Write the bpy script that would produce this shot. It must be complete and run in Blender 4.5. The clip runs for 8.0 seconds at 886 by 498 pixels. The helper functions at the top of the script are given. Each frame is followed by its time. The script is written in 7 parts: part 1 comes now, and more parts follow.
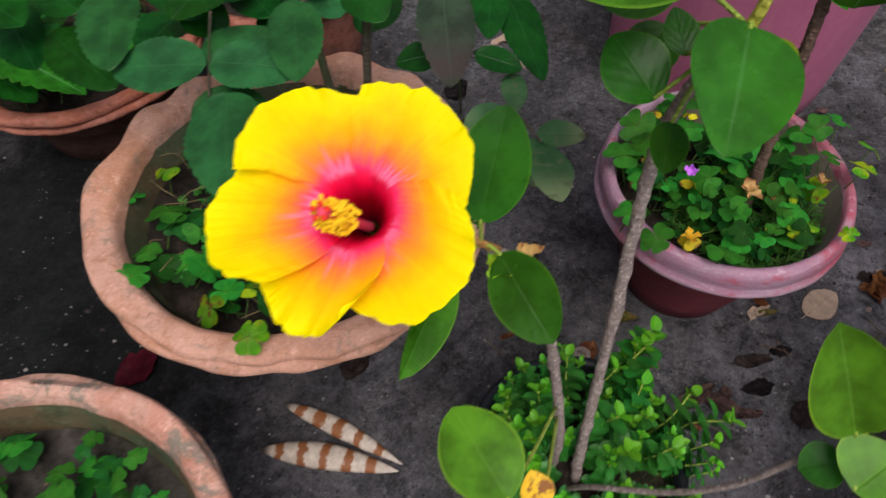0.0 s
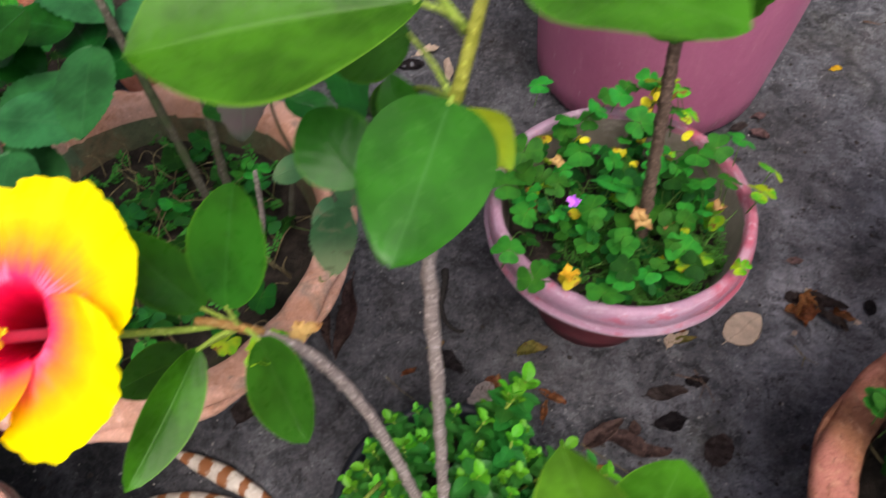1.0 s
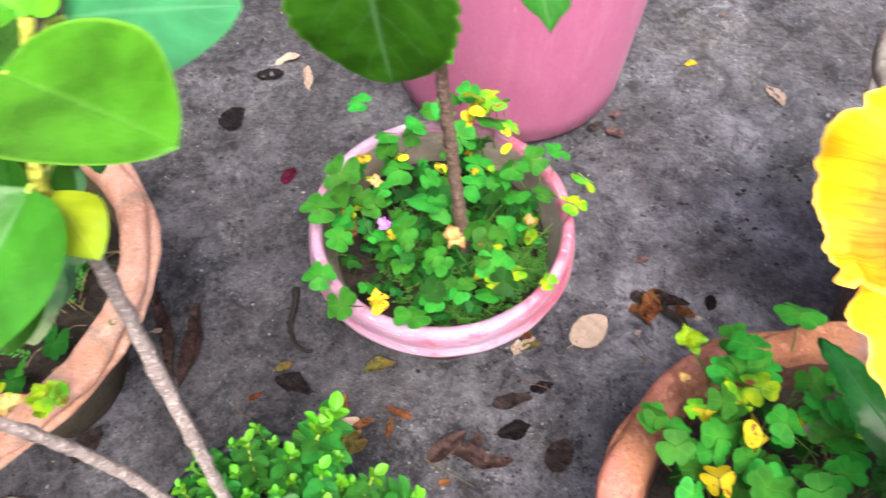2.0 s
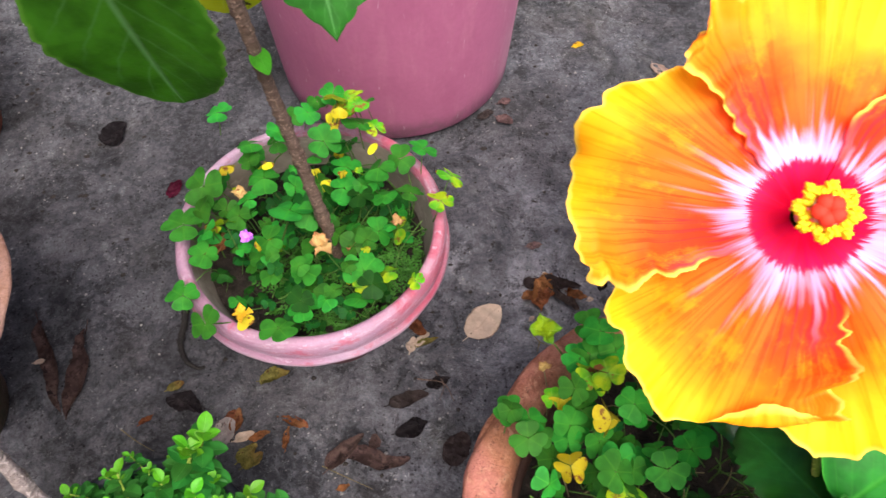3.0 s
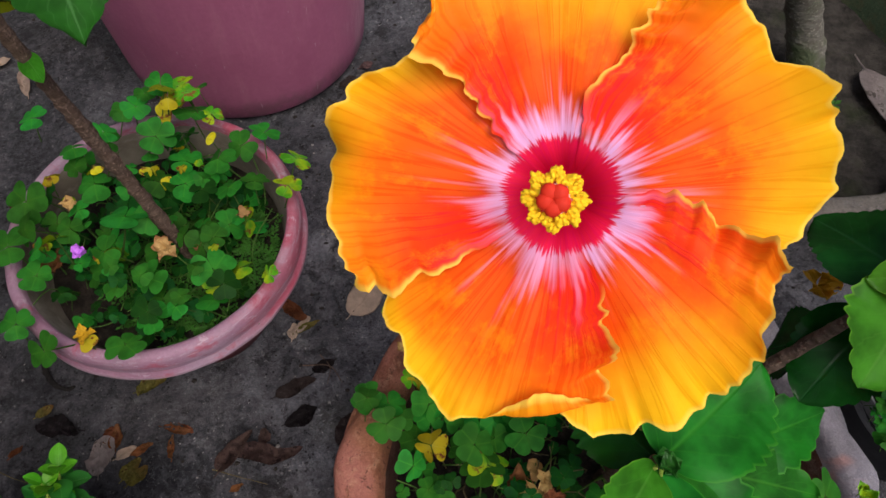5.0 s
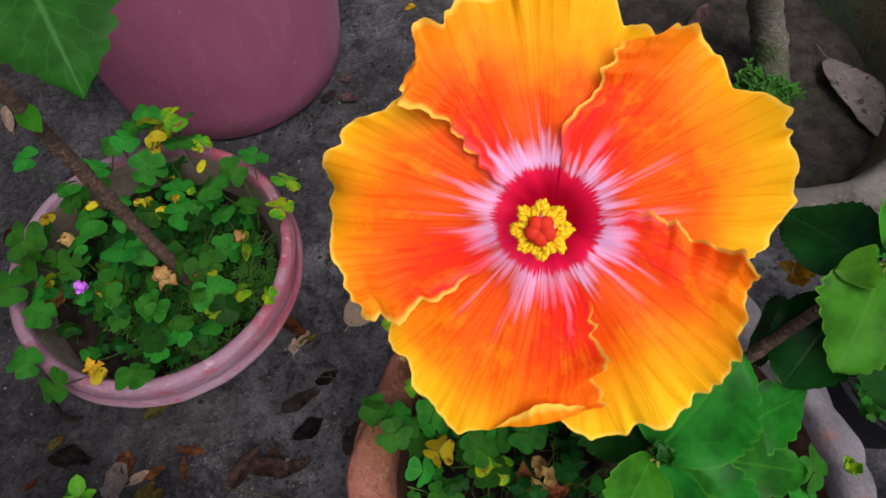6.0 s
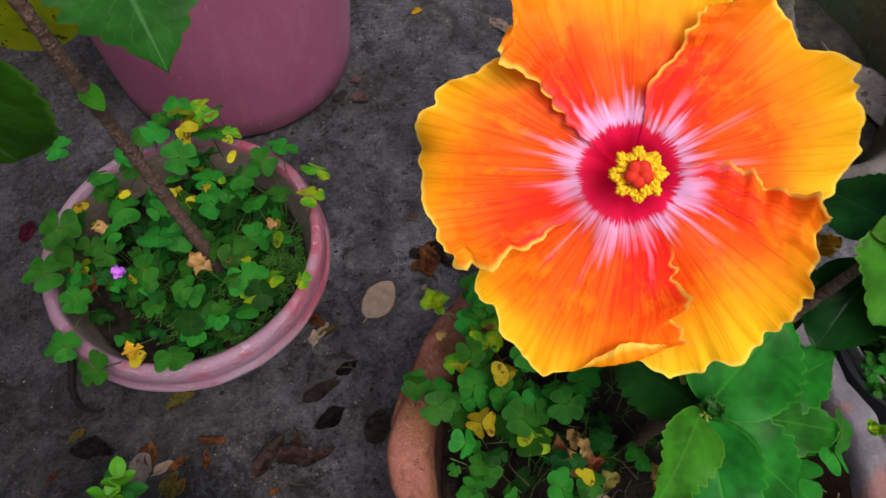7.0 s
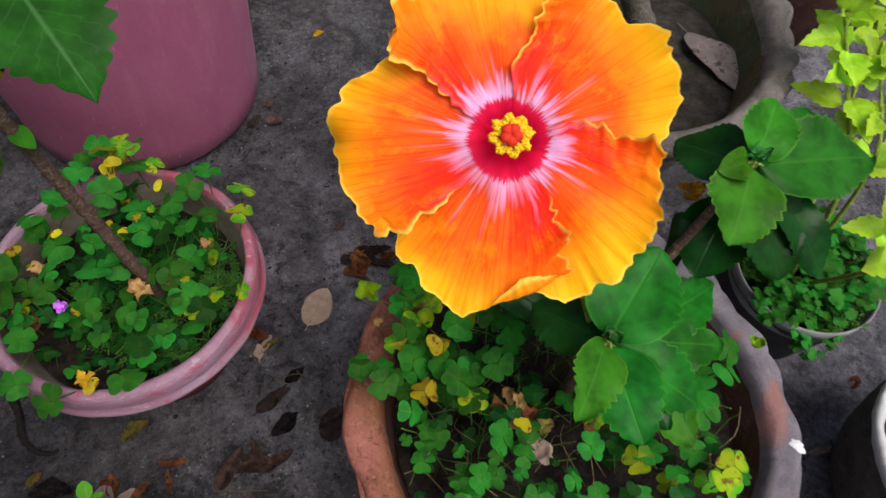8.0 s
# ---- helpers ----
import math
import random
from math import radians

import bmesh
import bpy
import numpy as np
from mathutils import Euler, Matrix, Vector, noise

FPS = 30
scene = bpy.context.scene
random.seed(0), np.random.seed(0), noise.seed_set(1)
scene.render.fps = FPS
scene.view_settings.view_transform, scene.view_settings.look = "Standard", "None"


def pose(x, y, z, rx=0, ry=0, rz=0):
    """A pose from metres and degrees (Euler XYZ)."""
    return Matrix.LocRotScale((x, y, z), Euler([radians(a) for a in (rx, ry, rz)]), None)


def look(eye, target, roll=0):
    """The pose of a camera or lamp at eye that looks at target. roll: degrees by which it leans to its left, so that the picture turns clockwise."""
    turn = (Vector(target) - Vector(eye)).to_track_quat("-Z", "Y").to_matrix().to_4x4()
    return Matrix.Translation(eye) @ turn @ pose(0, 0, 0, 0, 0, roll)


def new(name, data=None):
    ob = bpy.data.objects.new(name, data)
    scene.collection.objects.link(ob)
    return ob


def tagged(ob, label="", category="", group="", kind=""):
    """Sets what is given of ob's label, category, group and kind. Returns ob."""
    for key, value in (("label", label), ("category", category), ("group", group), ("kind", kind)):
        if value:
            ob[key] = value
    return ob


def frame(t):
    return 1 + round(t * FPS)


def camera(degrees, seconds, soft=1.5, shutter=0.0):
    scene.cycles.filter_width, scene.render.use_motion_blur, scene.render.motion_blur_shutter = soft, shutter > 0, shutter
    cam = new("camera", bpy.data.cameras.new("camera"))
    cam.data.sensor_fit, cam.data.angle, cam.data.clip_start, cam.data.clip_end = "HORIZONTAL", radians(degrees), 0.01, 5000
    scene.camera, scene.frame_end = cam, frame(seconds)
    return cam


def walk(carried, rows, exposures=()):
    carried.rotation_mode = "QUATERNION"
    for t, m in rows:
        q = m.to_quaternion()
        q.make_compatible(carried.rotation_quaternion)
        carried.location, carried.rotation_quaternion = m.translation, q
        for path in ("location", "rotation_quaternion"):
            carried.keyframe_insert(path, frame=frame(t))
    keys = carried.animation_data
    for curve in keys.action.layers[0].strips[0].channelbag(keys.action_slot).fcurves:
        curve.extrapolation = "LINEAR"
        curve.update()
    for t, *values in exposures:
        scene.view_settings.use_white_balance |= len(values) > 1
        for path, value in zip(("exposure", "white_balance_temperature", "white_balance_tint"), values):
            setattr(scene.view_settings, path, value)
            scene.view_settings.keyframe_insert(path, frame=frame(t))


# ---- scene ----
cam = camera(67.0, 8.0, 1.5, 0.4)
PATH = [
    (0, (0.03, 0.049, 0.824), (-0.038, 1.173, -0.829), 0.1),
    (0.3, (0.075, 0.09, 0.807), (-0.008, 1.193, -0.859), -0.6),
    (0.5, (0.112, 0.101, 0.799), (-0.013, 1.175, -0.884), -3.2),
    (0.6, (0.117, 0.102, 0.799), (0.007, 1.163, -0.893), -2.8),
    (1, (0.179, 0.128, 0.815), (0.073, 1.224, -0.854), -3.2),
    (1.3, (0.222, 0.154, 0.836), (0.132, 1.27, -0.821), -2.8),
    (1.5, (0.249, 0.164, 0.832), (0.184, 1.273, -0.831), -2.2),
    (1.8, (0.297, 0.163, 0.833), (0.288, 1.235, -0.855), -1.0),
    (2, (0.328, 0.168, 0.827), (0.353, 1.229, -0.868), -0.5),
    (2.1, (0.342, 0.168, 0.827), (0.389, 1.218, -0.874), -0.1),
    (2.2, (0.354, 0.17, 0.827), (0.416, 1.215, -0.877), -0.2),
    (3.3, (0.436, 0.176, 0.837), (0.605, 1.172, -0.889), 0.4),
    (3.5, (0.442, 0.175, 0.844), (0.608, 1.151, -0.894), -1.0),
    (4, (0.461, 0.175, 0.843), (0.684, 1.106, -0.913), 1.5),
    (4.5, (0.486, 0.184, 0.829), (0.773, 1.06, -0.947), 3.8),
    (4.7, (0.497, 0.186, 0.827), (0.808, 1.05, -0.95), 4.2),
    (5.8, (0.504, 0.199, 0.847), (0.861, 1.037, -0.933), 3.5),
    (6, (0.498, 0.194, 0.854), (0.857, 1.027, -0.929), 2.4),
    (6.5, (0.469, 0.185, 0.856), (0.839, 1.023, -0.921), 3.0),
    (7, (0.434, 0.18, 0.858), (0.872, 1.023, -0.902), 5.8),
    (7.5, (0.429, 0.154, 0.866), (1.019, 0.985, -0.854), 7.5),
    (7.7, (0.421, 0.144, 0.872), (1.054, 0.961, -0.84), 8.2),
    (8, (0.415, 0.129, 0.898), (1.05, 0.921, -0.826), 8.0),
]
# exposure drift of the hand-held camera
EXPO = [(0.0, 0.22), (0.7, 0.36), (1.1, 1.00), (1.5, 1.68), (2.2, 2.08), (3.3, 0.95), (3.8, 0.60), (4.5, 0.09), (6.0, -0.06), (7.0, 0.02), (8.0, 0.10)]
walk(cam, [(t, look(eye, target, roll)) for t, eye, target, roll in PATH], EXPO)

# ---- daylight: bright overcast, open shade ----
world = bpy.data.worlds.new("sky")
scene.world = world
world.use_nodes = True
wt = world.node_tree
sky = wt.nodes.new("ShaderNodeTexSky")
sky.sky_type = "NISHITA"
sky.sun_disc = False
sky.sun_elevation = radians(65)
sky.sun_rotation = radians(165)
sky.air_density, sky.dust_density, sky.ozone_density = 1.0, 6.0, 0.6
wt.links.new(sky.outputs["Color"], wt.nodes["Background"].inputs["Color"])
wt.nodes["Background"].inputs["Strength"].default_value = 0.112
sun_data = bpy.data.lights.new("sun", "SUN")
sun_data.energy, sun_data.angle, sun_data.color = 1.95, radians(45), (1.0, 0.97, 0.94)
sun = new("sun", sun_data)
sun.matrix_world = look((0, 0, 0), (-math.sin(radians(165)) * 0.423, -math.cos(radians(165)) * 0.423, -0.906))


# ---- material kit ----
class Nodes:
    """A short way to wire the nodes of one material."""

    def __init__(self, name, rough=0.6, spec=0.5):
        self.m = bpy.data.materials.new(name)
        self.m.use_nodes = True
        self.t = self.m.node_tree
        self.p = self.t.nodes["Principled BSDF"]
        self.p.inputs["Roughness"].default_value = rough
        self.p.inputs["Specular IOR Level"].default_value = spec

    def put(self, socket, v):
        if isinstance(v, bpy.types.NodeSocket):
            self.t.links.new(v, socket)
        elif isinstance(v, (tuple, list)) and socket.type == "RGBA":
            socket.default_value = (*v[:3], 1.0)
        else:
            socket.default_value = v

    def math(self, op, a, b=0.0, c=0.0, clamp=False):
        n = self.t.nodes.new("ShaderNodeMath")
        n.operation, n.use_clamp = op, clamp
        for s, v in zip(n.inputs, (a, b, c)):
            self.put(s, v)
        return n.outputs[0]

    def mix(self, fac, a, b, blend="MIX"):
        n = self.t.nodes.new("ShaderNodeMix")
        n.data_type, n.blend_type = "RGBA", blend
        self.put(n.inputs[0], fac)
        self.put(n.inputs[6], a)
        self.put(n.inputs[7], b)
        return n.outputs[2]

    def ramp(self, fac, stops, ease="LINEAR"):
        n = self.t.nodes.new("ShaderNodeValToRGB")
        n.color_ramp.interpolation = ease
        e = n.color_ramp.elements
        while len(e) < len(stops):
            e.new(0.5)
        for k, (at, col) in enumerate(stops):
            e[k].position = at
            e[k].color = (*col, 1.0) if len(col) == 3 else col
        self.put(n.inputs[0], fac)
        return n.outputs[0]

    def step(self, v, lo, hi):
        n = self.t.nodes.new("ShaderNodeMapRange")
        n.interpolation_type = "SMOOTHSTEP"
        self.put(n.inputs[0], v)
        n.inputs[1].default_value, n.inputs[2].default_value = lo, hi
        return n.outputs[0]

    def where(self, kind="Object"):
        return self.t.nodes.new("ShaderNodeTexCoord").outputs[kind]

    def world_pos(self):
        return self.t.nodes.new("ShaderNodeNewGeometry").outputs["Position"]

    def scaled(self, vec, x, y, z):
        n = self.t.nodes.new("ShaderNodeMapping")
        self.put(n.inputs["Vector"], vec)
        n.inputs["Scale"].default_value = (x, y, z)
        return n.outputs[0]

    def noise(self, vec, scale, detail=4.0, rough=0.55, warp=0.0):
        n = self.t.nodes.new("ShaderNodeTexNoise")
        self.put(n.inputs["Vector"], vec)
        n.inputs["Scale"].default_value, n.inputs["Detail"].default_value = scale, detail
        n.inputs["Roughness"].default_value, n.inputs["Distortion"].default_value = rough, warp
        return n.outputs["Fac"]

    def cells(self, vec, scale, out="Distance"):
        n = self.t.nodes.new("ShaderNodeTexVoronoi")
        self.put(n.inputs["Vector"], vec)
        n.inputs["Scale"].default_value = scale
        return n.outputs[out]

    def xyz(self, vec):
        n = self.t.nodes.new("ShaderNodeSeparateXYZ")
        self.put(n.inputs[0], vec)
        return n.outputs

    def random(self):
        return self.t.nodes.new("ShaderNodeObjectInfo").outputs["Random"]

    def hsv(self, col, h=0.5, s=1.0, v=1.0):
        n = self.t.nodes.new("ShaderNodeHueSaturation")
        self.put(n.inputs["Hue"], h)
        self.put(n.inputs["Saturation"], s)
        self.put(n.inputs["Value"], v)
        self.put(n.inputs["Color"], col)
        return n.outputs[0]

    def done(self, col, bump=None, strength=0.4, dist=0.002, rough=None, sheer=0.0):
        self.put(self.p.inputs["Base Color"], col)
        if rough is not None:
            self.put(self.p.inputs["Roughness"], rough)
        if bump is not None:
            n = self.t.nodes.new("ShaderNodeBump")
            n.inputs["Strength"].default_value, n.inputs["Distance"].default_value = strength, dist
            self.put(n.inputs["Height"], bump)
            self.put(self.p.inputs["Normal"], n.outputs[0])
        if sheer:
            tr = self.t.nodes.new("ShaderNodeBsdfTranslucent")
            self.put(tr.inputs["Color"], col)
            mx = self.t.nodes.new("ShaderNodeMixShader")
            mx.inputs[0].default_value = sheer
            self.t.links.new(self.p.outputs[0], mx.inputs[1])
            self.t.links.new(tr.outputs[0], mx.inputs[2])
            self.t.links.new(mx.outputs[0], self.t.nodes["Material Output"].inputs["Surface"])
        return self.m


def leaf_material(name, col, vein, tip=None, veins=7.0, slant=0.55, rough=0.42, spots=None, vary=0.25, rib=0.5, edge=None, spec=0.14, mottle=0.0):
    """A leaf's skin by its own length and width: midrib, side veins, blotches, and pigment that changes towards the tip."""
    k = Nodes(name, rough, spec)
    uv = k.xyz(k.where("UV"))
    off = k.math("ABSOLUTE", k.math("SUBTRACT", uv[0], 0.5))
    pos = k.where("Object")
    blot = k.noise(pos, 45, 3)
    run = k.math("MULTIPLY", k.math("SUBTRACT", uv[1], k.math("MULTIPLY", off, slant)), veins)
    run = k.math("ADD", run, k.math("MULTIPLY", blot, 0.25))
    saw = k.math("ABSOLUTE", k.math("SUBTRACT", k.math("FRACT", run), 0.5))
    side = k.math("SUBTRACT", 1.0, k.step(saw, 0.0, 0.09))
    side = k.math("MULTIPLY", side, k.math("SUBTRACT", 1.0, k.step(off, 0.25, 0.48)))
    mid = k.math("SUBTRACT", 1.0, k.step(off, 0.0, 0.035))
    base = k.mix(k.step(blot, 0.3, 0.7), tuple(c * (1 - vary) for c in col), tuple(min(1, c * (1 + vary)) for c in col))
    base = k.mix(k.math("MULTIPLY", k.step(saw, 0.2, 0.5), 0.08), base, tuple(c * 0.6 for c in col))
    if tip:
        base = k.mix(k.math("MULTIPLY", k.step(uv[1], 0.35, 1.0), k.step(k.noise(pos, 20, 2), 0.3, 0.6)), base, tip)
    if edge:
        base = k.mix(k.math("MULTIPLY", k.step(off, 0.462, 0.49), 0.8), base, edge)
    if mottle:
        base = k.mix(k.math("MULTIPLY", k.step(k.noise(pos, 130, 5, 0.7, 0.5), 0.46, 0.62), mottle), base, tuple(c * 0.38 for c in col))
        base = k.mix(k.math("MULTIPLY", k.step(k.noise(pos, 90, 5, 0.75, 0.4), 0.52, 0.66), mottle), base, tuple(min(1.0, c * 1.9 + 0.01) for c in col))
    if spots:
        base = k.mix(k.step(k.noise(pos, 90, 3, 0.6), 0.58, 0.66), base, spots)
    base = k.mix(k.math("MULTIPLY", side, 0.22 * rib), base, vein)
    base = k.mix(k.math("MULTIPLY", mid, 0.7 * rib), base, vein)
    rnd = k.random()
    base = k.hsv(base, k.math("ADD", 0.488, k.math("MULTIPLY", rnd, 0.024)), 1.0, k.math("ADD", 0.82, k.math("MULTIPLY", rnd, 0.36)))
    relief = k.math("ADD", k.math("MULTIPLY", saw, 0.22), k.math("MULTIPLY", k.noise(pos, 260, 2), 0.25))
    relief = k.math("SUBTRACT", relief, k.math("MULTIPLY", mid, 0.5))
    rg = k.math("ADD", rough - 0.05, k.math("MULTIPLY", k.noise(pos, 130, 3), 0.11))
    relief = k.math("ADD", relief, k.math("MULTIPLY", k.noise(pos, 32, 2), 0.45))
    return k.done(base, relief, 0.45, 0.0016, rg, 0.14)


def clover_material(name, col, pale, spot=None, rim=None):
    """Soft matt leaflet: paler towards the claw, a faint midrib, now and then blotched."""
    k = Nodes(name, 0.5, 0.06)
    uv = k.xyz(k.where("UV"))
    pos = k.world_pos()
    off = k.math("ABSOLUTE", k.math("SUBTRACT", uv[0], 0.5))
    base = k.mix(k.step(k.noise(pos, 70, 3), 0.35, 0.65), tuple(v * 0.8 for v in col), tuple(v * 1.2 for v in col))
    base = k.mix(k.math("MULTIPLY", k.math("SUBTRACT", 1.0, k.step(uv[1], 0.0, 0.6)), 0.35), base, pale)
    base = k.mix(k.math("MULTIPLY", k.math("SUBTRACT", 1.0, k.step(off, 0.0, 0.05)), 0.55), base, pale)
    if rim:
        base = k.mix(k.math("MULTIPLY", k.step(k.noise(pos, 38, 3), 0.42, 0.60), 0.85), base, rim)
    if spot:
        base = k.mix(k.math("MULTIPLY", k.step(k.noise(pos, 110, 4, 0.6), 0.56, 0.62), k.step(k.noise(pos, 30, 2), 0.38, 0.48)), base, spot)
    rnd = k.random()
    base = k.hsv(base, k.math("ADD", 0.485, k.math("MULTIPLY", rnd, 0.03)), 1.0, k.math("ADD", 0.60, k.math("MULTIPLY", rnd, 0.8)))
    return k.done(base, k.noise(pos, 420, 2), 0.15, 0.0006, None, 0.14)


def clay_material(name, col, pale, dark, stain, amount=0.5, soot=0.0, spread=0.54):
    """Fired clay that has weathered: sandy grain, pale lime bloom, dark damp patches, pits, hairline cracks."""
    k = Nodes(name, 0.9, 0.12)
    pos = k.world_pos()
    big, mid, fine = k.noise(pos, 9, 5, 0.65, 0.5), k.noise(pos, 40, 7, 0.75, 0.3), k.noise(pos, 520, 3, 0.8)
    base = k.mix(k.step(big, 0.40, 0.60), col, pale)
    base = k.mix(k.math("MULTIPLY", k.step(mid, 0.48, 0.62), 0.65), base, dark)
    base = k.mix(k.math("MULTIPLY", k.step(k.noise(pos, 15, 7, 0.75, 0.8), spread, spread + 0.08), amount), base, stain)
    base = k.mix(k.math("MULTIPLY", k.step(k.noise(pos, 70, 6, 0.8, 0.5), 0.55, 0.63), 0.55), base, tuple(min(1.0, v * 1.35 + 0.02) for v in pale))
    base = k.mix(k.math("MULTIPLY", k.step(k.noise(pos, 170, 3, 0.7, 0.7), 0.62, 0.69), 0.45), base, tuple(v * 0.4 for v in dark))
    line = k.math("ABSOLUTE", k.math("SUBTRACT", k.noise(pos, 12, 3, 0.6, 0.4), 0.5))
    crack = k.math("MULTIPLY", k.math("SUBTRACT", 1.0, k.step(line, 0.0, 0.006)), k.step(k.noise(pos, 8, 2), 0.50, 0.60))
    base = k.mix(k.math("MULTIPLY", crack, 0.3), base, tuple(v * 0.5 for v in dark))
    if soot:
        base = k.mix(k.math("MULTIPLY", k.step(k.noise(pos, 4, 3), 0.35, 0.6), soot), base, (0.10, 0.085, 0.09))
    base = k.hsv(base, 0.5, 1.0, k.math("ADD", 0.45, k.math("MULTIPLY", fine, 1.1)))
    relief = k.math("ADD", k.math("MULTIPLY", mid, 1.3), k.math("ADD", k.math("MULTIPLY", fine, 0.35), k.math("MULTIPLY", crack, -0.3)))
    return k.done(base, relief, 0.7, 0.005, 0.92)


def ground_material():
    """Old concrete: dirt worn into the surface, exposed sand, pits, pale scuffs, a green-black bloom, and painted-in
    shade.
    """
    k = Nodes("weathered_concrete", 0.95, 0.10)
    pos = k.world_pos()
    big, mid = k.noise(pos, 2.6, 6, 0.65, 0.6), k.noise(pos, 9, 8, 0.76, 0.3)
    grain, fine = k.noise(pos, 70, 6, 0.85), k.noise(pos, 330, 3, 0.85)
    base = k.mix(k.step(mid, 0.38, 0.62), (0.050, 0.050, 0.060), (0.146, 0.143, 0.164))
    base = k.mix(k.math("MULTIPLY", k.step(big, 0.50, 0.64), 0.35), base, (0.050, 0.049, 0.057))
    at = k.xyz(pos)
    # plant shade round the big wavy pot, put into the colour
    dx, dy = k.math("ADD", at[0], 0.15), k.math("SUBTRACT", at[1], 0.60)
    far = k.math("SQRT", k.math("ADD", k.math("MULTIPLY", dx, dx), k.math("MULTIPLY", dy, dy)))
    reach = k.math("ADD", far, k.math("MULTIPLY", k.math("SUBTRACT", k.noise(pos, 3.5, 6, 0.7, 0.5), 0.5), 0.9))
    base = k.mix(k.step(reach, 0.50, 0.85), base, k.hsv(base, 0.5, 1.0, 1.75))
    # shade term mixed into the colour: darker towards the back
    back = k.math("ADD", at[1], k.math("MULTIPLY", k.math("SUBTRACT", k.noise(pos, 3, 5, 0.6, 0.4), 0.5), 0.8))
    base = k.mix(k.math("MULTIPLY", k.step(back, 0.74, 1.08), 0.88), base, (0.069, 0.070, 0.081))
    base = k.mix(k.math("MULTIPLY", k.step(k.noise(pos, 4, 5, 0.6), 0.54, 0.68), 0.45), base, (0.085, 0.083, 0.064))
    base = k.mix(k.math("MULTIPLY", k.step(grain, 0.45, 0.57), 0.55), base, (0.166, 0.163, 0.184))
    base = k.mix(k.math("MULTIPLY", k.step(k.noise(pos, 11, 10, 0.86, 0.8), 0.54, 0.64), 0.48), base, (0.27, 0.262, 0.282))
    base = k.mix(k.math("MULTIPLY", k.step(k.noise(pos, 19, 9, 0.84, 0.5), 0.53, 0.61), 0.75), base, (0.032, 0.029, 0.032))
    base = k.mix(k.math("MULTIPLY", k.step(k.noise(pos, 150, 4, 0.8), 0.62, 0.67), 0.7), base, (0.40, 0.39, 0.40))
    base = k.mix(k.math("MULTIPLY", k.step(k.noise(pos, 90, 5, 0.8, 1.0), 0.60, 0.65), 0.85), base, (0.014, 0.012, 0.012))
    base = k.mix(k.math("MULTIPLY", k.step(k.noise(pos, 6, 10, 0.8, 1.2), 0.57, 0.70), 0.50), base, (0.29, 0.282, 0.298))
    base = k.mix(k.math("MULTIPLY", k.step(k.noise(pos, 5, 4, 0.6), 0.50, 0.66), 0.22), base, (0.095, 0.080, 0.078))
    # second, closer step of the same painted shade
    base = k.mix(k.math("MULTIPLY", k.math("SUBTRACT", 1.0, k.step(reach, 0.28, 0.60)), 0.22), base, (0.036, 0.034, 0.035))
    # near-black shadow between the left pots, painted into the floor colour
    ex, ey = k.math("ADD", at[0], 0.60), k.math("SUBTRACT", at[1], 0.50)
    shade_pool = k.math("ADD", k.math("SQRT", k.math("ADD", k.math("MULTIPLY", ex, ex), k.math("MULTIPLY", ey, ey))), k.math("MULTIPLY", k.math("SUBTRACT", mid, 0.5), 0.3))
    base = k.mix(k.math("MULTIPLY", k.math("SUBTRACT", 1.0, k.step(shade_pool, 0.22, 0.46)), 0.93), base, (0.011, 0.013, 0.014))
    pit = k.math("MULTIPLY", k.math("SUBTRACT", 1.0, k.step(k.cells(pos, 120), 0.10, 0.24)), k.step(k.noise(pos, 14, 4, 0.7), 0.44, 0.58))
    base = k.mix(k.math("MULTIPLY", pit, 0.85), base, (0.013, 0.012, 0.012))
    stone = k.math("MULTIPLY", k.math("SUBTRACT", 1.0, k.step(k.cells(k.scaled(pos, 1.0, 1.0, 1.3), 105), 0.07, 0.16)), k.step(k.noise(pos, 11, 5, 0.7, 0.5), 0.50, 0.62))
    base = k.mix(k.math("MULTIPLY", stone, 0.85), base, (0.40, 0.39, 0.39))
    blotch, crumbs = k.noise(pos, 13, 10, 0.80, 0.6), k.noise(pos, 120, 6, 0.85)
    base = k.hsv(base, 0.5, 1.0, k.math("ADD", 0.62, k.math("MULTIPLY", k.step(blotch, 0.34, 0.66), 0.74)))
    base = k.hsv(base, 0.5, 1.0, k.math("ADD", 0.72, k.math("MULTIPLY", k.step(k.noise(pos, 4.5, 5, 0.6, 0.8), 0.36, 0.64), 0.52)))
    base = k.hsv(base, 0.5, 1.0, k.math("ADD", 0.80, k.math("MULTIPLY", k.step(crumbs, 0.36, 0.64), 0.40)))
    base = k.hsv(base, 0.5, 0.95, k.math("ADD", 0.44, k.math("MULTIPLY", fine, 1.1)))
    relief = k.math("ADD", k.math("MULTIPLY", mid, 1.6), k.math("ADD", k.math("MULTIPLY", grain, 1.4), k.math("MULTIPLY", fine, 0.8)))
    return k.done(base, relief, 1.0, 0.007, 0.95)


def soil_material(name, dark=(0.008, 0.006, 0.005), light=(0.036, 0.027, 0.021)):
    k = Nodes(name, 0.95, 0.2)
    pos = k.world_pos()
    mid, fine = k.noise(pos, 40, 6, 0.7), k.noise(pos, 260, 3, 0.7)
    base = k.mix(k.step(mid, 0.35, 0.7), dark, light)
    base = k.mix(k.math("MULTIPLY", k.step(k.noise(pos, 14, 4), 0.55, 0.7), 0.5), base, (0.035, 0.045, 0.016))
    base = k.hsv(base, 0.5, 1.0, k.math("ADD", 0.6, k.math("MULTIPLY", fine, 0.8)))
    return k.done(base, k.math("ADD", mid, k.math("MULTIPLY", fine, 0.6)), 0.9, 0.006)


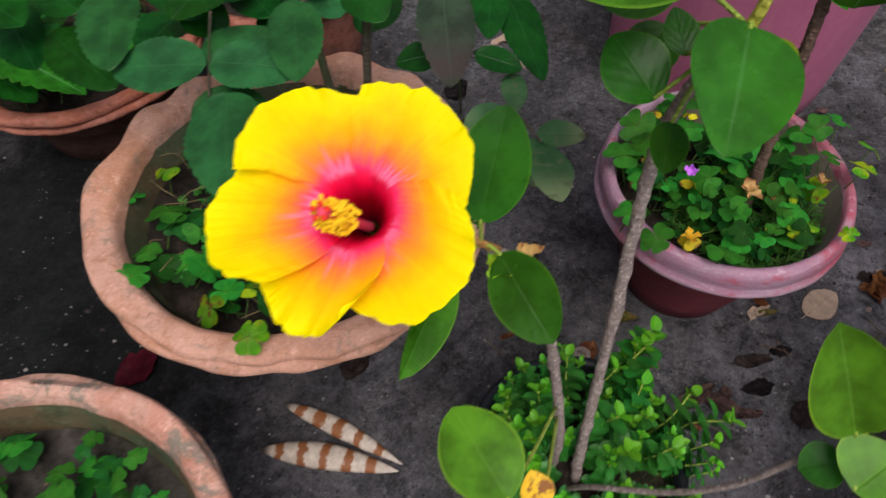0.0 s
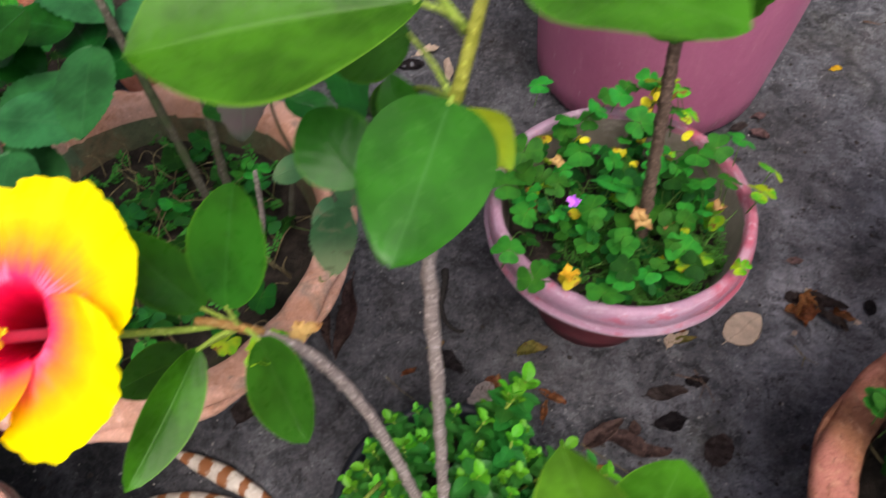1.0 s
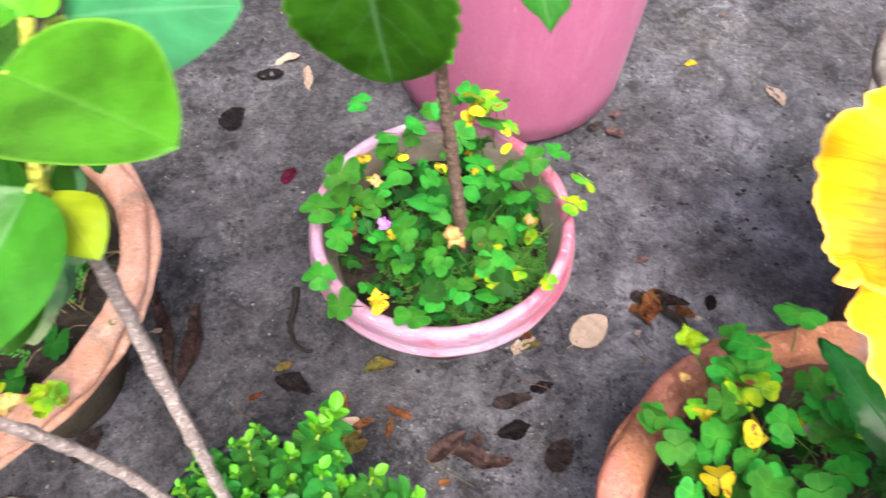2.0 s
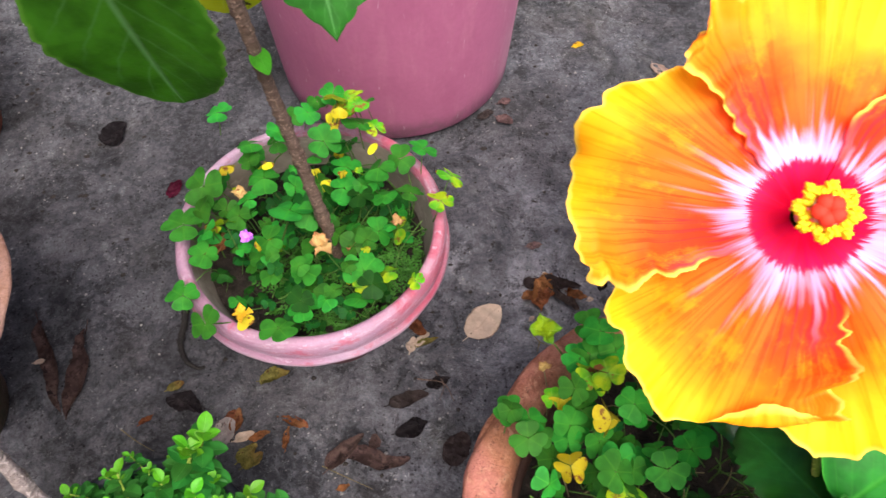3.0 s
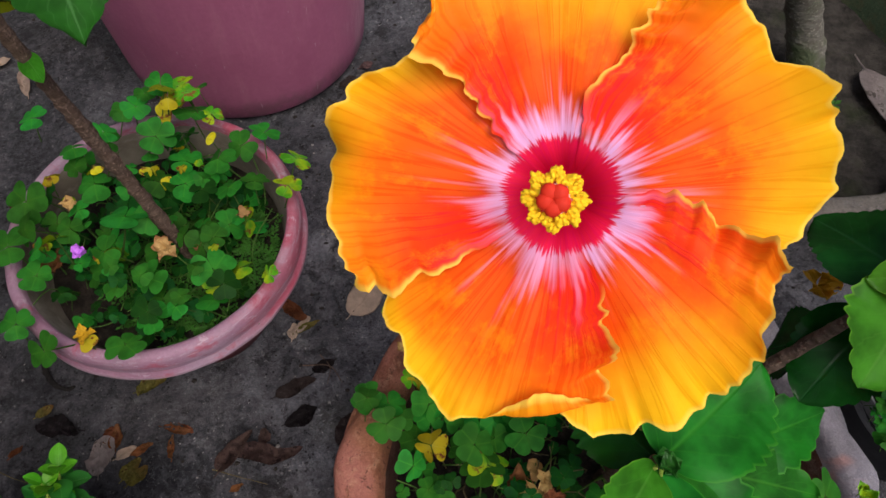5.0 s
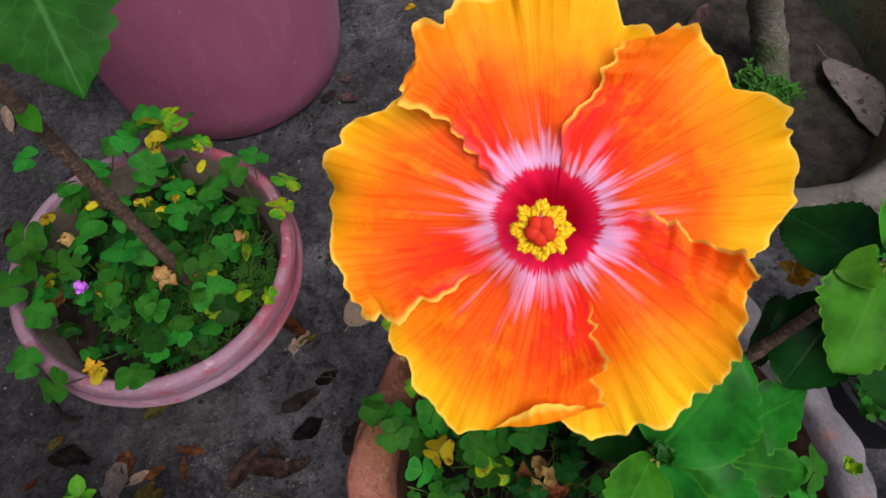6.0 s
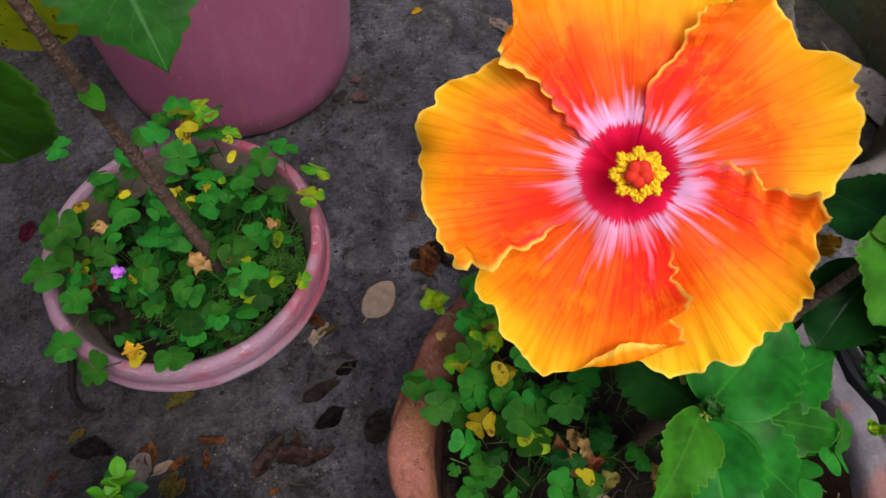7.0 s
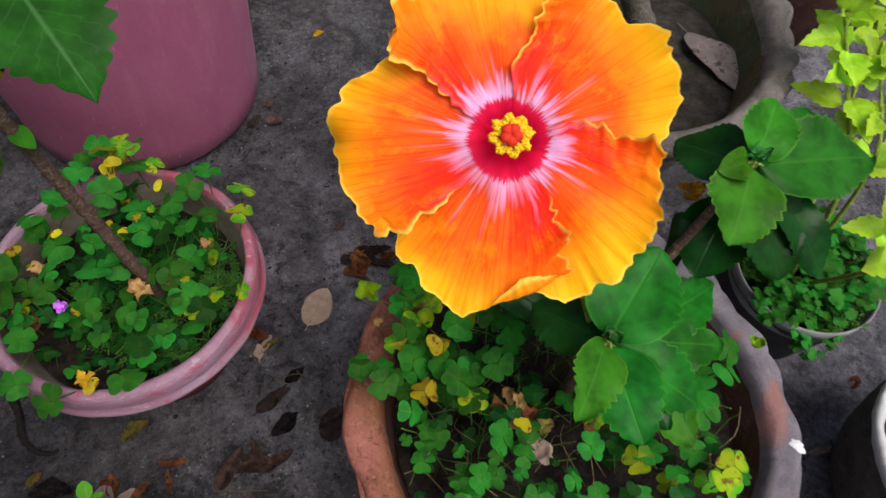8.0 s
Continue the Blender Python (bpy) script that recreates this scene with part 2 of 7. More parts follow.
def bark_material(name, col, pale, green=None):
    k = Nodes(name, 0.8, 0.3)
    pos = k.where("Object")
    ring = k.noise(k.scaled(pos, 60, 60, 260), 1.0, 4, 0.65)
    fleck = k.noise(pos, 330, 2)
    base = k.mix(k.step(ring, 0.4, 0.7), col, pale)
    base = k.mix(k.math("MULTIPLY", k.step(fleck, 0.58, 0.66), 0.7), base, tuple(min(1, c * 1.7) for c in pale))
    if green:
        base = k.mix(k.step(k.noise(pos, 25, 2), 0.45, 0.6), base, green)
    return k.done(base, k.math("ADD", ring, k.math("MULTIPLY", fleck, 1.4)), 0.8, 0.0020)


def petal_material(name, stops, streak, streak_col, lo, hi, white=1.0, rough=0.5):
    """Petal pigment from the claw (0) to the margin (1), with rays that run outward."""
    k = Nodes(name, rough, 0.06)
    uv = k.where("UV")
    s = k.xyz(uv)
    shift = k.math("MULTIPLY", k.random(), 9.0)
    n = k.t.nodes.new("ShaderNodeCombineXYZ")
    k.put(n.inputs[0], s[0])
    k.put(n.inputs[1], s[1])
    k.put(n.inputs[2], shift)
    uvw = n.outputs[0]
    rays = k.noise(k.scaled(uvw, 24, 1.3, 1), 1.0, 3, 0.6)
    thin = k.noise(k.scaled(uvw, 60, 1.0, 1), 1.0, 3, 0.6)
    soft = k.noise(k.scaled(uvw, 4, 3, 1), 1.0, 4, 0.6)
    r = k.math("ADD", s[1], k.math("MULTIPLY", k.math("SUBTRACT", thin, 0.5), streak))
    r = k.math("ADD", r, k.math("MULTIPLY", k.math("SUBTRACT", soft, 0.5), k.math("MULTIPLY", s[1], 0.5)))
    base = k.ramp(r, stops)
    across = k.math("ABSOLUTE", k.math("SUBTRACT", s[0], 0.40))
    born = k.step(k.math("ADD", s[1], k.math("MULTIPLY", k.math("SUBTRACT", thin, 0.5), 0.16)), lo - 0.01, lo + 0.02)
    reach = k.math("ADD", s[1], k.math("MULTIPLY", k.math("SUBTRACT", rays, 0.5), -0.55))
    core = k.math("MULTIPLY", k.math("SUBTRACT", 1.0, k.step(reach, lo + 0.03, lo + 0.15)), k.math("SUBTRACT", 1.0, k.step(across, 0.20, 0.46)))
    ray = k.math("MULTIPLY", k.step(k.noise(k.scaled(uvw, 15, 0.5, 1), 1.0, 1), 0.56, 0.66), k.math("SUBTRACT", 1.0, k.step(s[1], lo + 0.10, hi)))
    ray = k.math("MULTIPLY", ray, k.math("SUBTRACT", 1.0, k.step(across, 0.25, 0.48)))
    glow = k.math("MULTIPLY", k.math("MAXIMUM", core, ray), born)
    base = k.mix(k.math("MULTIPLY", glow, white), base, streak_col)
    vein = k.math("SUBTRACT", 1.0, k.step(k.math("ABSOLUTE", k.math("SUBTRACT", k.noise(k.scaled(uvw, 34, 0.9, 1), 1.0, 2), 0.5)), 0.0, 0.05))
    base = k.mix(k.math("MULTIPLY", vein, 0.08), base, k.hsv(base, 0.488, 1.05, 0.85))
    return k.done(base, k.math("ADD", k.math("MULTIPLY", rays, 0.8), k.math("MULTIPLY", vein, -0.3)), 0.28, 0.0015, None, 0.30)


def orange_skin():
    """Orange petal: jagged crimson eye, a soft lilac burst, a red cheek on the overlapping side, golden margin."""
    k = Nodes("orange_petal", 0.5, 0.08)
    s = k.xyz(k.where("UV"))
    n = k.t.nodes.new("ShaderNodeCombineXYZ")
    k.put(n.inputs[0], s[0])
    k.put(n.inputs[1], s[1])
    k.put(n.inputs[2], k.math("MULTIPLY", k.random(), 9.0))
    uvw = n.outputs[0]
    u, v = s[0], s[1]
    rays, thin = k.noise(k.scaled(uvw, 22, 1.2, 1), 1.0, 3, 0.6), k.noise(k.scaled(uvw, 70, 1.0, 1), 1.0, 3, 0.6)
    soft, wide = k.noise(k.scaled(uvw, 4, 3, 1), 1.0, 5, 0.65), k.noise(k.scaled(uvw, 2.5, 2, 1), 1.0, 3, 0.6)
    def mul(*f):
        out = f[0]
        for x in f[1:]:
            out = k.math("MULTIPLY", out, x)
        return out
    def less(x, lo, hi):
        return k.math("SUBTRACT", 1.0, k.step(x, lo, hi))
    def shifted(x, field, by):
        return k.math("ADD", x, k.math("MULTIPLY", k.math("SUBTRACT", field, 0.5), by))
    r = shifted(shifted(v, thin, 0.06), soft, 0.22)
    base = k.ramp(r, [(0.0, (0.20, 0.001, 0.012)), (0.40, (1.0, 0.108, 0.010)), (0.68, (1.0, 0.145, 0.007)), (0.86, (1.0, 0.200, 0.008)), (1.0, (1.0, 0.29, 0.008))])
    gold = mul(k.step(shifted(v, wide, 0.7), 0.58, 1.04), less(k.math("ADD", u, k.math("MULTIPLY", soft, 0.2)), 0.60, 1.05))
    base = k.mix(mul(gold, 0.82), base, (1.0, 0.59, 0.010))
    cheek = mul(k.step(shifted(u, soft, 0.6), 0.66, 0.84), k.step(v, 0.20, 0.30), less(shifted(v, soft, 0.5), 0.40, 0.95))
    base = k.mix(mul(cheek, 0.95), base, (1.0, 0.035, 0.010))
    across = k.math("ABSOLUTE", k.math("SUBTRACT", u, 0.62))
    born = k.step(shifted(v, thin, 0.15), 0.182, 0.212)
    some = k.math("ADD", 0.28, k.math("MULTIPLY", k.random(), 0.75), clamp=True)
    core = mul(less(shifted(shifted(shifted(v, rays, -0.42), thin, -0.16), wide, 0.44), 0.17, 0.37), less(shifted(across, soft, 0.3), 0.24, 0.62), some)
    ray = mul(k.step(k.noise(k.scaled(uvw, 17, 0.35, 1), 1.0, 3, 0.6), 0.53, 0.64), less(shifted(v, wide, 0.5), 0.30, 0.62), less(across, 0.20, 0.46))
    base = k.mix(mul(k.math("MAXIMUM", core, mul(ray, 0.75)), born), base, (1.0, 0.36, 0.58))
    base = k.mix(mul(core, born, 0.9), base, (0.93, 0.55, 0.93))
    base = k.mix(k.math("SUBTRACT", 1.0, born), base, k.mix(k.step(v, 0.06, 0.20), (0.46, 0.001, 0.020), (0.86, 0.012, 0.070)))
    vein = less(k.math("ABSOLUTE", k.math("SUBTRACT", k.noise(k.scaled(uvw, 30, 0.8, 1), 1.0, 3), 0.5)), 0.0, 0.06)
    base = k.mix(mul(vein, 0.50), base, k.hsv(base, 0.486, 1.05, 0.90))
    base = k.mix(mul(k.step(k.noise(k.scaled(uvw, 9, 4, 1), 1.0, 6, 0.7), 0.50, 0.66), 0.35, k.step(v, 0.3, 0.6)), base, (1.0, 0.42, 0.006))
    base = k.mix(mul(k.step(shifted(v, soft, 0.03), 0.972, 0.996), 0.75), base, (1.0, 0.68, 0.10))
    flank = mul(k.step(u, 0.978, 0.995), k.step(v, 0.34, 0.5))
    base = k.mix(mul(flank, 0.8), base, (1.0, 0.66, 0.10))
    crumple = k.noise(k.scaled(uvw, 10, 7, 1), 1.0, 4, 0.6)
    return k.done(base, k.math("ADD", k.math("ADD", k.math("MULTIPLY", rays, 0.6), crumple), k.math("MULTIPLY", vein, -0.3)), 0.22, 0.0016, None, 0.10)


# ---- mesh kit ----
def part(name, bm, material, parent, label="", smooth=True):
    me = bpy.data.meshes.new(name)
    bm.to_mesh(me)
    bm.free()
    mats = material if isinstance(material, (list, tuple)) else [material]
    for m in mats:
        me.materials.append(m)
    if smooth:
        me.polygons.foreach_set("use_smooth", [True] * len(me.polygons))
    ob = new(name, me)
    if parent:
        ob.parent = parent
        ob.matrix_parent_inverse = parent.matrix_world.inverted()
    if label:
        tagged(ob, label)
    return ob


def thing(name, at, label, category, group="", kind=""):
    ob = new(name)
    ob.empty_display_size = 0.02
    ob.location = at
    ob.matrix_world = Matrix.Translation(at)
    return tagged(ob, label, category, group, kind)


def lathe(profile, centre, seg=96, wave=None, cap=False):
    """Turns rows of (radius, height, waviness) about an upright axis. wave(angle) gives radius and height offsets."""
    bm = bmesh.new()
    rings = []
    for r, z, w in profile:
        ring = []
        for i in range(seg):
            a = 2 * math.pi * i / seg
            dr, dz = wave(a) if wave and w else (0.0, 0.0)
            rr = r + w * dr
            ring.append(bm.verts.new((centre[0] + rr * math.cos(a), centre[1] + rr * math.sin(a), centre[2] + z + w * dz)))
        rings.append(ring)
    for lo, hi in zip(rings, rings[1:]):
        for i in range(seg):
            bm.faces.new((lo[i], lo[(i + 1) % seg], hi[(i + 1) % seg], hi[i]))
    if cap:
        bm.faces.new(rings[0][::-1])
    return bm


def smooth_line(points, n=8):
    pts = [Vector(p) for p in points]
    pts = [pts[0] * 2 - pts[1]] + pts + [pts[-1] * 2 - pts[-2]]
    out = []
    for i in range(1, len(pts) - 2):
        a, b, c, d = pts[i - 1:i + 3]
        for k in range(n):
            t = k / n
            out.append(0.5 * ((2 * b) + (c - a) * t + (2 * a - 5 * b + 4 * c - d) * t * t + (3 * b - a - 3 * c + d) * t ** 3))
    out.append(pts[-2])
    return out


def tube(bm, points, r0, r1, seg=8, knobs=0.0, n=8, rng=random):
    """A round stalk along points, tapered, with small lenticels if knobs is set."""
    line = smooth_line(points, n)
    rings = []
    side = Vector((1, 0.3, 0.1))
    for i, p in enumerate(line):
        ahead = (line[min(i + 1, len(line) - 1)] - line[max(i - 1, 0)]).normalized()
        x = (side - ahead * side.dot(ahead)).normalized()
        y = ahead.cross(x)
        r = r0 + (r1 - r0) * i / (len(line) - 1)
        ring = []
        for j in range(seg):
            a = 2 * math.pi * j / seg
            rr = r * (1 + (knobs * rng.random() ** 4 if knobs else 0))
            ring.append(bm.verts.new(p + x * (rr * math.cos(a)) + y * (rr * math.sin(a))))
        rings.append(ring)
    for lo, hi in zip(rings, rings[1:]):
        for i in range(seg):
            bm.faces.new((lo[i], lo[(i + 1) % seg], hi[(i + 1) % seg], hi[i]))
    bm.faces.new(rings[0][::-1])
    bm.faces.new(rings[-1])
    return bm


def blade(bm, base, tip, width, up=(0, 0, 1), fold=0.12, droop=0.10, serr=0, depth=0.05, p=0.85, q=0.75, nu=5, nv=16, wavy=0.0, twist=0.0, slot=0, rag=0.0, plain_foot=0.2, rng=random):
    """A leaf blade from base to tip, keeled along its midrib, with a toothed margin if serr is set."""
    base, tip = Vector(base), Vector(tip)
    axis = tip - base
    length = axis.length
    side = axis.cross(Vector(up)).normalized()
    nrm = side.cross(axis).normalized()
    uvl = bm.loops.layers.uv.verify()
    ph = rng.random() * 6.28
    rows = []
    for j in range(nv + 1):
        v = j / nv
        w = width / 2 * max(0.0, math.sin(math.pi * v ** p)) ** q if 0 < j < nv else 0.0
        if serr and 0 < j < nv:
            if j % 4 == 1:
                bite = rng.uniform(0.6, 1.4)
            w *= 1 + depth * bite * (-0.9, 0.0, 0.7, 1.0)[(j - 1) % 4] * min(1.0, max(0.15, (v - plain_foot) * 4))
        if rag:
            w *= 1 + rag * rng.uniform(-1, 1)
        row = []
        for i in range(-nu, nu + 1):
            u = i / nu
            h = fold * abs(u) ** 1.3 * w - droop * length * (v - 0.25) ** 2 * (1 if v > 0.25 else 0.3)
            h += wavy * length * math.sin(v * 9 + ph + (1.6 if u > 0 else 0)) * u * u
            tw = twist * (v - 0.5)
            pos = base + axis * v + side * (u * w * math.cos(tw)) + nrm * (h + u * w * math.sin(tw))
            row.append((bm.verts.new(pos), (u * 0.5 + 0.5, v)))
        rows.append(row)
    for a, b in zip(rows, rows[1:]):
        for i in range(2 * nu):
            quad = (a[i], a[i + 1], b[i + 1], b[i])
            f = bm.faces.new([x[0] for x in quad])
            f.material_index = slot
            for loop, x in zip(f.loops, quad):
                loop[uvl].uv = x[1]
    return bm


def leaf(plant, base, tip, width, material, label="", name="leaf", stalk=None, stalk_mat=None, **shape):
    """One leaf of a plant, with its stalk back to the twig if that is given."""
    bm = bmesh.new()
    if shape.get("serr"):
        shape["nv"] = shape["serr"] * 4
    blade(bm, base, tip, width, **shape)
    bmesh.ops.remove_doubles(bm, verts=bm.verts[:], dist=1e-6)
    mats = [material]
    if stalk:
        mid = (Vector(stalk) + Vector(base)) / 2 + Vector((0, 0, 0.002))
        mark = len(bm.faces)
        tube(bm, [stalk, mid, Vector(base) * 0.97 + Vector(tip) * 0.03], 0.0016, 0.0012, 6, n=4)
        bm.faces.ensure_lookup_table()
        for f in bm.faces[mark:]:
            f.material_index = 1
        mats.append(stalk_mat or twig_green)
    return part(name, bm, mats, plant, label)


def roughen(bm, amount, scale, seed=0.0):
    for v in bm.verts:
        n = noise.noise_vector(v.co * scale + Vector((seed, seed * 1.7, 3.1)))
        v.co += n * amount
    return bm


def aim(at, ahead, up):
    """A pose at a place, with its z along ahead and its y towards up."""
    z = Vector(ahead).normalized()
    x = Vector(up).cross(z).normalized()
    y = z.cross(x)
    m = Matrix((x, y, z)).transposed().to_4x4()
    m.translation = at
    return m
# ---- materials ----
concrete = ground_material()
soil_loam = soil_material("grey_loam", (0.018, 0.016, 0.014), (0.062, 0.054, 0.048))
soil_dark = soil_material("damp_soil")
clay_pink = clay_material("pink_terracotta", (0.45, 0.225, 0.150), (0.52, 0.300, 0.235), (0.37, 0.175, 0.105), (0.20, 0.165, 0.135), 0.62)
clay_lichen = clay_material("lichened_terracotta", (0.50, 0.240, 0.185), (0.55, 0.34, 0.28), (0.36, 0.17, 0.11), (0.17, 0.17, 0.145), 0.85, 0.0, 0.50)
clay_red = clay_material("red_terracotta", (0.27, 0.085, 0.05), (0.32, 0.13, 0.10), (0.17, 0.06, 0.035), (0.14, 0.09, 0.07), 0.5)
def smoked_clay():
    """Terracotta worn from rust brown to dull pink, gone grey with smoke along one side."""
    k = Nodes("smoked_terracotta", 0.75, 0.25)
    pos = k.world_pos()
    p = k.xyz(pos)
    big, mid, fine = k.noise(pos, 8, 4, 0.6, 0.4), k.noise(pos, 34, 7, 0.75, 0.3), k.noise(pos, 480, 3, 0.8)
    base = k.mix(k.step(big, 0.40, 0.58), (0.29, 0.120, 0.062), (0.36, 0.135, 0.105))
    base = k.mix(k.math("MULTIPLY", k.step(mid, 0.46, 0.60), 0.75), base, (0.19, 0.070, 0.040))
    base = k.mix(k.math("MULTIPLY", k.step(k.noise(pos, 90, 6, 0.8, 0.4), 0.53, 0.62), 0.55), base, (0.46, 0.235, 0.155))
    base = k.mix(k.math("MULTIPLY", k.step(k.noise(pos, 150, 4, 0.75, 0.7), 0.59, 0.66), 0.75), base, (0.045, 0.022, 0.015))
    side = k.math("ADD", k.math("ADD", p[0], k.math("MULTIPLY", p[1], 0.10)), k.math("MULTIPLY", k.math("SUBTRACT", big, 0.5), 0.35))
    grey = k.mix(k.step(mid, 0.35, 0.7), (0.130, 0.118, 0.138), (0.230, 0.208, 0.240))
    grey = k.mix(k.step(k.noise(pos, 11, 4, 0.6, 0.5), 0.58, 0.70), grey, (0.33, 0.15, 0.13))
    grey = k.mix(k.step(k.noise(pos, 7, 3), 0.50, 0.66), grey, (0.265, 0.245, 0.290))
    ax, ay = k.math("SUBTRACT", p[0], 0.855), k.math("SUBTRACT", p[1], 0.096)
    far = k.math("SQRT", k.math("ADD", k.math("POWER", k.math("ADD", k.math("MULTIPLY", ax, 0.72), k.math("MULTIPLY", ay, 0.69)), 2.0), k.math("MULTIPLY", k.math("POWER", k.math("SUBTRACT", k.math("MULTIPLY", ay, 0.72), k.math("MULTIPLY", ax, 0.69)), 2.0), 9.0)))
    rust = k.math("SUBTRACT", 1.0, k.step(k.math("ADD", far, k.math("MULTIPLY", k.math("SUBTRACT", mid, 0.5), 0.05)), 0.022, 0.050))
    grey = k.mix(k.math("MULTIPLY", rust, 0.8), grey, (0.36, 0.17, 0.15))
    base = k.mix(k.step(side, 0.70, 0.80), base, grey)
    base = k.hsv(base, 0.5, 1.0, k.math("ADD", 0.50, k.math("MULTIPLY", fine, 1.0)))
    return k.done(base, k.math("ADD", k.math("MULTIPLY", mid, 1.2), k.math("MULTIPLY", fine, 0.35)), 0.9, 0.005, k.math("SUBTRACT", k.math("ADD", 0.60, k.math("MULTIPLY", mid, 0.35)), k.math("MULTIPLY", k.step(side, 0.70, 0.80), 0.28)))


clay_smoked = smoked_clay()
clay_grey = clay_material("grey_clay", (0.28, 0.26, 0.235), (0.36, 0.34, 0.315), (0.18, 0.17, 0.15), (0.36, 0.34, 0.32), 0.4)
clay_ash = clay_material("ash_grey_clay", (0.150, 0.132, 0.118), (0.205, 0.185, 0.170), (0.095, 0.085, 0.072), (0.16, 0.15, 0.15), 0.5)
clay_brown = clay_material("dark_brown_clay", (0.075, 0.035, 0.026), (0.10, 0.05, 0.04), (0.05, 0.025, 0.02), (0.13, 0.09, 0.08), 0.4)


def painted(name, col, worn, deep, wear=0.5, rough=0.45):
    k = Nodes(name, rough, 0.2)
    pos = k.world_pos()
    big, mid, fine = k.noise(pos, 9, 5, 0.65, 0.5), k.noise(k.scaled(pos, 22, 22, 60), 1.0, 5, 0.7), k.noise(pos, 160, 3)
    base = k.mix(k.step(big, 0.35, 0.7), col, deep)
    base = k.mix(k.math("MULTIPLY", k.step(mid, 0.50, 0.66), wear), base, worn)
    base = k.hsv(base, 0.5, 1.0, k.math("ADD", 0.9, k.math("MULTIPLY", fine, 0.2)))
    return k.done(base, k.math("ADD", mid, k.math("MULTIPLY", fine, 0.4)), 0.25, 0.002, k.math("ADD", rough - 0.1, k.math("MULTIPLY", mid, 0.3)))


def rim_paint():
    """Pink paint on the rolled rim: scuffed to mauve-white in streaks along the rim, red where it is fresh."""
    k = Nodes("worn_pink_paint", 0.45, 0.4)
    pos = k.world_pos()
    p = k.xyz(pos)
    ang = k.math("ARCTAN2", k.math("SUBTRACT", p[1], 0.592), k.math("SUBTRACT", p[0], 0.337))
    n = k.t.nodes.new("ShaderNodeCombineXYZ")
    k.put(n.inputs[0], k.math("MULTIPLY", ang, 0.155))
    k.put(n.inputs[1], p[2])
    run = n.outputs[0]
    streak, blot, fine = k.noise(k.scaled(run, 22, 150, 1), 1.0, 6, 0.7, 0.3), k.noise(k.scaled(run, 26, 60, 1), 1.0, 5, 0.7), k.noise(pos, 300, 3, 0.7)
    base = k.mix(k.step(k.noise(pos, 6, 3), 0.35, 0.62), (0.29, 0.13, 0.20), (0.32, 0.21, 0.29))
    base = k.mix(k.math("MULTIPLY", k.step(k.math("ADD", p[0], k.math("MULTIPLY", blot, 0.15)), 0.44, 0.54), 0.7), base, (0.42, 0.075, 0.115))
    base = k.mix(k.math("MULTIPLY", k.step(blot, 0.53, 0.63), 0.60), base, (0.36, 0.042, 0.080))
    base = k.mix(k.math("MULTIPLY", k.step(streak, 0.47, 0.66), 0.65), base, (0.42, 0.29, 0.36))
    base = k.mix(k.math("MULTIPLY", k.step(k.noise(k.scaled(run, 60, 300, 1), 1.0, 4, 0.7), 0.58, 0.65), 0.45), base, (0.56, 0.44, 0.50))
    base = k.mix(k.math("MULTIPLY", k.math("SUBTRACT", 1.0, k.step(p[2], 0.181, 0.189)), 0.8), base, (0.34, 0.25, 0.30))
    base = k.hsv(base, 0.5, 1.0, k.math("ADD", 0.75, k.math("MULTIPLY", fine, 0.5)))
    return k.done(base, k.math("ADD", streak, k.math("MULTIPLY", fine, 0.5)), 0.4, 0.002, k.math("ADD", 0.42, k.math("MULTIPLY", streak, 0.3)))


pink_rim = rim_paint()
oxblood = painted("oxblood_paint", (0.17, 0.03, 0.04), (0.26, 0.10, 0.11), (0.12, 0.02, 0.03), 0.4)
scuffed = painted("scuffed_pink_plastic", (0.47, 0.17, 0.24), (0.60, 0.38, 0.43), (0.40, 0.10, 0.17), 0.7, 0.5)


def faded_pink():
    """Sun-faded pink plastic, scratched, rubbed pale towards one side, with darker patches near the foot."""
    k = Nodes("faded_pink_plastic", 0.36, 0.3)
    pos = k.world_pos()
    p = k.xyz(pos)
    big, streak, fine = k.noise(pos, 9, 5, 0.65, 0.5), k.noise(k.scaled(pos, 40, 40, 7), 1.0, 6, 0.75), k.noise(pos, 160, 3)
    base = k.mix(k.step(big, 0.35, 0.7), (0.400, 0.124, 0.225), (0.36, 0.105, 0.200))
    base = k.mix(k.math("MULTIPLY", k.step(streak, 0.48, 0.66), 0.35), base, (0.47, 0.18, 0.265))
    rub = k.math("MULTIPLY", k.step(k.math("ADD", p[0], k.math("MULTIPLY", k.math("SUBTRACT", big, 0.5), 0.2)), 0.585, 0.665), k.step(streak, 0.40, 0.62))
    base = k.mix(k.math("MULTIPLY", rub, 0.6), base, (0.56, 0.33, 0.41))
    foot = k.math("MULTIPLY", k.math("SUBTRACT", 1.0, k.step(p[2], 0.01, 0.06)), k.step(k.noise(pos, 30, 5, 0.7), 0.45, 0.6))
    base = k.mix(k.math("MULTIPLY", foot, 0.5), base, (0.16, 0.10, 0.11))
    scratch = k.step(k.noise(k.scaled(pos, 160, 160, 30), 1.0, 4, 0.7), 0.66, 0.70)
    base = k.mix(k.math("MULTIPLY", scratch, 0.5), base, (0.60, 0.42, 0.48))
    base = k.hsv(base, 0.5, 1.0, k.math("ADD", 0.9, k.math("MULTIPLY", fine, 0.2)))
    return k.done(base, k.math("ADD", streak, k.math("MULTIPLY", fine, 0.4)), 0.25, 0.002, k.math("ADD", 0.28, k.math("MULTIPLY", streak, 0.3)))


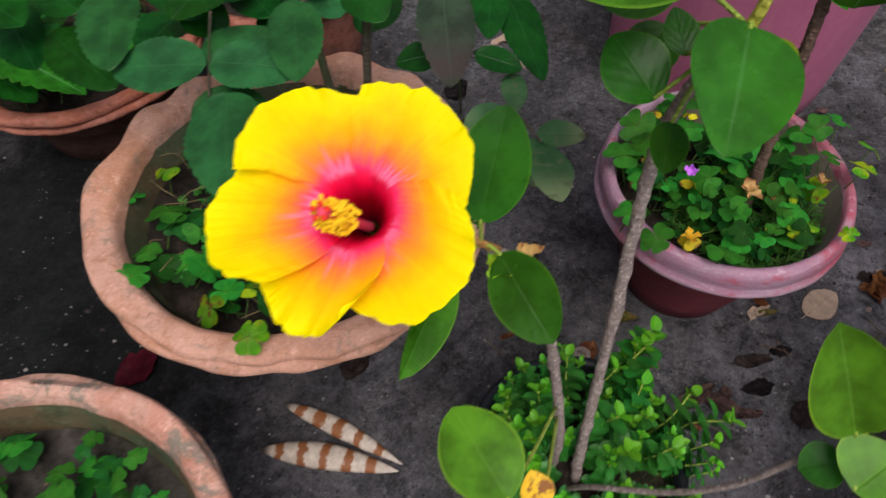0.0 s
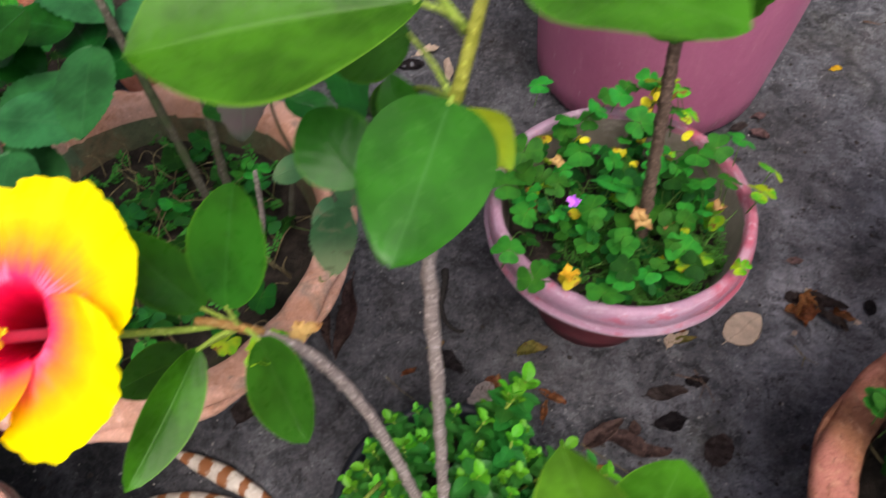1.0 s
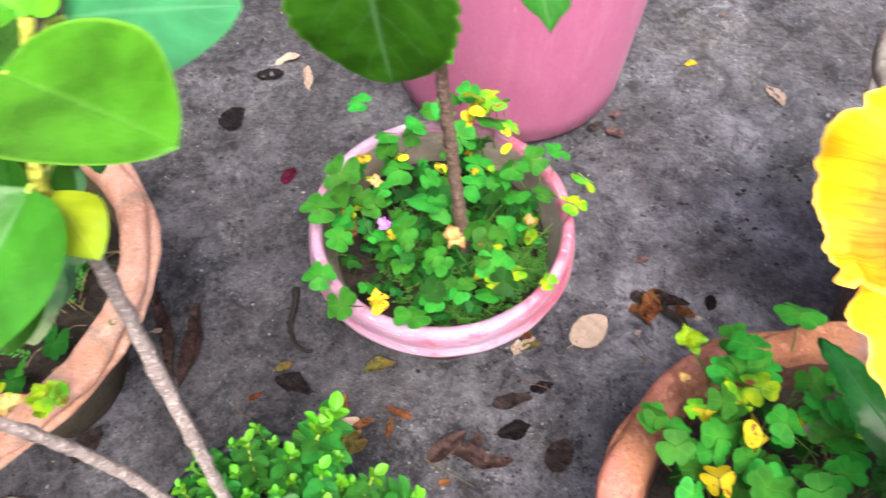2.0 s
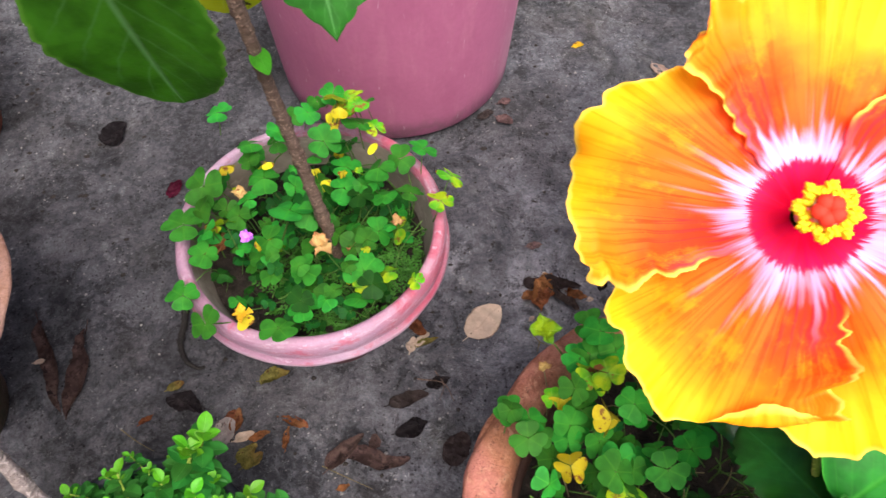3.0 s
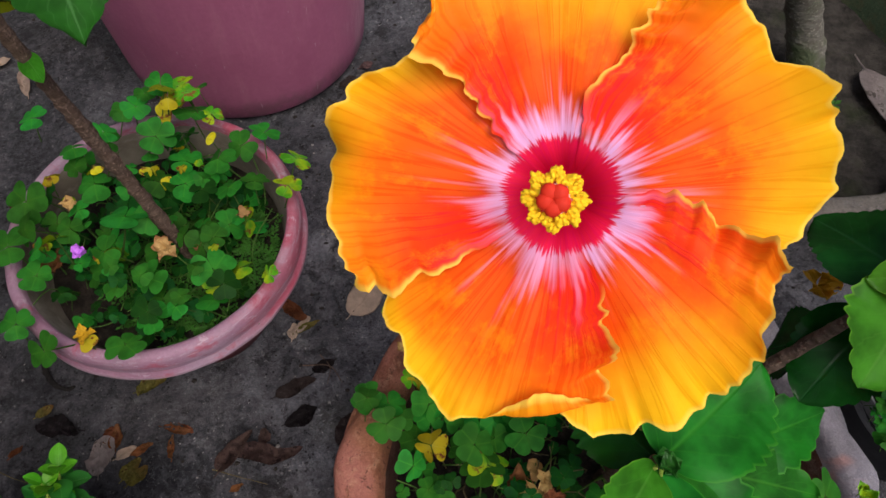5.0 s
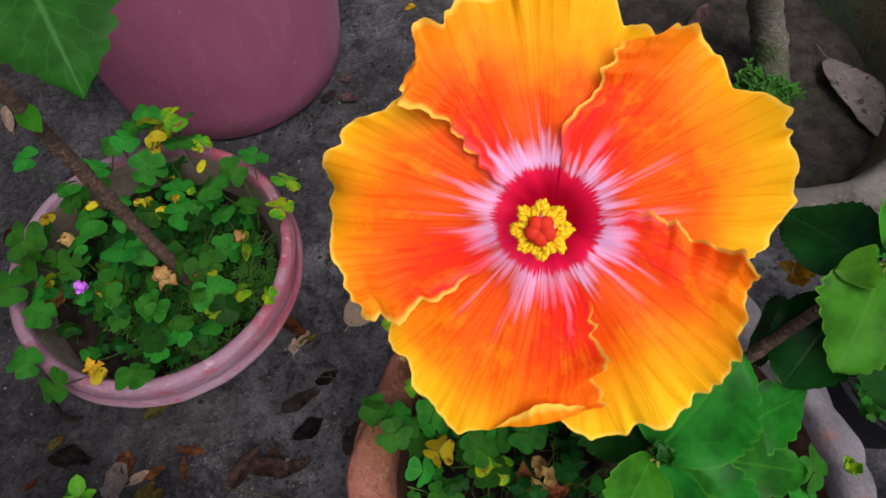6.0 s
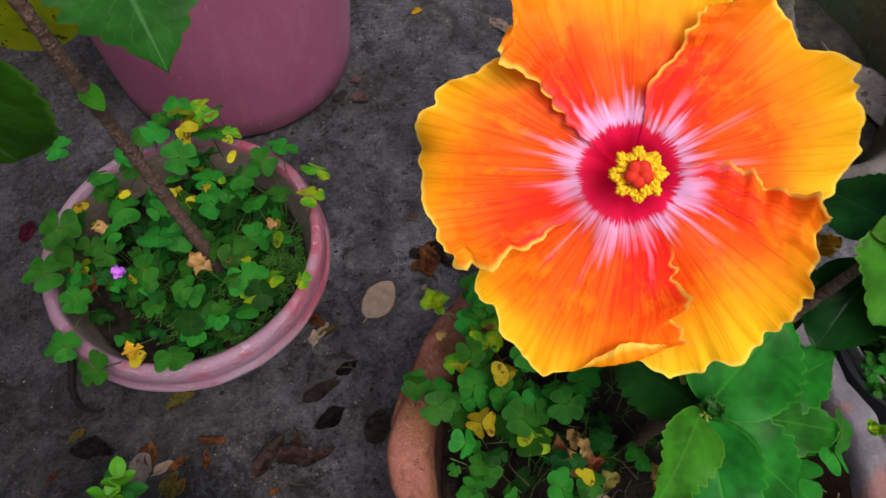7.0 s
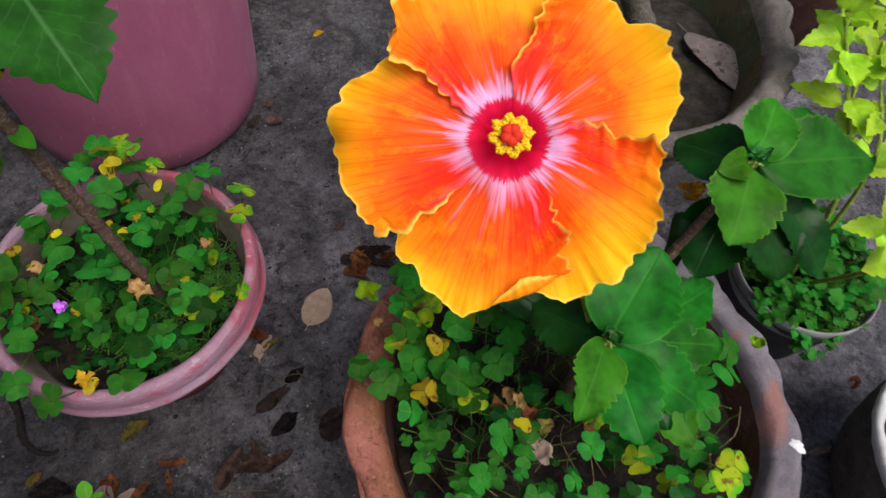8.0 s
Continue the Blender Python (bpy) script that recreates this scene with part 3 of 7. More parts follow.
limewash = painted("limewashed_inside", (0.25, 0.22, 0.18), (0.36, 0.32, 0.28), (0.13, 0.105, 0.08), 0.5, 0.8)
black_plastic = painted("black_plastic", (0.012, 0.014, 0.020), (0.03, 0.035, 0.045), (0.008, 0.009, 0.012), 0.4, 0.4)
grey_plastic = painted("grey_plastic", (0.040, 0.040, 0.044), (0.07, 0.07, 0.075), (0.03, 0.03, 0.033), 0.4, 0.5)
stained_grey = clay_material("stained_grey_clay", (0.075, 0.068, 0.064), (0.105, 0.096, 0.090), (0.050, 0.045, 0.040), (0.14, 0.125, 0.115), 0.5)
dirty_white = painted("dirty_white_plastic", (0.30, 0.31, 0.31), (0.42, 0.42, 0.42), (0.18, 0.18, 0.17), 0.5, 0.45)
white_plastic = painted("white_plastic", (0.55, 0.56, 0.57), (0.35, 0.35, 0.34), (0.60, 0.60, 0.60), 0.4, 0.4)

green_hib = leaf_material("hibiscus_leaf", (0.034, 0.180, 0.012), (0.09, 0.28, 0.04), None, 5, 0.9, 0.32, None, 0.38, 0.6, (0.09, 0.28, 0.02), 0.06)
green_young = leaf_material("young_hibiscus_leaf", (0.036, 0.140, 0.007), (0.12, 0.28, 0.05), None, 5, 0.9, 0.27, None, 0.32, 0.25, (0.10, 0.25, 0.02), 0.11)
green_fresh = leaf_material("fresh_hibiscus_leaf", (0.062, 0.200, 0.011), (0.14, 0.32, 0.05), None, 5, 0.9, 0.30, None, 0.35, 0.3, (0.16, 0.33, 0.02), 0.12)
green_smooth = leaf_material("smooth_hibiscus_leaf", (0.018, 0.091, 0.007), (0.06, 0.18, 0.03), None, 5, 0.9, 0.28, None, 0.25, 0.18, (0.05, 0.16, 0.01), 0.12)
green_matt = leaf_material("matt_hibiscus_leaf", (0.018, 0.076, 0.008), (0.07, 0.17, 0.05), None, 6, 0.9, 0.42, None, 0.3, 0.9, None, 0.10)
green_bright = leaf_material("bright_hibiscus_leaf", (0.026, 0.116, 0.009), (0.11, 0.25, 0.08), None, 5, 0.9, 0.26, None, 0.25, 0.30, None, 0.20)
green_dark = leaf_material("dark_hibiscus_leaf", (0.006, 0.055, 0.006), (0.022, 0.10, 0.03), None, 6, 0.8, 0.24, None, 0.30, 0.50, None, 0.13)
green_deep = leaf_material("deep_green_leaf", (0.016, 0.130, 0.011), (0.045, 0.21, 0.02), None, 5, 0.9, 0.32, None, 0.38, 0.8, (0.05, 0.22, 0.02), 0.08)
# darkened copy of the leaf green, with shade put into its colour
green_shade = leaf_material("shaded_hibiscus_leaf", (0.020, 0.104, 0.006), (0.07, 0.19, 0.06), None, 5, 0.9, 0.30, None, 0.30, 1.1, (0.06, 0.18, 0.02), 0.10)
green_rose = leaf_material("rose_leaf", (0.017, 0.088, 0.024), (0.032, 0.115, 0.038), None, 9, 0.6, 0.42, None, 0.35, 0.4, None, 0.16)
rose_old = leaf_material("bronze_rose_leaf", (0.026, 0.046, 0.026), (0.055, 0.090, 0.055), (0.050, 0.034, 0.036), 9, 0.6, 0.5, None, 0.3, 0.5)
rose_spotted = leaf_material("spotted_rose_leaf", (0.036, 0.108, 0.043), (0.065, 0.144, 0.065), (0.15, 0.20, 0.10), 8, 0.6, 0.5, (0.09, 0.12, 0.06), 0.25, 0.4)
leaf_yellow = leaf_material("yellowing_leaf", (0.24, 0.34, 0.008), (0.42, 0.55, 0.10), (0.14, 0.35, 0.03), 5, 0.7, 0.45, None, 0.2, 0.4)
leaf_holed = leaf_material("yellow_green_leaf", (0.22, 0.27, 0.006), (0.30, 0.36, 0.06), (0.26, 0.28, 0.01), 5, 0.8, 0.4, (0.02, 0.015, 0.008), 0.25, 0.3)
leaf_ochre = leaf_material("ochre_leaf", (0.62, 0.36, 0.02), (0.55, 0.5, 0.10), None, 5, 0.7, 0.5, (0.22, 0.08, 0.02), 0.2, 0.3)
leaf_lime = leaf_material("lime_variegated_leaf", (0.34, 0.62, 0.025), (0.55, 0.68, 0.16), (0.42, 0.60, 0.03), 6, 0.6, 0.40, None, 0.25, 0.5, (0.62, 0.68, 0.05), 0.25)
leaf_pale = leaf_material("pale_new_leaf", (0.026, 0.135, 0.045), (0.07, 0.22, 0.09), None, 6, 0.7, 0.34, None, 0.15, 0.5)
clover_green = clover_material("clover_leaflet", (0.025, 0.158, 0.017), (0.055, 0.22, 0.020))
# copy of the leaflet with the lower layers' shade in its colour
clover_shaded = clover_material("shaded_clover_leaflet", (0.009, 0.066, 0.009), (0.024, 0.105, 0.012))
clover_yellow = clover_material("yellow_clover_leaflet", (0.44, 0.37, 0.010), (0.5, 0.45, 0.06), (0.17, 0.06, 0.02), (0.50, 0.42, 0.02))
clover_half = clover_material("half_yellow_clover_leaflet", (0.07, 0.25, 0.010), (0.15, 0.3, 0.05), (0.15, 0.06, 0.02), (0.32, 0.40, 0.010))
sprig_leaf = leaf_material("small_bush_leaf", (0.023, 0.145, 0.018), (0.080, 0.256, 0.040), None, 3, 0.5, 0.40, None, 0.25, 0.4, None, 0.25)
sprig_tip = leaf_material("small_bush_new_leaf", (0.085, 0.32, 0.012), (0.2, 0.48, 0.06), None, 3, 0.5, 0.42, None, 0.2, 0.4, None, 0.2)
frond = leaf_material("fine_weed", (0.040, 0.160, 0.020), (0.08, 0.24, 0.05), None, 1, 0.2, 0.6, None, 0.3, 0.2)
dry_beige = leaf_material("beige_dry_leaf", (0.52, 0.40, 0.33), (0.34, 0.24, 0.19), None, 6, 0.8, 0.75, None, 0.14, 0.5, mottle=0.16)
dry_rust = leaf_material("rust_dry_leaf", (0.21, 0.075, 0.030), (0.14, 0.05, 0.02), (0.28, 0.13, 0.06), 6, 0.7, 0.75, None, 0.3, 0.4, mottle=0.75)
dry_brown = leaf_material("brown_dry_leaf", (0.048, 0.034, 0.033), (0.034, 0.024, 0.023), (0.07, 0.048, 0.044), 6, 0.7, 0.8, None, 0.3, 0.4, mottle=0.75)
dry_bark = leaf_material("bark_brown_strip", (0.085, 0.050, 0.046), (0.045, 0.028, 0.026), (0.11, 0.07, 0.06), 9, 0.3, 0.8, (0.03, 0.02, 0.02), 0.4, 0.5, mottle=0.75)
dry_black = leaf_material("blackened_leaf", (0.016, 0.012, 0.014), (0.03, 0.022, 0.022), None, 6, 0.7, 0.7, None, 0.3, 0.3, mottle=0.75)
dry_olive = leaf_material("olive_dry_leaf", (0.23, 0.20, 0.05), (0.3, 0.26, 0.1), (0.24, 0.12, 0.04), 6, 0.7, 0.65, (0.10, 0.05, 0.02), 0.3, 0.4, mottle=0.75)
dry_pink = leaf_material("pinkish_dry_leaf", (0.19, 0.115, 0.11), (0.13, 0.08, 0.075), None, 6, 0.7, 0.7, None, 0.2, 0.4, mottle=0.75)
dry_grey = leaf_material("grey_dry_leaf", (0.36, 0.305, 0.30), (0.24, 0.19, 0.18), None, 9, 0.7, 0.65, (0.13, 0.11, 0.10), 0.15, 0.6, mottle=0.35)
dry_red = leaf_material("crimson_petal", (0.10, 0.008, 0.022), (0.1, 0.01, 0.02), None, 3, 0.3, 0.6, None, 0.3, 0.2)
dry_straw = leaf_material("straw_petal", (0.55, 0.36, 0.14), (0.42, 0.24, 0.08), (0.30, 0.13, 0.05), 4, 0.4, 0.7, (0.16, 0.07, 0.03), 0.2, 0.3)

bark_grey = bark_material("grey_brown_bark", (0.19, 0.150, 0.138), (0.33, 0.275, 0.26))
bark_brown = bark_material("brown_bark", (0.085, 0.052, 0.038), (0.165, 0.110, 0.085))
bark_mossy = bark_material("mossy_bark", (0.10, 0.09, 0.075), (0.16, 0.15, 0.13), (0.07, 0.085, 0.045))
rose_cane = bark_material("rose_cane_bark", (0.052, 0.045, 0.030), (0.085, 0.078, 0.06), (0.04, 0.055, 0.022))
twig_green = bark_material("green_twig", (0.22, 0.32, 0.04), (0.30, 0.38, 0.07))
stalk_green = bark_material("thin_green_stalk", (0.050, 0.120, 0.015), (0.09, 0.17, 0.03))
twig_gold = bark_material("yellow_green_twig", (0.23, 0.235, 0.025), (0.30, 0.30, 0.05))
twig_rust = bark_material("young_brown_twig", (0.26, 0.13, 0.035), (0.32, 0.20, 0.07))
straw = bark_material("straw_stalk", (0.13, 0.10, 0.045), (0.20, 0.16, 0.08))

orange_petal = orange_skin()
yellow_petal = petal_material("yellow_petal", [(0.0, (0.08, 0.0, 0.005)), (0.12, (0.32, 0.001, 0.010)), (0.21, (0.90, 0.004, 0.060)), (0.31, (1.0, 0.035, 0.15)), (0.44, (1.0, 0.25, 0.04)), (0.62, (1.0, 0.50, 0.006)), (0.80, (0.97, 0.71, 0.001)), (1.0, (0.96, 0.84, 0.0))], 0.10, (0.95, 0.26, 0.46), 0.26, 0.58, 0.65, 0.5)


def plain(name, col, rough=0.5, vary=0.2):
    k = Nodes(name, rough, 0.4)
    n = k.noise(k.where("Object"), 300, 3)
    return k.done(k.mix(n, tuple(c * (1 - vary) for c in col), tuple(min(1, c * (1 + vary)) for c in col)), n, 0.3, 0.001)


anther = plain("yellow_anther", (1.0, 0.60, 0.010), 0.8, 0.12)
column_red = plain("rose_red_column", (0.75, 0.06, 0.12), 0.45)
column_pink = plain("pale_pink_column", (0.85, 0.45, 0.42), 0.45)
stigma_red = plain("red_stigma", (0.66, 0.022, 0.004), 0.7)
violet = plain("violet_petal", (0.55, 0.16, 0.75), 0.5)
pebble = plain("pale_grit", (0.30, 0.28, 0.27), 0.9, 0.5)
crumb = plain("dark_crumbs", (0.028, 0.022, 0.02), 0.95, 0.5)

# ---- ground ----
def axis_steps(lo, hi, step, far):
    n = int(round((hi - lo) / step))
    out = [lo + (hi - lo) * i / n for i in range(n + 1)]
    add = step
    while out[-1] < far:
        add *= 1.45
        out.append(out[-1] + add)
    add = step
    while out[0] > -far:
        add *= 1.45
        out.insert(0, out[0] - add)
    return out


def build_ground():
    bm = bmesh.new()
    xs, ys = axis_steps(-0.9, 1.7, 0.014, 400.0), axis_steps(-0.2, 1.5, 0.014, 400.0)
    grid = []
    for y in ys:
        row = []
        for x in xs:
            p = Vector((x, y, 0))
            z = 0.004 * noise.noise(p * 5) + 0.0022 * noise.noise(p * 21) + 0.0016 * noise.noise(p * 55)
            row.append(bm.verts.new((x, y, z - 0.002)))
        grid.append(row)
    for a, b in zip(grid, grid[1:]):
        for i in range(len(xs) - 1):
            bm.faces.new((a[i], a[i + 1], b[i + 1], b[i]))
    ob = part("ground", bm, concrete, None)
    tagged(ob, "dirty grey concrete yard floor with stains, grit and painted-in shade", "ground", "", "structure")


build_ground()


def added_wall(name, x0, y0, x1, y1, height=2.2):
    """A plain rendered wall out of view, added to close the yard and shade it."""
    bm = bmesh.new()
    bmesh.ops.create_cube(bm, size=1.0, matrix=Matrix.Translation(((x0 + x1) / 2, (y0 + y1) / 2, height / 2 - 0.02)) @ Matrix.Diagonal((abs(x1 - x0), abs(y1 - y0), height, 1)))
    tagged(part(name, bm, clay_grey, None, "", False), "plain grey wall added out of view to shade the yard", "wall", "", "structure")


# both walls are unseen additions that cut the skylight
added_wall("shade_wall_west", -1.55, -2.0, -1.33, 3.4)
added_wall("shade_wall_north", -1.33, 2.6, 4.2, 2.8)


def scatter_grit():
    """Loose grit and crumbs of dry matter, far too many to count."""
    rng = random.Random(5)
    for name, material, count, top, label in (("grit", pebble, 1500, 0.0034, "pale grit and mortar crumbs on the yard floor"), ("leaf_crumbs", crumb, 2800, 0.0058, "dark crumbs of rotten leaf on the yard floor")):
        verts, faces = [], []
        for _ in range(count):
            x, y = rng.uniform(-0.75, 1.6), rng.uniform(0.1, 1.45)
            if noise.noise(Vector((x * 3, y * 3, 7))) < -0.05 and rng.random() < 0.8:
                continue
            s, a, n = rng.uniform(0.0006, top) * rng.uniform(0.4, 1), rng.random() * 6.28, len(verts)
            flat = 0.6 if material is pebble else 0.25
            for i in range(5):
                t = a + i * 1.257
                verts.append((x + s * math.cos(t) * rng.uniform(0.6, 1.5), y + s * math.sin(t) * rng.uniform(0.6, 1.3), -0.002))
            verts.append((x, y, s * flat))
            faces += [(n + i, n + (i + 1) % 5, n + 5) for i in range(5)]
        me = bpy.data.meshes.new(name)
        me.from_pydata(verts, [], faces)
        me.materials.append(material)
        tagged(new(name, me), label, "grit", "", "stuff")


scatter_grit()


# ---- pots ----
def soil_disc(centre, r, z, material, parent, seed, rough=0.006):
    bm = bmesh.new()
    rings, seg = 14, 48
    mid = bm.verts.new((centre[0], centre[1], z))
    last = None
    for k in range(1, rings + 1):
        ring = [bm.verts.new((centre[0] + r * k / rings * math.cos(6.28319 * i / seg), centre[1] + r * k / rings * math.sin(6.28319 * i / seg), z)) for i in range(seg)]
        for i in range(seg):
            j = (i + 1) % seg
            bm.faces.new((mid, ring[i], ring[j]) if last is None else (last[i], ring[i], ring[j], last[j]))
        last = ring
    for v in bm.verts:
        v.co.z += rough * (noise.noise(v.co * 30 + Vector((seed, 0, 0))) + 0.6 * noise.noise(v.co * 90 + Vector((seed, 0, 0))))
    return part("soil", bm, material, parent, "bare crumbly soil")


def wavy_pot(x, y, r, z, r_in, r_base, material, soil, label, seed, lobes=11, amp=0.003, soil_drop=0.05, rim_material=None, inside=None, body_material=None):
    """A hand-made clay pot: tapered body, flaring lip pinched into waves with a doubled edge, soil inside."""
    rng = random.Random(seed)
    ph, ph2, ph3 = (rng.random() * 6.28 for _ in range(3))
    pot = thing("flower_pot", (x, y, 0), label, "pot", "clay flower pots")

    def wave(a):
        bend = a + 0.18 * math.sin(2 * a + ph3)
        return amp * math.sin(lobes * bend + ph) + 0.0035 * math.sin(3 * a + ph2), 1.5 * amp * math.sin(lobes * bend + ph + 0.9) + 0.003 * math.sin(2 * a + ph3)

    def wave_low(a):
        bend = a + 0.18 * math.sin(2 * a + ph3)
        return 0.9 * amp * math.sin(lobes * bend + ph + 2.1), 0.9 * amp * math.sin(lobes * bend + ph + 2.6)

    c = (x, y, 0)
    body = [(r_base * 0.9, -0.002, 0), (r_base, 0.004, 0), (r_base + (r_in - r_base) * 0.22, z * 0.28, 0), (r_base + (r_in - r_base) * 0.55, z * 0.50, 0), (r_in - 0.004, z - 0.062, 0), (r_in + 0.002, z - 0.036, 0)]
    part("body", roughen(lathe(body, c, 120, None, True), 0.0012, 25, seed), body_material or material, pot)
    band = [(r_in + 0.004, z - 0.038, 0), (r - 0.012, z - 0.027, 0.5), (r - 0.004, z - 0.022, 1.0), (r - 0.001, z - 0.018, 1.0), (r - 0.0025, z - 0.014, 0.9), (r - 0.008, z - 0.0125, 0.6), (r - 0.020, z - 0.0125, 0.3)]
    part("lower_lip", roughen(roughen(lathe(band, c, 240, wave_low), 0.0034, 11, seed + 3), 0.0014, 48, seed + 7), rim_material or material, pot, "pinched lower edge of the lip")
    r -= 0.004
    lip = [(r - 0.020, z - 0.014, 0.5), (r - 0.006, z - 0.014, 1.0), (r - 0.0015, z - 0.011, 1.0), (r, z - 0.006, 1.0), (r - 0.0015, z - 0.002, 1.0), (r - 0.004, z + 0.0005, 1.0), (r - 0.008, z + 0.0012, 0.8),
           (r * 0.6 + r_in * 0.4, z + 0.001, 0.6), (r * 0.45 + r_in * 0.55, z + 0.0005, 0.5), (r * 0.3 + r_in * 0.7, z, 0.4), (r_in + 0.006, z - 0.0005, 0.3), (r_in + 0.002, z - 0.003, 0.2), (r_in - 0.001, z - 0.008, 0.15), (r_in - 0.003, z - 0.014, 0.1), (r_in - 0.005, z - 0.022, 0)]
    part("rim", roughen(roughen(lathe(lip, c, 240, wave), 0.0034, 11, seed + 3), 0.0013, 55, seed + 5), rim_material or material, pot, "broad wavy clay lip")
    wall = [(r_in - 0.0046, z - 0.019, 0), (r_in - 0.009, z - 0.035, 0), (r_in - 0.014, z - soil_drop - 0.006, 0)]
    part("lining", roughen(lathe(wall, c, 120), 0.0012, 25, seed), inside or material, pot, "stained inside wall above the soil")
    soil_disc(c, r_in - 0.0135, z - soil_drop, soil, pot, seed)
    return pot


# dark olive body clay: the shade below the lip is in its colour
clay_shaded = clay_material("shaded_olive_clay", (0.115, 0.090, 0.062), (0.14, 0.105, 0.080), (0.07, 0.062, 0.040), (0.075, 0.085, 0.050), 0.6)
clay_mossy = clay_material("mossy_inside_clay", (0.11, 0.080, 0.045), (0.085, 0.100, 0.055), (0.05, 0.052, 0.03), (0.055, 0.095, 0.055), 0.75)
wavy_pot(-0.163, 0.501, 0.2165, 0.272, 0.181, 0.085, clay_pink, soil_dark, "weathered pink terracotta pot with a pinched wavy rim", 3, 15, 0.0026, 0.055, inside=clay_mossy, body_material=clay_shaded)
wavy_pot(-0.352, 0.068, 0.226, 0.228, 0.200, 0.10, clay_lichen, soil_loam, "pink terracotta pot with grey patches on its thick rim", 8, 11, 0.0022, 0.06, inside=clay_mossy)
# dark brown clay on body and lining stands in for deep shade
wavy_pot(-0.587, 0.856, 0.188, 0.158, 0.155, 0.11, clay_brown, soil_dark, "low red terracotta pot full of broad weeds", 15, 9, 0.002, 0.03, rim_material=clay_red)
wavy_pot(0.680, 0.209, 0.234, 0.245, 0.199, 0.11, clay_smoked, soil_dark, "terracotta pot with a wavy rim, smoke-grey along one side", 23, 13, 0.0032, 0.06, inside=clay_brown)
wavy_pot(0.929, 0.533, 0.214, 0.405, 0.184, 0.068, clay_ash, soil_loam, "tall grey clay pot with a scalloped rim", 31, 14, 0.0035, 0.075, inside=clay_mossy)


def lipped_pot():
    """The round pot with the worn pink rim: rolled lip, dark red tapered body, limewashed inside."""
    c = (0.337, 0.592, 0)
    pot = thing("flower_pot", c, "round pot with a worn pink rim and dark red body", "pot", "painted flower pots")
    body = [(0.070, -0.002, 0), (0.080, 0.003, 0), (0.088, 0.035, 0), (0.102, 0.085, 0), (0.117, 0.135, 0), (0.131, 0.178, 0)]
    part("body", roughen(lathe(body, c, 96, None, True), 0.0006, 20), oxblood, pot, "dark red tapered body")
    lip = [(0.128, 0.174, 0), (0.140, 0.174, 0), (0.149, 0.1775, 0), (0.1522, 0.183, 0), (0.1508, 0.1875, 0), (0.1474, 0.190, 0), (0.1486, 0.198, 0), (0.1484, 0.208, 0), (0.1462, 0.215, 0), (0.1430, 0.2188, 0), (0.1378, 0.2196, 0), (0.1346, 0.2178, 0), (0.1330, 0.208, 0)]
    part("rim", roughen(lathe(lip, c, 128), 0.0012, 28, 4), pink_rim, pot, "rolled rim of worn pink paint")
    part("lining", lathe([(0.1333, 0.210, 0), (0.129, 0.19, 0), (0.119, 0.14, 0)], c, 96), limewash, pot, "limewashed inside wall")
    soil_disc(c, 0.1225, 0.165, soil_dark, pot, 2.0)


lipped_pot()


def tall_pot():
    c = (0.466, 1.071, 0)
    pot = thing("flower_pot", c, "large tall faded pink plastic pot", "pot", "painted flower pots")
    h, r0, r1 = 0.46, 0.192, 0.217
    body = [(r0 - 0.02, -0.002, 0), (r0 - 0.004, 0.002, 0), (r0, 0.008, 0)] + [(r0 + (r1 - r0) * t, h * t, 0) for t in (0.1, 0.2, 0.35, 0.5, 0.65, 0.8, 0.93)]
    part("body", roughen(lathe(body, c, 128, None, True), 0.0008, 12), faded_pink(), pot)
    lip = [(r1 - 0.008, h * 0.92, 0), (r1 + 0.012, h * 0.925, 0), (r1 + 0.016, h * 0.96, 0), (r1 + 0.012, h, 0), (r1 - 0.002, h + 0.002, 0), (r1 - 0.006, h - 0.01, 0), (r1 - 0.02, h - 0.07, 0)]
    part("rim", lathe(lip, c, 128), scuffed, pot, "scuffed rolled rim")
    soil_disc(c, r1 - 0.016, h - 0.06, soil_dark, pot, 6.0)


tall_pot()


def small_pot(x, y, r, z, r_base, body_mat, rim_mat, soil, label, group, drop=0.02, wall=0.008):
    c = (x, y, 0)
    pot = thing("flower_pot", c, label, "pot", group)
    body = [(r_base * 0.92, -0.002, 0), (r_base, 0.003, 0), (r_base + (r - r_base) * 0.5, z * 0.5, 0), (r - 0.003, z - 0.018, 0)]
    part("body", roughen(lathe(body, c, 72, None, True), 0.0006, 22), body_mat, pot)
    k = min(1.0, wall / 0.008)
    lip = [(r - 0.005, z - 0.020, 0), (r + 0.002 * k, z - 0.018, 0), (r + 0.004 * k, z - 0.008, 0), (r + 0.003 * k, z - 0.001, 0), (r - 0.002 * k, z + 0.001, 0), (r - wall, z - 0.002, 0), (r - wall - 0.003, z - drop - 0.02, 0)]
    part("rim", roughen(lathe(lip, c, 96), 0.0008, 30), rim_mat, pot)
    soil_disc(c, r - wall, z - drop, soil, pot, x * 9)
    return pot


small_pot(0.154, 0.268, 0.110, 0.138, 0.082, black_plastic, black_plastic, soil_dark, "round black plastic pot hidden under a small-leaved bush", "plastic flower pots")
small_pot(1.103, 0.208, 0.097, 0.150, 0.075, grey_plastic, dirty_white, soil_dark, "small pot with a dirty white rim", "plastic flower pots", 0.02, 0.0025)
small_pot(-0.290, 0.980, 0.150, 0.220, 0.11, clay_red, clay_red, soil_dark, "plain terracotta pot behind the rose bush", "clay flower pots", 0.03, 0.014)
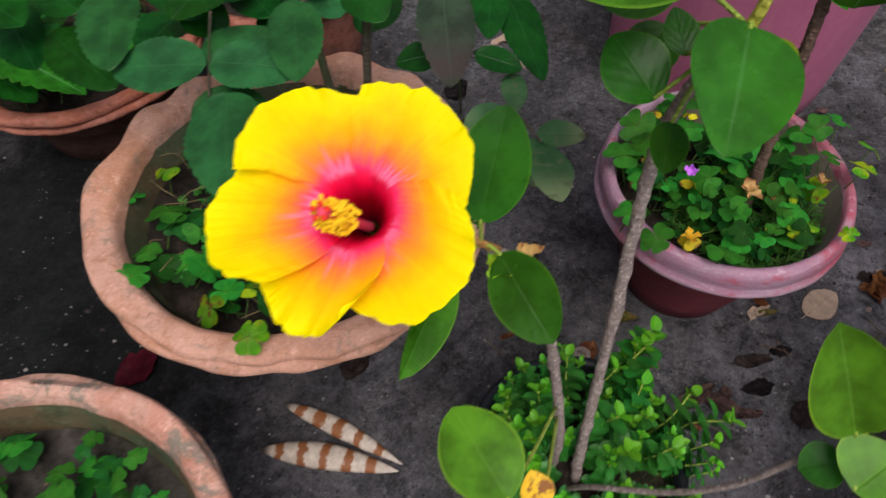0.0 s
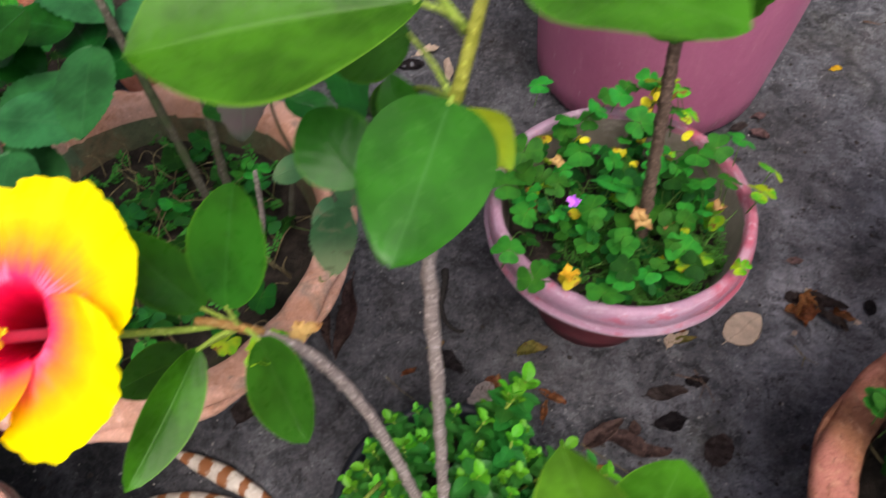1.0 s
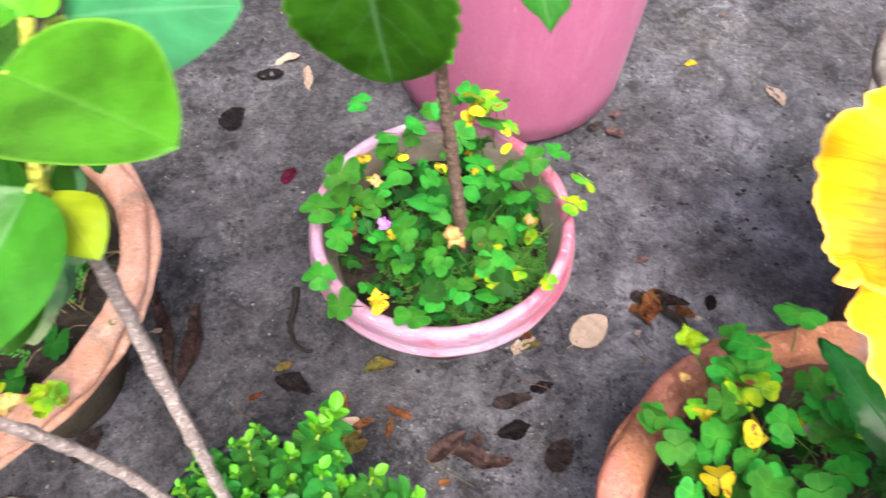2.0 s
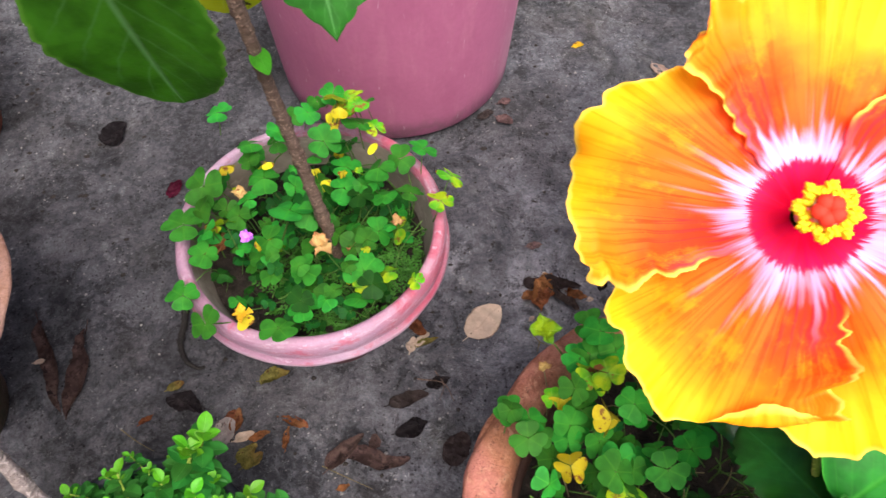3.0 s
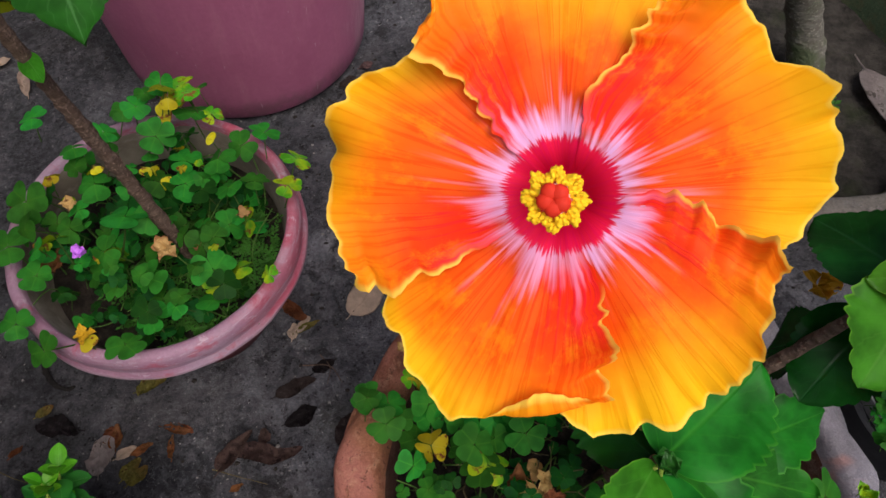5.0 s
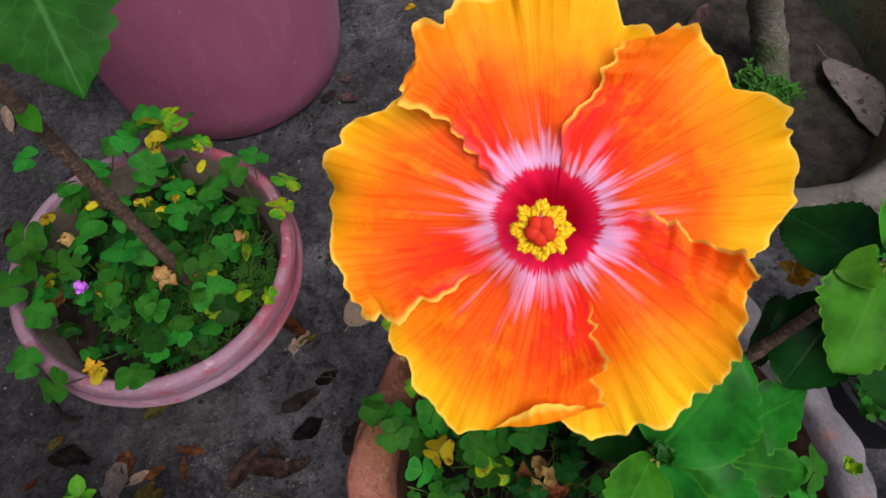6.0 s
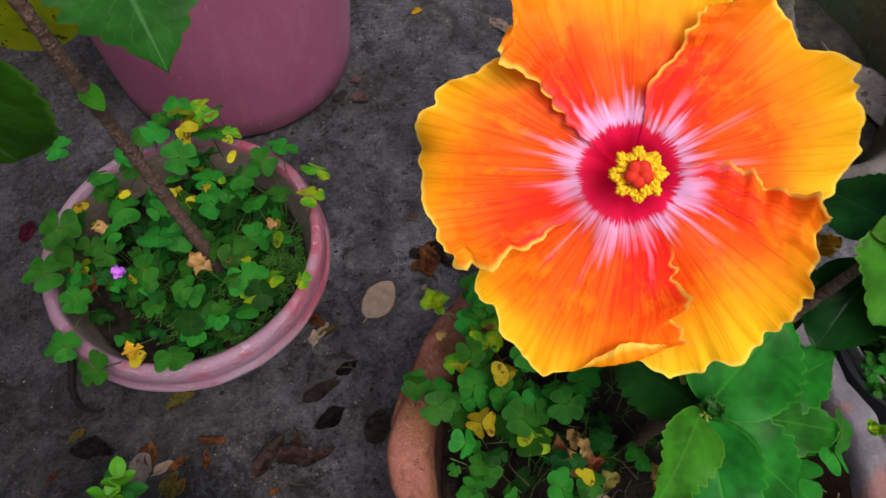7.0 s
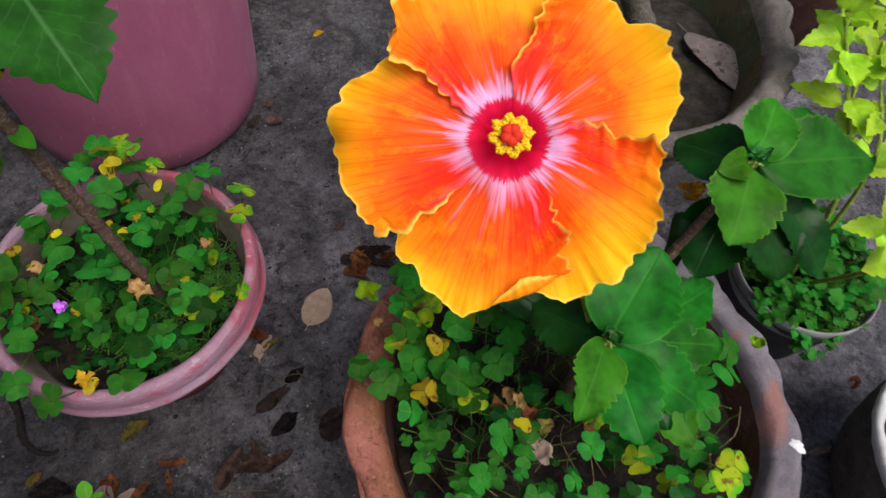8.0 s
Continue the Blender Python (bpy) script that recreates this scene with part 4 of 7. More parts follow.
small_pot(1.600, 0.720, 0.180, 0.300, 0.13, clay_brown, clay_brown, soil_dark, "dark brown glazed clay pot", "clay flower pots", 0.03, 0.014)
small_pot(1.345, 1.330, 0.205, 0.240, 0.150, clay_red, clay_red, soil_dark, "plain red terracotta pot", "clay flower pots", 0.03, 0.014)


def round_pot():
    c = (1.066, -0.082, 0)
    pot = thing("flower_pot", c, "dark grey pot with a ragged white rim", "pot", "plastic flower pots")
    part("body", roughen(lathe([(0.076, -0.002, 0), (0.082, 0.004, 0), (0.099, 0.035, 0), (0.116, 0.075, 0), (0.126, 0.120, 0), (0.131, 0.155, 0), (0.130, 0.176, 0)], c, 96, None, True), 0.002, 14), stained_grey, pot)
    part("rim", roughen(lathe([(0.128, 0.170, 0), (0.134, 0.176, 0), (0.134, 0.186, 0), (0.130, 0.190, 0), (0.124, 0.186, 0), (0.121, 0.150, 0)], c, 200), 0.0025, 60), white_plastic, pot, "ragged white rim")
    soil_disc(c, 0.122, 0.158, soil_dark, pot, 4.0)


round_pot()


def splash(at, r, seed):
    """A dried splash of white paint with a ragged edge."""
    rng = random.Random(seed)
    bm = bmesh.new()
    top = bm.verts.new(Vector(at) + Vector((0, 0, 0.0025)))
    ring = []
    for i in range(28):
        t = i * 6.28319 / 28
        q = r * (0.75 + 0.35 * noise.noise(Vector((math.cos(t) * 2, math.sin(t) * 2, seed))) + rng.uniform(-0.12, 0.12))
        ring.append(bm.verts.new(Vector(at) + Vector((q * math.cos(t), q * 1.2 * math.sin(t), -0.003))))
    mid = [bm.verts.new(v.co.lerp(top.co, 0.4) + Vector((0, 0, 0.0015))) for v in ring]
    for i in range(28):
        k = (i + 1) % 28
        bm.faces.new((ring[i], ring[k], mid[k], mid[i]))
        bm.faces.new((mid[i], mid[k], top))
    ob = part("paint_splash", bm, whitewash, None)
    tagged(ob, "dried splash of white paint on the smoky rim", "paint stain")


whitewash = painted("dried_white_paint", (0.75, 0.76, 0.80), (0.55, 0.56, 0.62), (0.80, 0.80, 0.82), 0.5, 0.3)
splash((0.8445, 0.0600, 0.2475), 0.0105, 3)


# ---- clover and weeds ----
def clover_mesh(material, seed, count=3, sag=0.0, stalk=2.0):
    """Notched leaflets on a thin stalk; a leaflet is one unit long."""
    rng = random.Random(seed)
    bm = bmesh.new()
    uvl = bm.loops.layers.uv.verify()
    rim = [(0.0, 0.0), (0.27, 0.12), (0.52, 0.28), (0.68, 0.48), (0.73, 0.68), (0.66, 0.86), (0.48, 0.96), (0.27, 0.99), (0.10, 0.965), (0.0, 0.93)]
    for k in range(count):
        turn = Matrix.Rotation(2.0944 * k + rng.uniform(-0.15, 0.15), 4, "Z") @ Matrix.Rotation(rng.uniform(-0.30, 0.20) - sag * rng.uniform(0.6, 1.3), 4, "X") @ Matrix.Rotation(rng.uniform(-0.25, 0.25), 4, "Y")
        big, keel = rng.uniform(0.85, 1.12), rng.uniform(0.05, 0.22) + 0.3 * sag
        spine = [bm.verts.new(turn @ Vector((0, y * big + 0.03, -0.10 * y * y))) for y in (0.0, 0.45, 0.90)]
        ys = (0.0, 0.45, 0.90)
        for sgn in (-1, 1):
            edge = [spine[0]] + [bm.verts.new(turn @ Vector((sgn * x * big, y * big + 0.03, keel * x - 0.10 * y * y - 0.10 * x * x))) for x, y in rim[1:-1]] + [spine[2]]
            pts = list(zip(edge, rim))
            for (va, pa), (vb, pb) in zip(pts[:-1], pts[1:]):
                corners = [(spine[1], (0.0, 0.45)), (va, pa), (vb, pb)]
                f = bm.faces.new([q[0] for q in (corners if sgn < 0 else corners[::-1])])
                for loop in f.loops:
                    for v, q in corners:
                        if loop.vert is v:
                            loop[uvl].uv = (0.5 + sgn * q[0] * 0.75, q[1])
    mark = len(bm.faces)
    lean = Vector((rng.uniform(-0.7, 0.7), rng.uniform(-0.7, 0.7), 0))
    tube(bm, [(0, 0, 0.02), lean * 0.35 + Vector((0, 0, -stalk * 0.45)), lean + Vector((0, 0, -stalk))], 0.045, 0.05, 5, n=3)
    bm.faces.ensure_lookup_table()
    for f in bm.faces[mark:]:
        f.material_index = 1
    me = bpy.data.meshes.new("clover_leaf")
    bm.to_mesh(me)
    bm.free()
    me.materials.append(material)
    me.materials.append(stalk_green)
    me.polygons.foreach_set("use_smooth", [True] * len(me.polygons))
    return me


CLOVER = {
    "g": [clover_mesh(clover_green, 40 + j) for j in range(5)],
    "d": [clover_mesh(clover_shaded, 50 + j) for j in range(4)],
    "y": [clover_mesh(clover_yellow, 60 + j, (1, 3, 2, 3)[j], 0.6) for j in range(4)],
    "h": [clover_mesh(clover_half, 70 + j, 3, 0.15) for j in range(4)],
}


def clover(patch, at, size, key="g", rng=random, lean=(0, 0)):
    ob = new("clover_leaf", rng.choice(CLOVER[key]))
    tilt = Euler((rng.uniform(-0.45, 0.6) + lean[1], rng.uniform(-0.55, 0.55) + lean[0], rng.random() * 6.28))
    m = Matrix.LocRotScale(at, tilt.to_quaternion(), (size, size, size))
    ob.parent = patch
    ob.matrix_parent_inverse = patch.matrix_world.inverted()
    ob.matrix_basis = m
    return ob


def clover_fill(patch, c, r, z, count, size, keys, seed, lift=0.03, keep=None):
    rng = random.Random(seed)
    made = 0
    while made < count:
        a, d = rng.random() * 6.28318, r * math.sqrt(rng.random())
        x, y = c[0] + d * math.cos(a), c[1] + d * math.sin(a)
        if keep and not keep(x, y, rng):
            continue
        clover(patch, (x, y, z + rng.random() * lift), size * rng.uniform(0.45, 1.15), rng.choice(keys), rng)
        made += 1


def weed_mat(name, c, r, z, count, seed, label, leaf_len=0.006, spread=0.016, material=None, keep=None, parent=None):
    """Low ferny weeds: sprays of tiny leaflets, joined, for nobody could count them."""
    rng = random.Random(seed)
    verts, faces = [], []
    for _ in range(count):
        a, d = rng.random() * 6.28318, r * math.sqrt(rng.random())
        x, y = c[0] + d * math.cos(a), c[1] + d * math.sin(a)
        if keep and not keep(x, y, rng):
            continue
        yaw, rise = rng.random() * 6.28, rng.uniform(0.3, 1.1)
        for k in range(5):
            t = (k + 1) / 5 * spread
            px, py, pz = x + t * math.cos(yaw), y + t * math.sin(yaw), z + t * rise
            for sgn in (-1, 1):
                b = yaw + sgn * rng.uniform(0.7, 1.2)
                s = leaf_len * rng.uniform(0.6, 1.1)
                ex, ey = px + s * math.cos(b), py + s * math.sin(b)
                wx, wy = -math.sin(b) * s * 0.28, math.cos(b) * s * 0.28
                n, mz = len(verts), pz + s * 0.25
                verts += [(px, py, pz), ((px + ex) / 2 + wx, (py + ey) / 2 + wy, mz), (ex, ey, mz), ((px + ex) / 2 - wx, (py + ey) / 2 - wy, mz)]
                faces.append((n, n + 1, n + 2, n + 3))
    me = bpy.data.meshes.new(name)
    me.from_pydata(verts, [], faces)
    me.materials.append(material or frond)
    ob = new(name, me)
    if parent:
        ob.parent = parent
        ob.matrix_parent_inverse = parent.matrix_world.inverted()
    return tagged(ob, label, "" if parent else "weeds", "", "stuff")


def stalk_mat(name, c, r, z0, z1, count, seed, label, material, parent=None):
    """Thin bare runners and dead stalks between the weeds."""
    rng = random.Random(seed)
    bm = bmesh.new()
    for _ in range(count):
        a, d = rng.random() * 6.28318, r * math.sqrt(rng.random())
        p = Vector((c[0] + d * math.cos(a), c[1] + d * math.sin(a), z0))
        q = p + Vector((rng.uniform(-0.05, 0.05), rng.uniform(-0.05, 0.05), rng.uniform(0.3, 1.0) * (z1 - z0)))
        tube(bm, [p, (p + q) / 2 + Vector((rng.uniform(-0.012, 0.012), rng.uniform(-0.012, 0.012), 0.010)), q], 0.0008, 0.0006, 4, n=3, rng=rng)
    ob = part(name, bm, material, parent)
    return tagged(ob, label, "" if parent else "weeds", "", "stuff")


# clover in the round pink-rimmed pot
patch = thing("clover_patch", (0.337, 0.592, 0.165), "dense green clover with a few yellow leaves and a violet flower", "clover", "clover patches")
rng = random.Random(11)
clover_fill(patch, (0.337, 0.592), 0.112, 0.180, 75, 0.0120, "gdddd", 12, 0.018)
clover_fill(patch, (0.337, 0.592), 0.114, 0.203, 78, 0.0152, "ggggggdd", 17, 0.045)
clover_fill(patch, (0.337, 0.592), 0.110, 0.205, 14, 0.0085, "yhh", 18, 0.035)
for x, y, z, s in ( (0.2274, 0.6359, 0.2450, 0.021), (0.2074, 0.5917, 0.2400, 0.021), (0.2908, 0.6427, 0.2400, 0.018), (0.3197, 0.5889, 0.2500, 0.022), (0.2285, 0.5574, 0.2320, 0.015), (0.2107, 0.5092, 0.2360, 0.0165), (0.2344, 0.4754, 0.2360, 0.016), (0.3043, 0.4615, 0.2360, 0.0165) ):
    clover(patch, (x, y, z), s, "g", rng, (0, -0.15))
for x, y, z, s in ( (0.3268, 0.4872, 0.2250, 0.0155), (0.3283, 0.5286, 0.2250, 0.016), (0.3902, 0.5175, 0.2300, 0.019), (0.4167, 0.6329, 0.2500, 0.020), (0.4411, 0.6456, 0.2450, 0.015), (0.4681, 0.6527, 0.2500, 0.0145), (0.3591, 0.6778, 0.2500, 0.018), (0.3759, 0.6293, 0.2250, 0.015) ):
    clover(patch, (x, y, z), s, "g", rng)
for x, y, z, s in ( (0.4934, 0.6119, 0.2500, 0.015), (0.4791, 0.5839, 0.2450, 0.015), (0.4410, 0.4948, 0.2380, 0.009), (0.2483, 0.5942, 0.2350, 0.016), (0.4126, 0.5213, 0.2150, 0.012), (0.4286, 0.5660, 0.2250, 0.015) ):
    clover(patch, (x, y, z), s, "h", rng, (0.5, 0))
for x, y, z, s in ( (0.2447, 0.7220, 0.2650, 0.014), (0.2773, 0.6854, 0.2500, 0.015), (0.3297, 0.7214, 0.2500, 0.015), (0.3115, 0.6885, 0.2600, 0.013), (0.3428, 0.7231, 0.2500, 0.014) ):
    clover(patch, (x, y, z), s, "g", rng, (0, 0.2))
for x, y, z, s in ( (0.2481, 0.6605, 0.2450, 0.012), (0.2940, 0.6603, 0.2450, 0.010), (0.2887, 0.5710, 0.2250, 0.013), (0.3815, 0.7062, 0.2720, 0.014), (0.3920, 0.6960, 0.2650, 0.012), (0.2677, 0.4800, 0.2350, 0.012), (0.3430, 0.6596, 0.2250, 0.012), (0.3507, 0.6457, 0.2200, 0.012) ):
    clover(patch, (x, y, z), s, "y", rng)
for x, y, z, s in ( (0.3799, 0.7190, 0.2750, 0.014), (0.4008, 0.7092, 0.2720, 0.014) ):
    clover(patch, (x, y, z), s, "h", rng, (0.3, 0.3))
for n, (x, y, z) in enumerate(( (0.3534, 0.7405, 0.2480), (0.3737, 0.7368, 0.2620), (0.3912, 0.7273, 0.2620), (0.4095, 0.7249, 0.2550), (0.3795, 0.7074, 0.2500), (0.3995, 0.6984, 0.2500), (0.4181, 0.6931, 0.2480), (0.3594, 0.6952, 0.2450), (0.3834, 0.6796, 0.2420), (0.4083, 0.6699, 0.2420) )):
    clover(patch, (x, y, z), 0.011 + 0.003 * (n % 3), "gghgyghggy"[n], rng, (0.1, 0.25))
weed_mat("fine_weed", (0.365, 0.560), 0.088, 0.172, 420, 3, "low ferny weed between the clover", parent=patch)
stalk_mat("stalk_tangle", (0.337, 0.592), 0.105, 0.165, 0.225, 70, 9, "thin green clover stalks", stalk_green, patch)


def bract(name, at, size, material, parent, label, seed, petals=5, open_=0.8):
    """A small withered or open bloom of a few curled petals."""
    rng = random.Random(seed)
    bm = bmesh.new()
    for k in range(petals):
        a = 6.28318 * k / petals + rng.uniform(-0.3, 0.3)
        out = Vector((math.cos(a) * open_, math.sin(a) * open_, rng.uniform(0.2, 0.8))).normalized()
        blade(bm, at, Vector(at) + out * size * rng.uniform(0.7, 1.1), size * rng.uniform(0.6, 0.9), (0, 0, 1), 0.5, rng.uniform(-0.5, 0.3), nu=3, nv=8, wavy=0.12, rag=0.22, twist=rng.uniform(-1.2, 1.2), rng=rng)
    for v in bm.verts:
        v.co += noise.noise_vector(v.co * (2.6 / size)) * size * 0.16
    return part(name, bm, material, parent, label, False)


bract("violet_flower", (0.2765, 0.5585, 0.2500), 0.012, violet, patch, "small violet clover flower", 1, 5, 0.6)
bract("withered_flower", (0.3493, 0.5531, 0.2320), 0.016, dry_straw, patch, "withered straw-coloured bloom", 2, 6)
bract("withered_leaf", (0.2644, 0.6267, 0.2350), 0.012, dry_straw, patch, "dry curled leaflet", 3, 4)
bract("withered_leaf", (0.4300, 0.5662, 0.2380), 0.011, dry_straw, patch, "dry curled leaflet", 4, 4)
bract("withered_leaf", (0.3777, 0.5543, 0.2220), 0.012, dry_rust, patch, "dry curled leaflet", 5, 4)
bract("withered_leaf", (0.2345, 0.5814, 0.2000), 0.020, dry_rust, patch, "dry curled leaflet", 6, 5)
bract("withered_leaf", (0.2691, 0.4811, 0.2360), 0.013, leaf_ochre, patch, "yellow curled leaflet hanging on the rim", 7, 4)

# clover under the orange hibiscus
patch = thing("clover_patch", (0.68, 0.209, 0.195), "clover with yellow spotted leaves and dead stalks", "clover", "clover patches")
rng = random.Random(21)
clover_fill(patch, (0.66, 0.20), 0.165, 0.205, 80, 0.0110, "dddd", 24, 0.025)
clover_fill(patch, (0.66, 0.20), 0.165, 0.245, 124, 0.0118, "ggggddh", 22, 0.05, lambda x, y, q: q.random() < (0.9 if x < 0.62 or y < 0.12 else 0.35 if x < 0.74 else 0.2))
for x, y, z, s in ( (0.5613, 0.3291, 0.2900, 0.018), (0.5469, 0.3097, 0.2850, 0.015), (0.5217, 0.3146, 0.2850, 0.014), (0.5236, 0.2756, 0.2850, 0.015), (0.5724, 0.2569, 0.3000, 0.018), (0.5831, 0.2129, 0.2850, 0.017), (0.6486, 0.1649, 0.2850, 0.015), (0.6910, 0.1322, 0.2900, 0.016), (0.5033, 0.3363, 0.2900, 0.014), (0.5829, 0.2853, 0.2850, 0.017) ):
    clover(patch, (x, y, z), s * 0.86, "g", rng)
for x, y, z, s in ( (0.5746, 0.3543, 0.3000, 0.019), (0.5775, 0.2570, 0.3000, 0.018), (0.7297, 0.0775, 0.3000, 0.017), (0.7452, 0.0825, 0.3000, 0.016), (0.6770, 0.1318, 0.2900, 0.016) ):
    clover(patch, (x, y, z), s * 0.86, "h", rng)
for x, y, z, s in ( (0.5787, 0.3129, 0.3100, 0.019), (0.5401, 0.2840, 0.3000, 0.017), (0.6157, 0.2166, 0.2800, 0.016), (0.5462, 0.3412, 0.2900, 0.012) ):
    clover(patch, (x, y, z), s * 0.86, "y", rng)
for x, y, z, s in ( (0.7240, 0.1510, 0.3600, 0.024), (0.7276, 0.1383, 0.3500, 0.020), (0.7792, 0.1536, 0.3400, 0.019), (0.7865, 0.1637, 0.3500, 0.019) ):
    clover(patch, (x, y, z), s * 0.86, "g", rng)
for x, y, z, s in ( (0.6314, 0.4098, 0.3250, 0.021), (0.5887, 0.3876, 0.3100, 0.018), (0.5776, 0.3720, 0.3000, 0.016), (0.5984, 0.3711, 0.3000, 0.017), (0.5672, 0.3453, 0.2950, 0.018), (0.5020, 0.3335, 0.3010, 0.013), (0.5174, 0.3275, 0.2900, 0.015), (0.5518, 0.3166, 0.2900, 0.014), (0.6096, 0.3246, 0.2900, 0.017), (0.6413, 0.3359, 0.2900, 0.018), (0.6519, 0.3119, 0.2900, 0.018), (0.5315, 0.2954, 0.2800, 0.016), (0.5968, 0.2835, 0.2800, 0.017) ):
    clover(patch, (x, y, z), s * 0.86, "g", rng)
for x, y, z, s in ( (0.5837, 0.3488, 0.3150, 0.018), (0.6797, 0.3246, 0.2900, 0.017), (0.5411, 0.3437, 0.2850, 0.010) ):
    clover(patch, (x, y, z), s * 0.86, "h", rng)
for x, y, z in ((0.6433, 0.3619, 0.290), (0.6624, 0.3597, 0.296), (0.6343, 0.3340, 0.302), (0.6504, 0.3335, 0.308), (0.6411, 0.3157, 0.290), (0.6505, 0.3033, 0.296), (0.6696, 0.3228, 0.302), (0.6006, 0.3227, 0.308), (0.6147, 0.2890, 0.290), (0.6390, 0.2847, 0.296), (0.6135, 0.2710, 0.302), (0.5716, 0.2734, 0.308), (0.5699, 0.3015, 0.290), (0.5481, 0.3160, 0.296), (0.5115, 0.3091, 0.302), (0.5559, 0.3420, 0.308), (0.5873, 0.4012, 0.290), (0.5696, 0.3711, 0.296), (0.5999, 0.3737, 0.302)):
    clover(patch, (x, y, z), rng.uniform(0.0125, 0.0155), "g", rng)
bract("yellow_leaf", (0.546, 0.401, 0.290), 0.019, leaf_yellow, patch, "twisted yellow leaf over the rim", 47, 4, 0.9)
bract("withered_flower", (0.543, 0.377, 0.268), 0.008, dry_straw, patch, "small dry flower head", 48, 5)
part("dead_stalk", tube(bmesh.new(), [(0.545, 0.345, 0.225), (0.545, 0.36, 0.252), (0.543, 0.377, 0.268)], 0.0007, 0.0006, 5, n=4), straw, patch)
part("leaf_stalk", tube(bmesh.new(), [(0.58, 0.36, 0.225), (0.565, 0.382, 0.265), (0.546, 0.401, 0.290)], 0.0009, 0.0007, 5, n=4), stalk_green, patch)
stalk_mat("stalk_tangle", (0.66, 0.20), 0.165, 0.195, 0.27, 120, 19, "thin clover stalks, some of them dead", straw, patch)
stalk_mat("green_stalk_tangle", (0.66, 0.20), 0.165, 0.195, 0.28, 120, 20, "thin green clover stalks", stalk_green, patch)
for n, at in enumerate(( (0.6108, 0.2279, 0.2450), (0.6149, 0.1901, 0.2450), (0.6032, 0.2406, 0.2400), (0.6813, 0.1876, 0.2300), (0.6552, 0.3305, 0.2500) )):
    bract("withered_leaf", at, 0.020, (dry_straw, dry_beige, dry_rust)[n % 3], patch, "dry curled leaf among the clover", 30 + n, 4)
for n, at in enumerate(( (0.6225, 0.2368, 0.2620), (0.6255, 0.2224, 0.2550), (0.6336, 0.2062, 0.2500), (0.6205, 0.2503, 0.2500) )):
    bract("withered_leaf", at, 0.013, (dry_straw, dry_rust, dry_olive, dry_straw)[n], patch, "curled brown leaf among the clover", 80 + n, 3, 0.9)
bract("yellow_bud", (0.8212, 0.1556, 0.3350), 0.012, leaf_yellow, patch, "yellow clover flower bud", 44, 7, 0.4)

# weeds in the big wavy pot
patch = thing("clover_patch", (-0.163, 0.501, 0.217), "sparse clover and runners on bare soil", "clover", "clover patches")
# mostly shaded leaflets, for the dimness below the rose canopy
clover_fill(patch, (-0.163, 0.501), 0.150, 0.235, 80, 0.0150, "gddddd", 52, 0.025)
rng = random.Random(5)
for x, y, z, s in ( (-0.2943, 0.3754, 0.2700, 0.017), (-0.2909, 0.4694, 0.2500, 0.022), (-0.2326, 0.4006, 0.2500, 0.019), (-0.2560, 0.4058, 0.2450, 0.016), (-0.2992, 0.4173, 0.2500, 0.014), (-0.3366, 0.4860, 0.2500, 0.012), (0.0308, 0.4541, 0.2750, 0.014) ):
    clover(patch, (x, y, z), s, "g", rng)
for x, y, z, s in ( (-0.3116, 0.5284, 0.2500, 0.016), (-0.2178, 0.3555, 0.2500, 0.018), (-0.1843, 0.3802, 0.2500, 0.015), (-0.1599, 0.3106, 0.2850, 0.016), (0.0027, 0.3692, 0.2900, 0.014), (-0.0344, 0.3661, 0.3000, 0.012) ):
    clover(patch, (x, y, z), s, "h", rng)
bract("yellow_leaf", (-0.0001, 0.3708, 0.2830), 0.020, leaf_yellow, patch, "crinkled yellow leaf lying on the rim", 49, 5, 0.95)
stalk_mat("stalk_tangle", (-0.163, 0.501), 0.15, 0.215, 0.25, 110, 29, "dry runners and thin stalks", straw, patch)
weed_mat("fine_weed", (-0.163, 0.53), 0.14, 0.218, 160, 13, "low ferny weed", 0.008, parent=patch)

patch = thing("clover_patch", (-0.352, 0.068, 0.178), "broad-leaved clover on dry soil", "clover", "clover patches")
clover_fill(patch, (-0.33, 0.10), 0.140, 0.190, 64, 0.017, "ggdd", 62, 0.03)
stalk_mat("stalk_tangle", (-0.34, 0.09), 0.13, 0.178, 0.20, 30, 39, "thin dry stalks", straw, patch)

patch = thing("weed_patch", (1.103, 0.208, 0.13), "mat of tiny bright green clover spilling over the rim", "weeds")
clover_fill(patch, (1.103, 0.208), 0.088, 0.160, 190, 0.0098, "gggg", 72, 0.025)
clover_fill(patch, (1.025, 0.185), 0.040, 0.150, 50, 0.0095, "gggg", 75, 0.03)
clover_fill(patch, (1.050, 0.140), 0.035, 0.115, 40, 0.0085, "gggg", 73, 0.03)
weed_mat("fine_weed", (1.103, 0.208), 0.085, 0.135, 300, 14, "low bright weed", 0.008, parent=patch)

patch = thing("weed_patch", (-0.587, 0.856, 0.128), "leafy green weeds with broad blades", "weeds")
clover_fill(patch, (-0.587, 0.856), 0.14, 0.155, 70, 0.020, "gddd", 82, 0.05)
stalk_mat("stalk_tangle", (-0.587, 0.856), 0.13, 0.128, 0.19, 40, 83, "thin green stalks", stalk_green, patch)
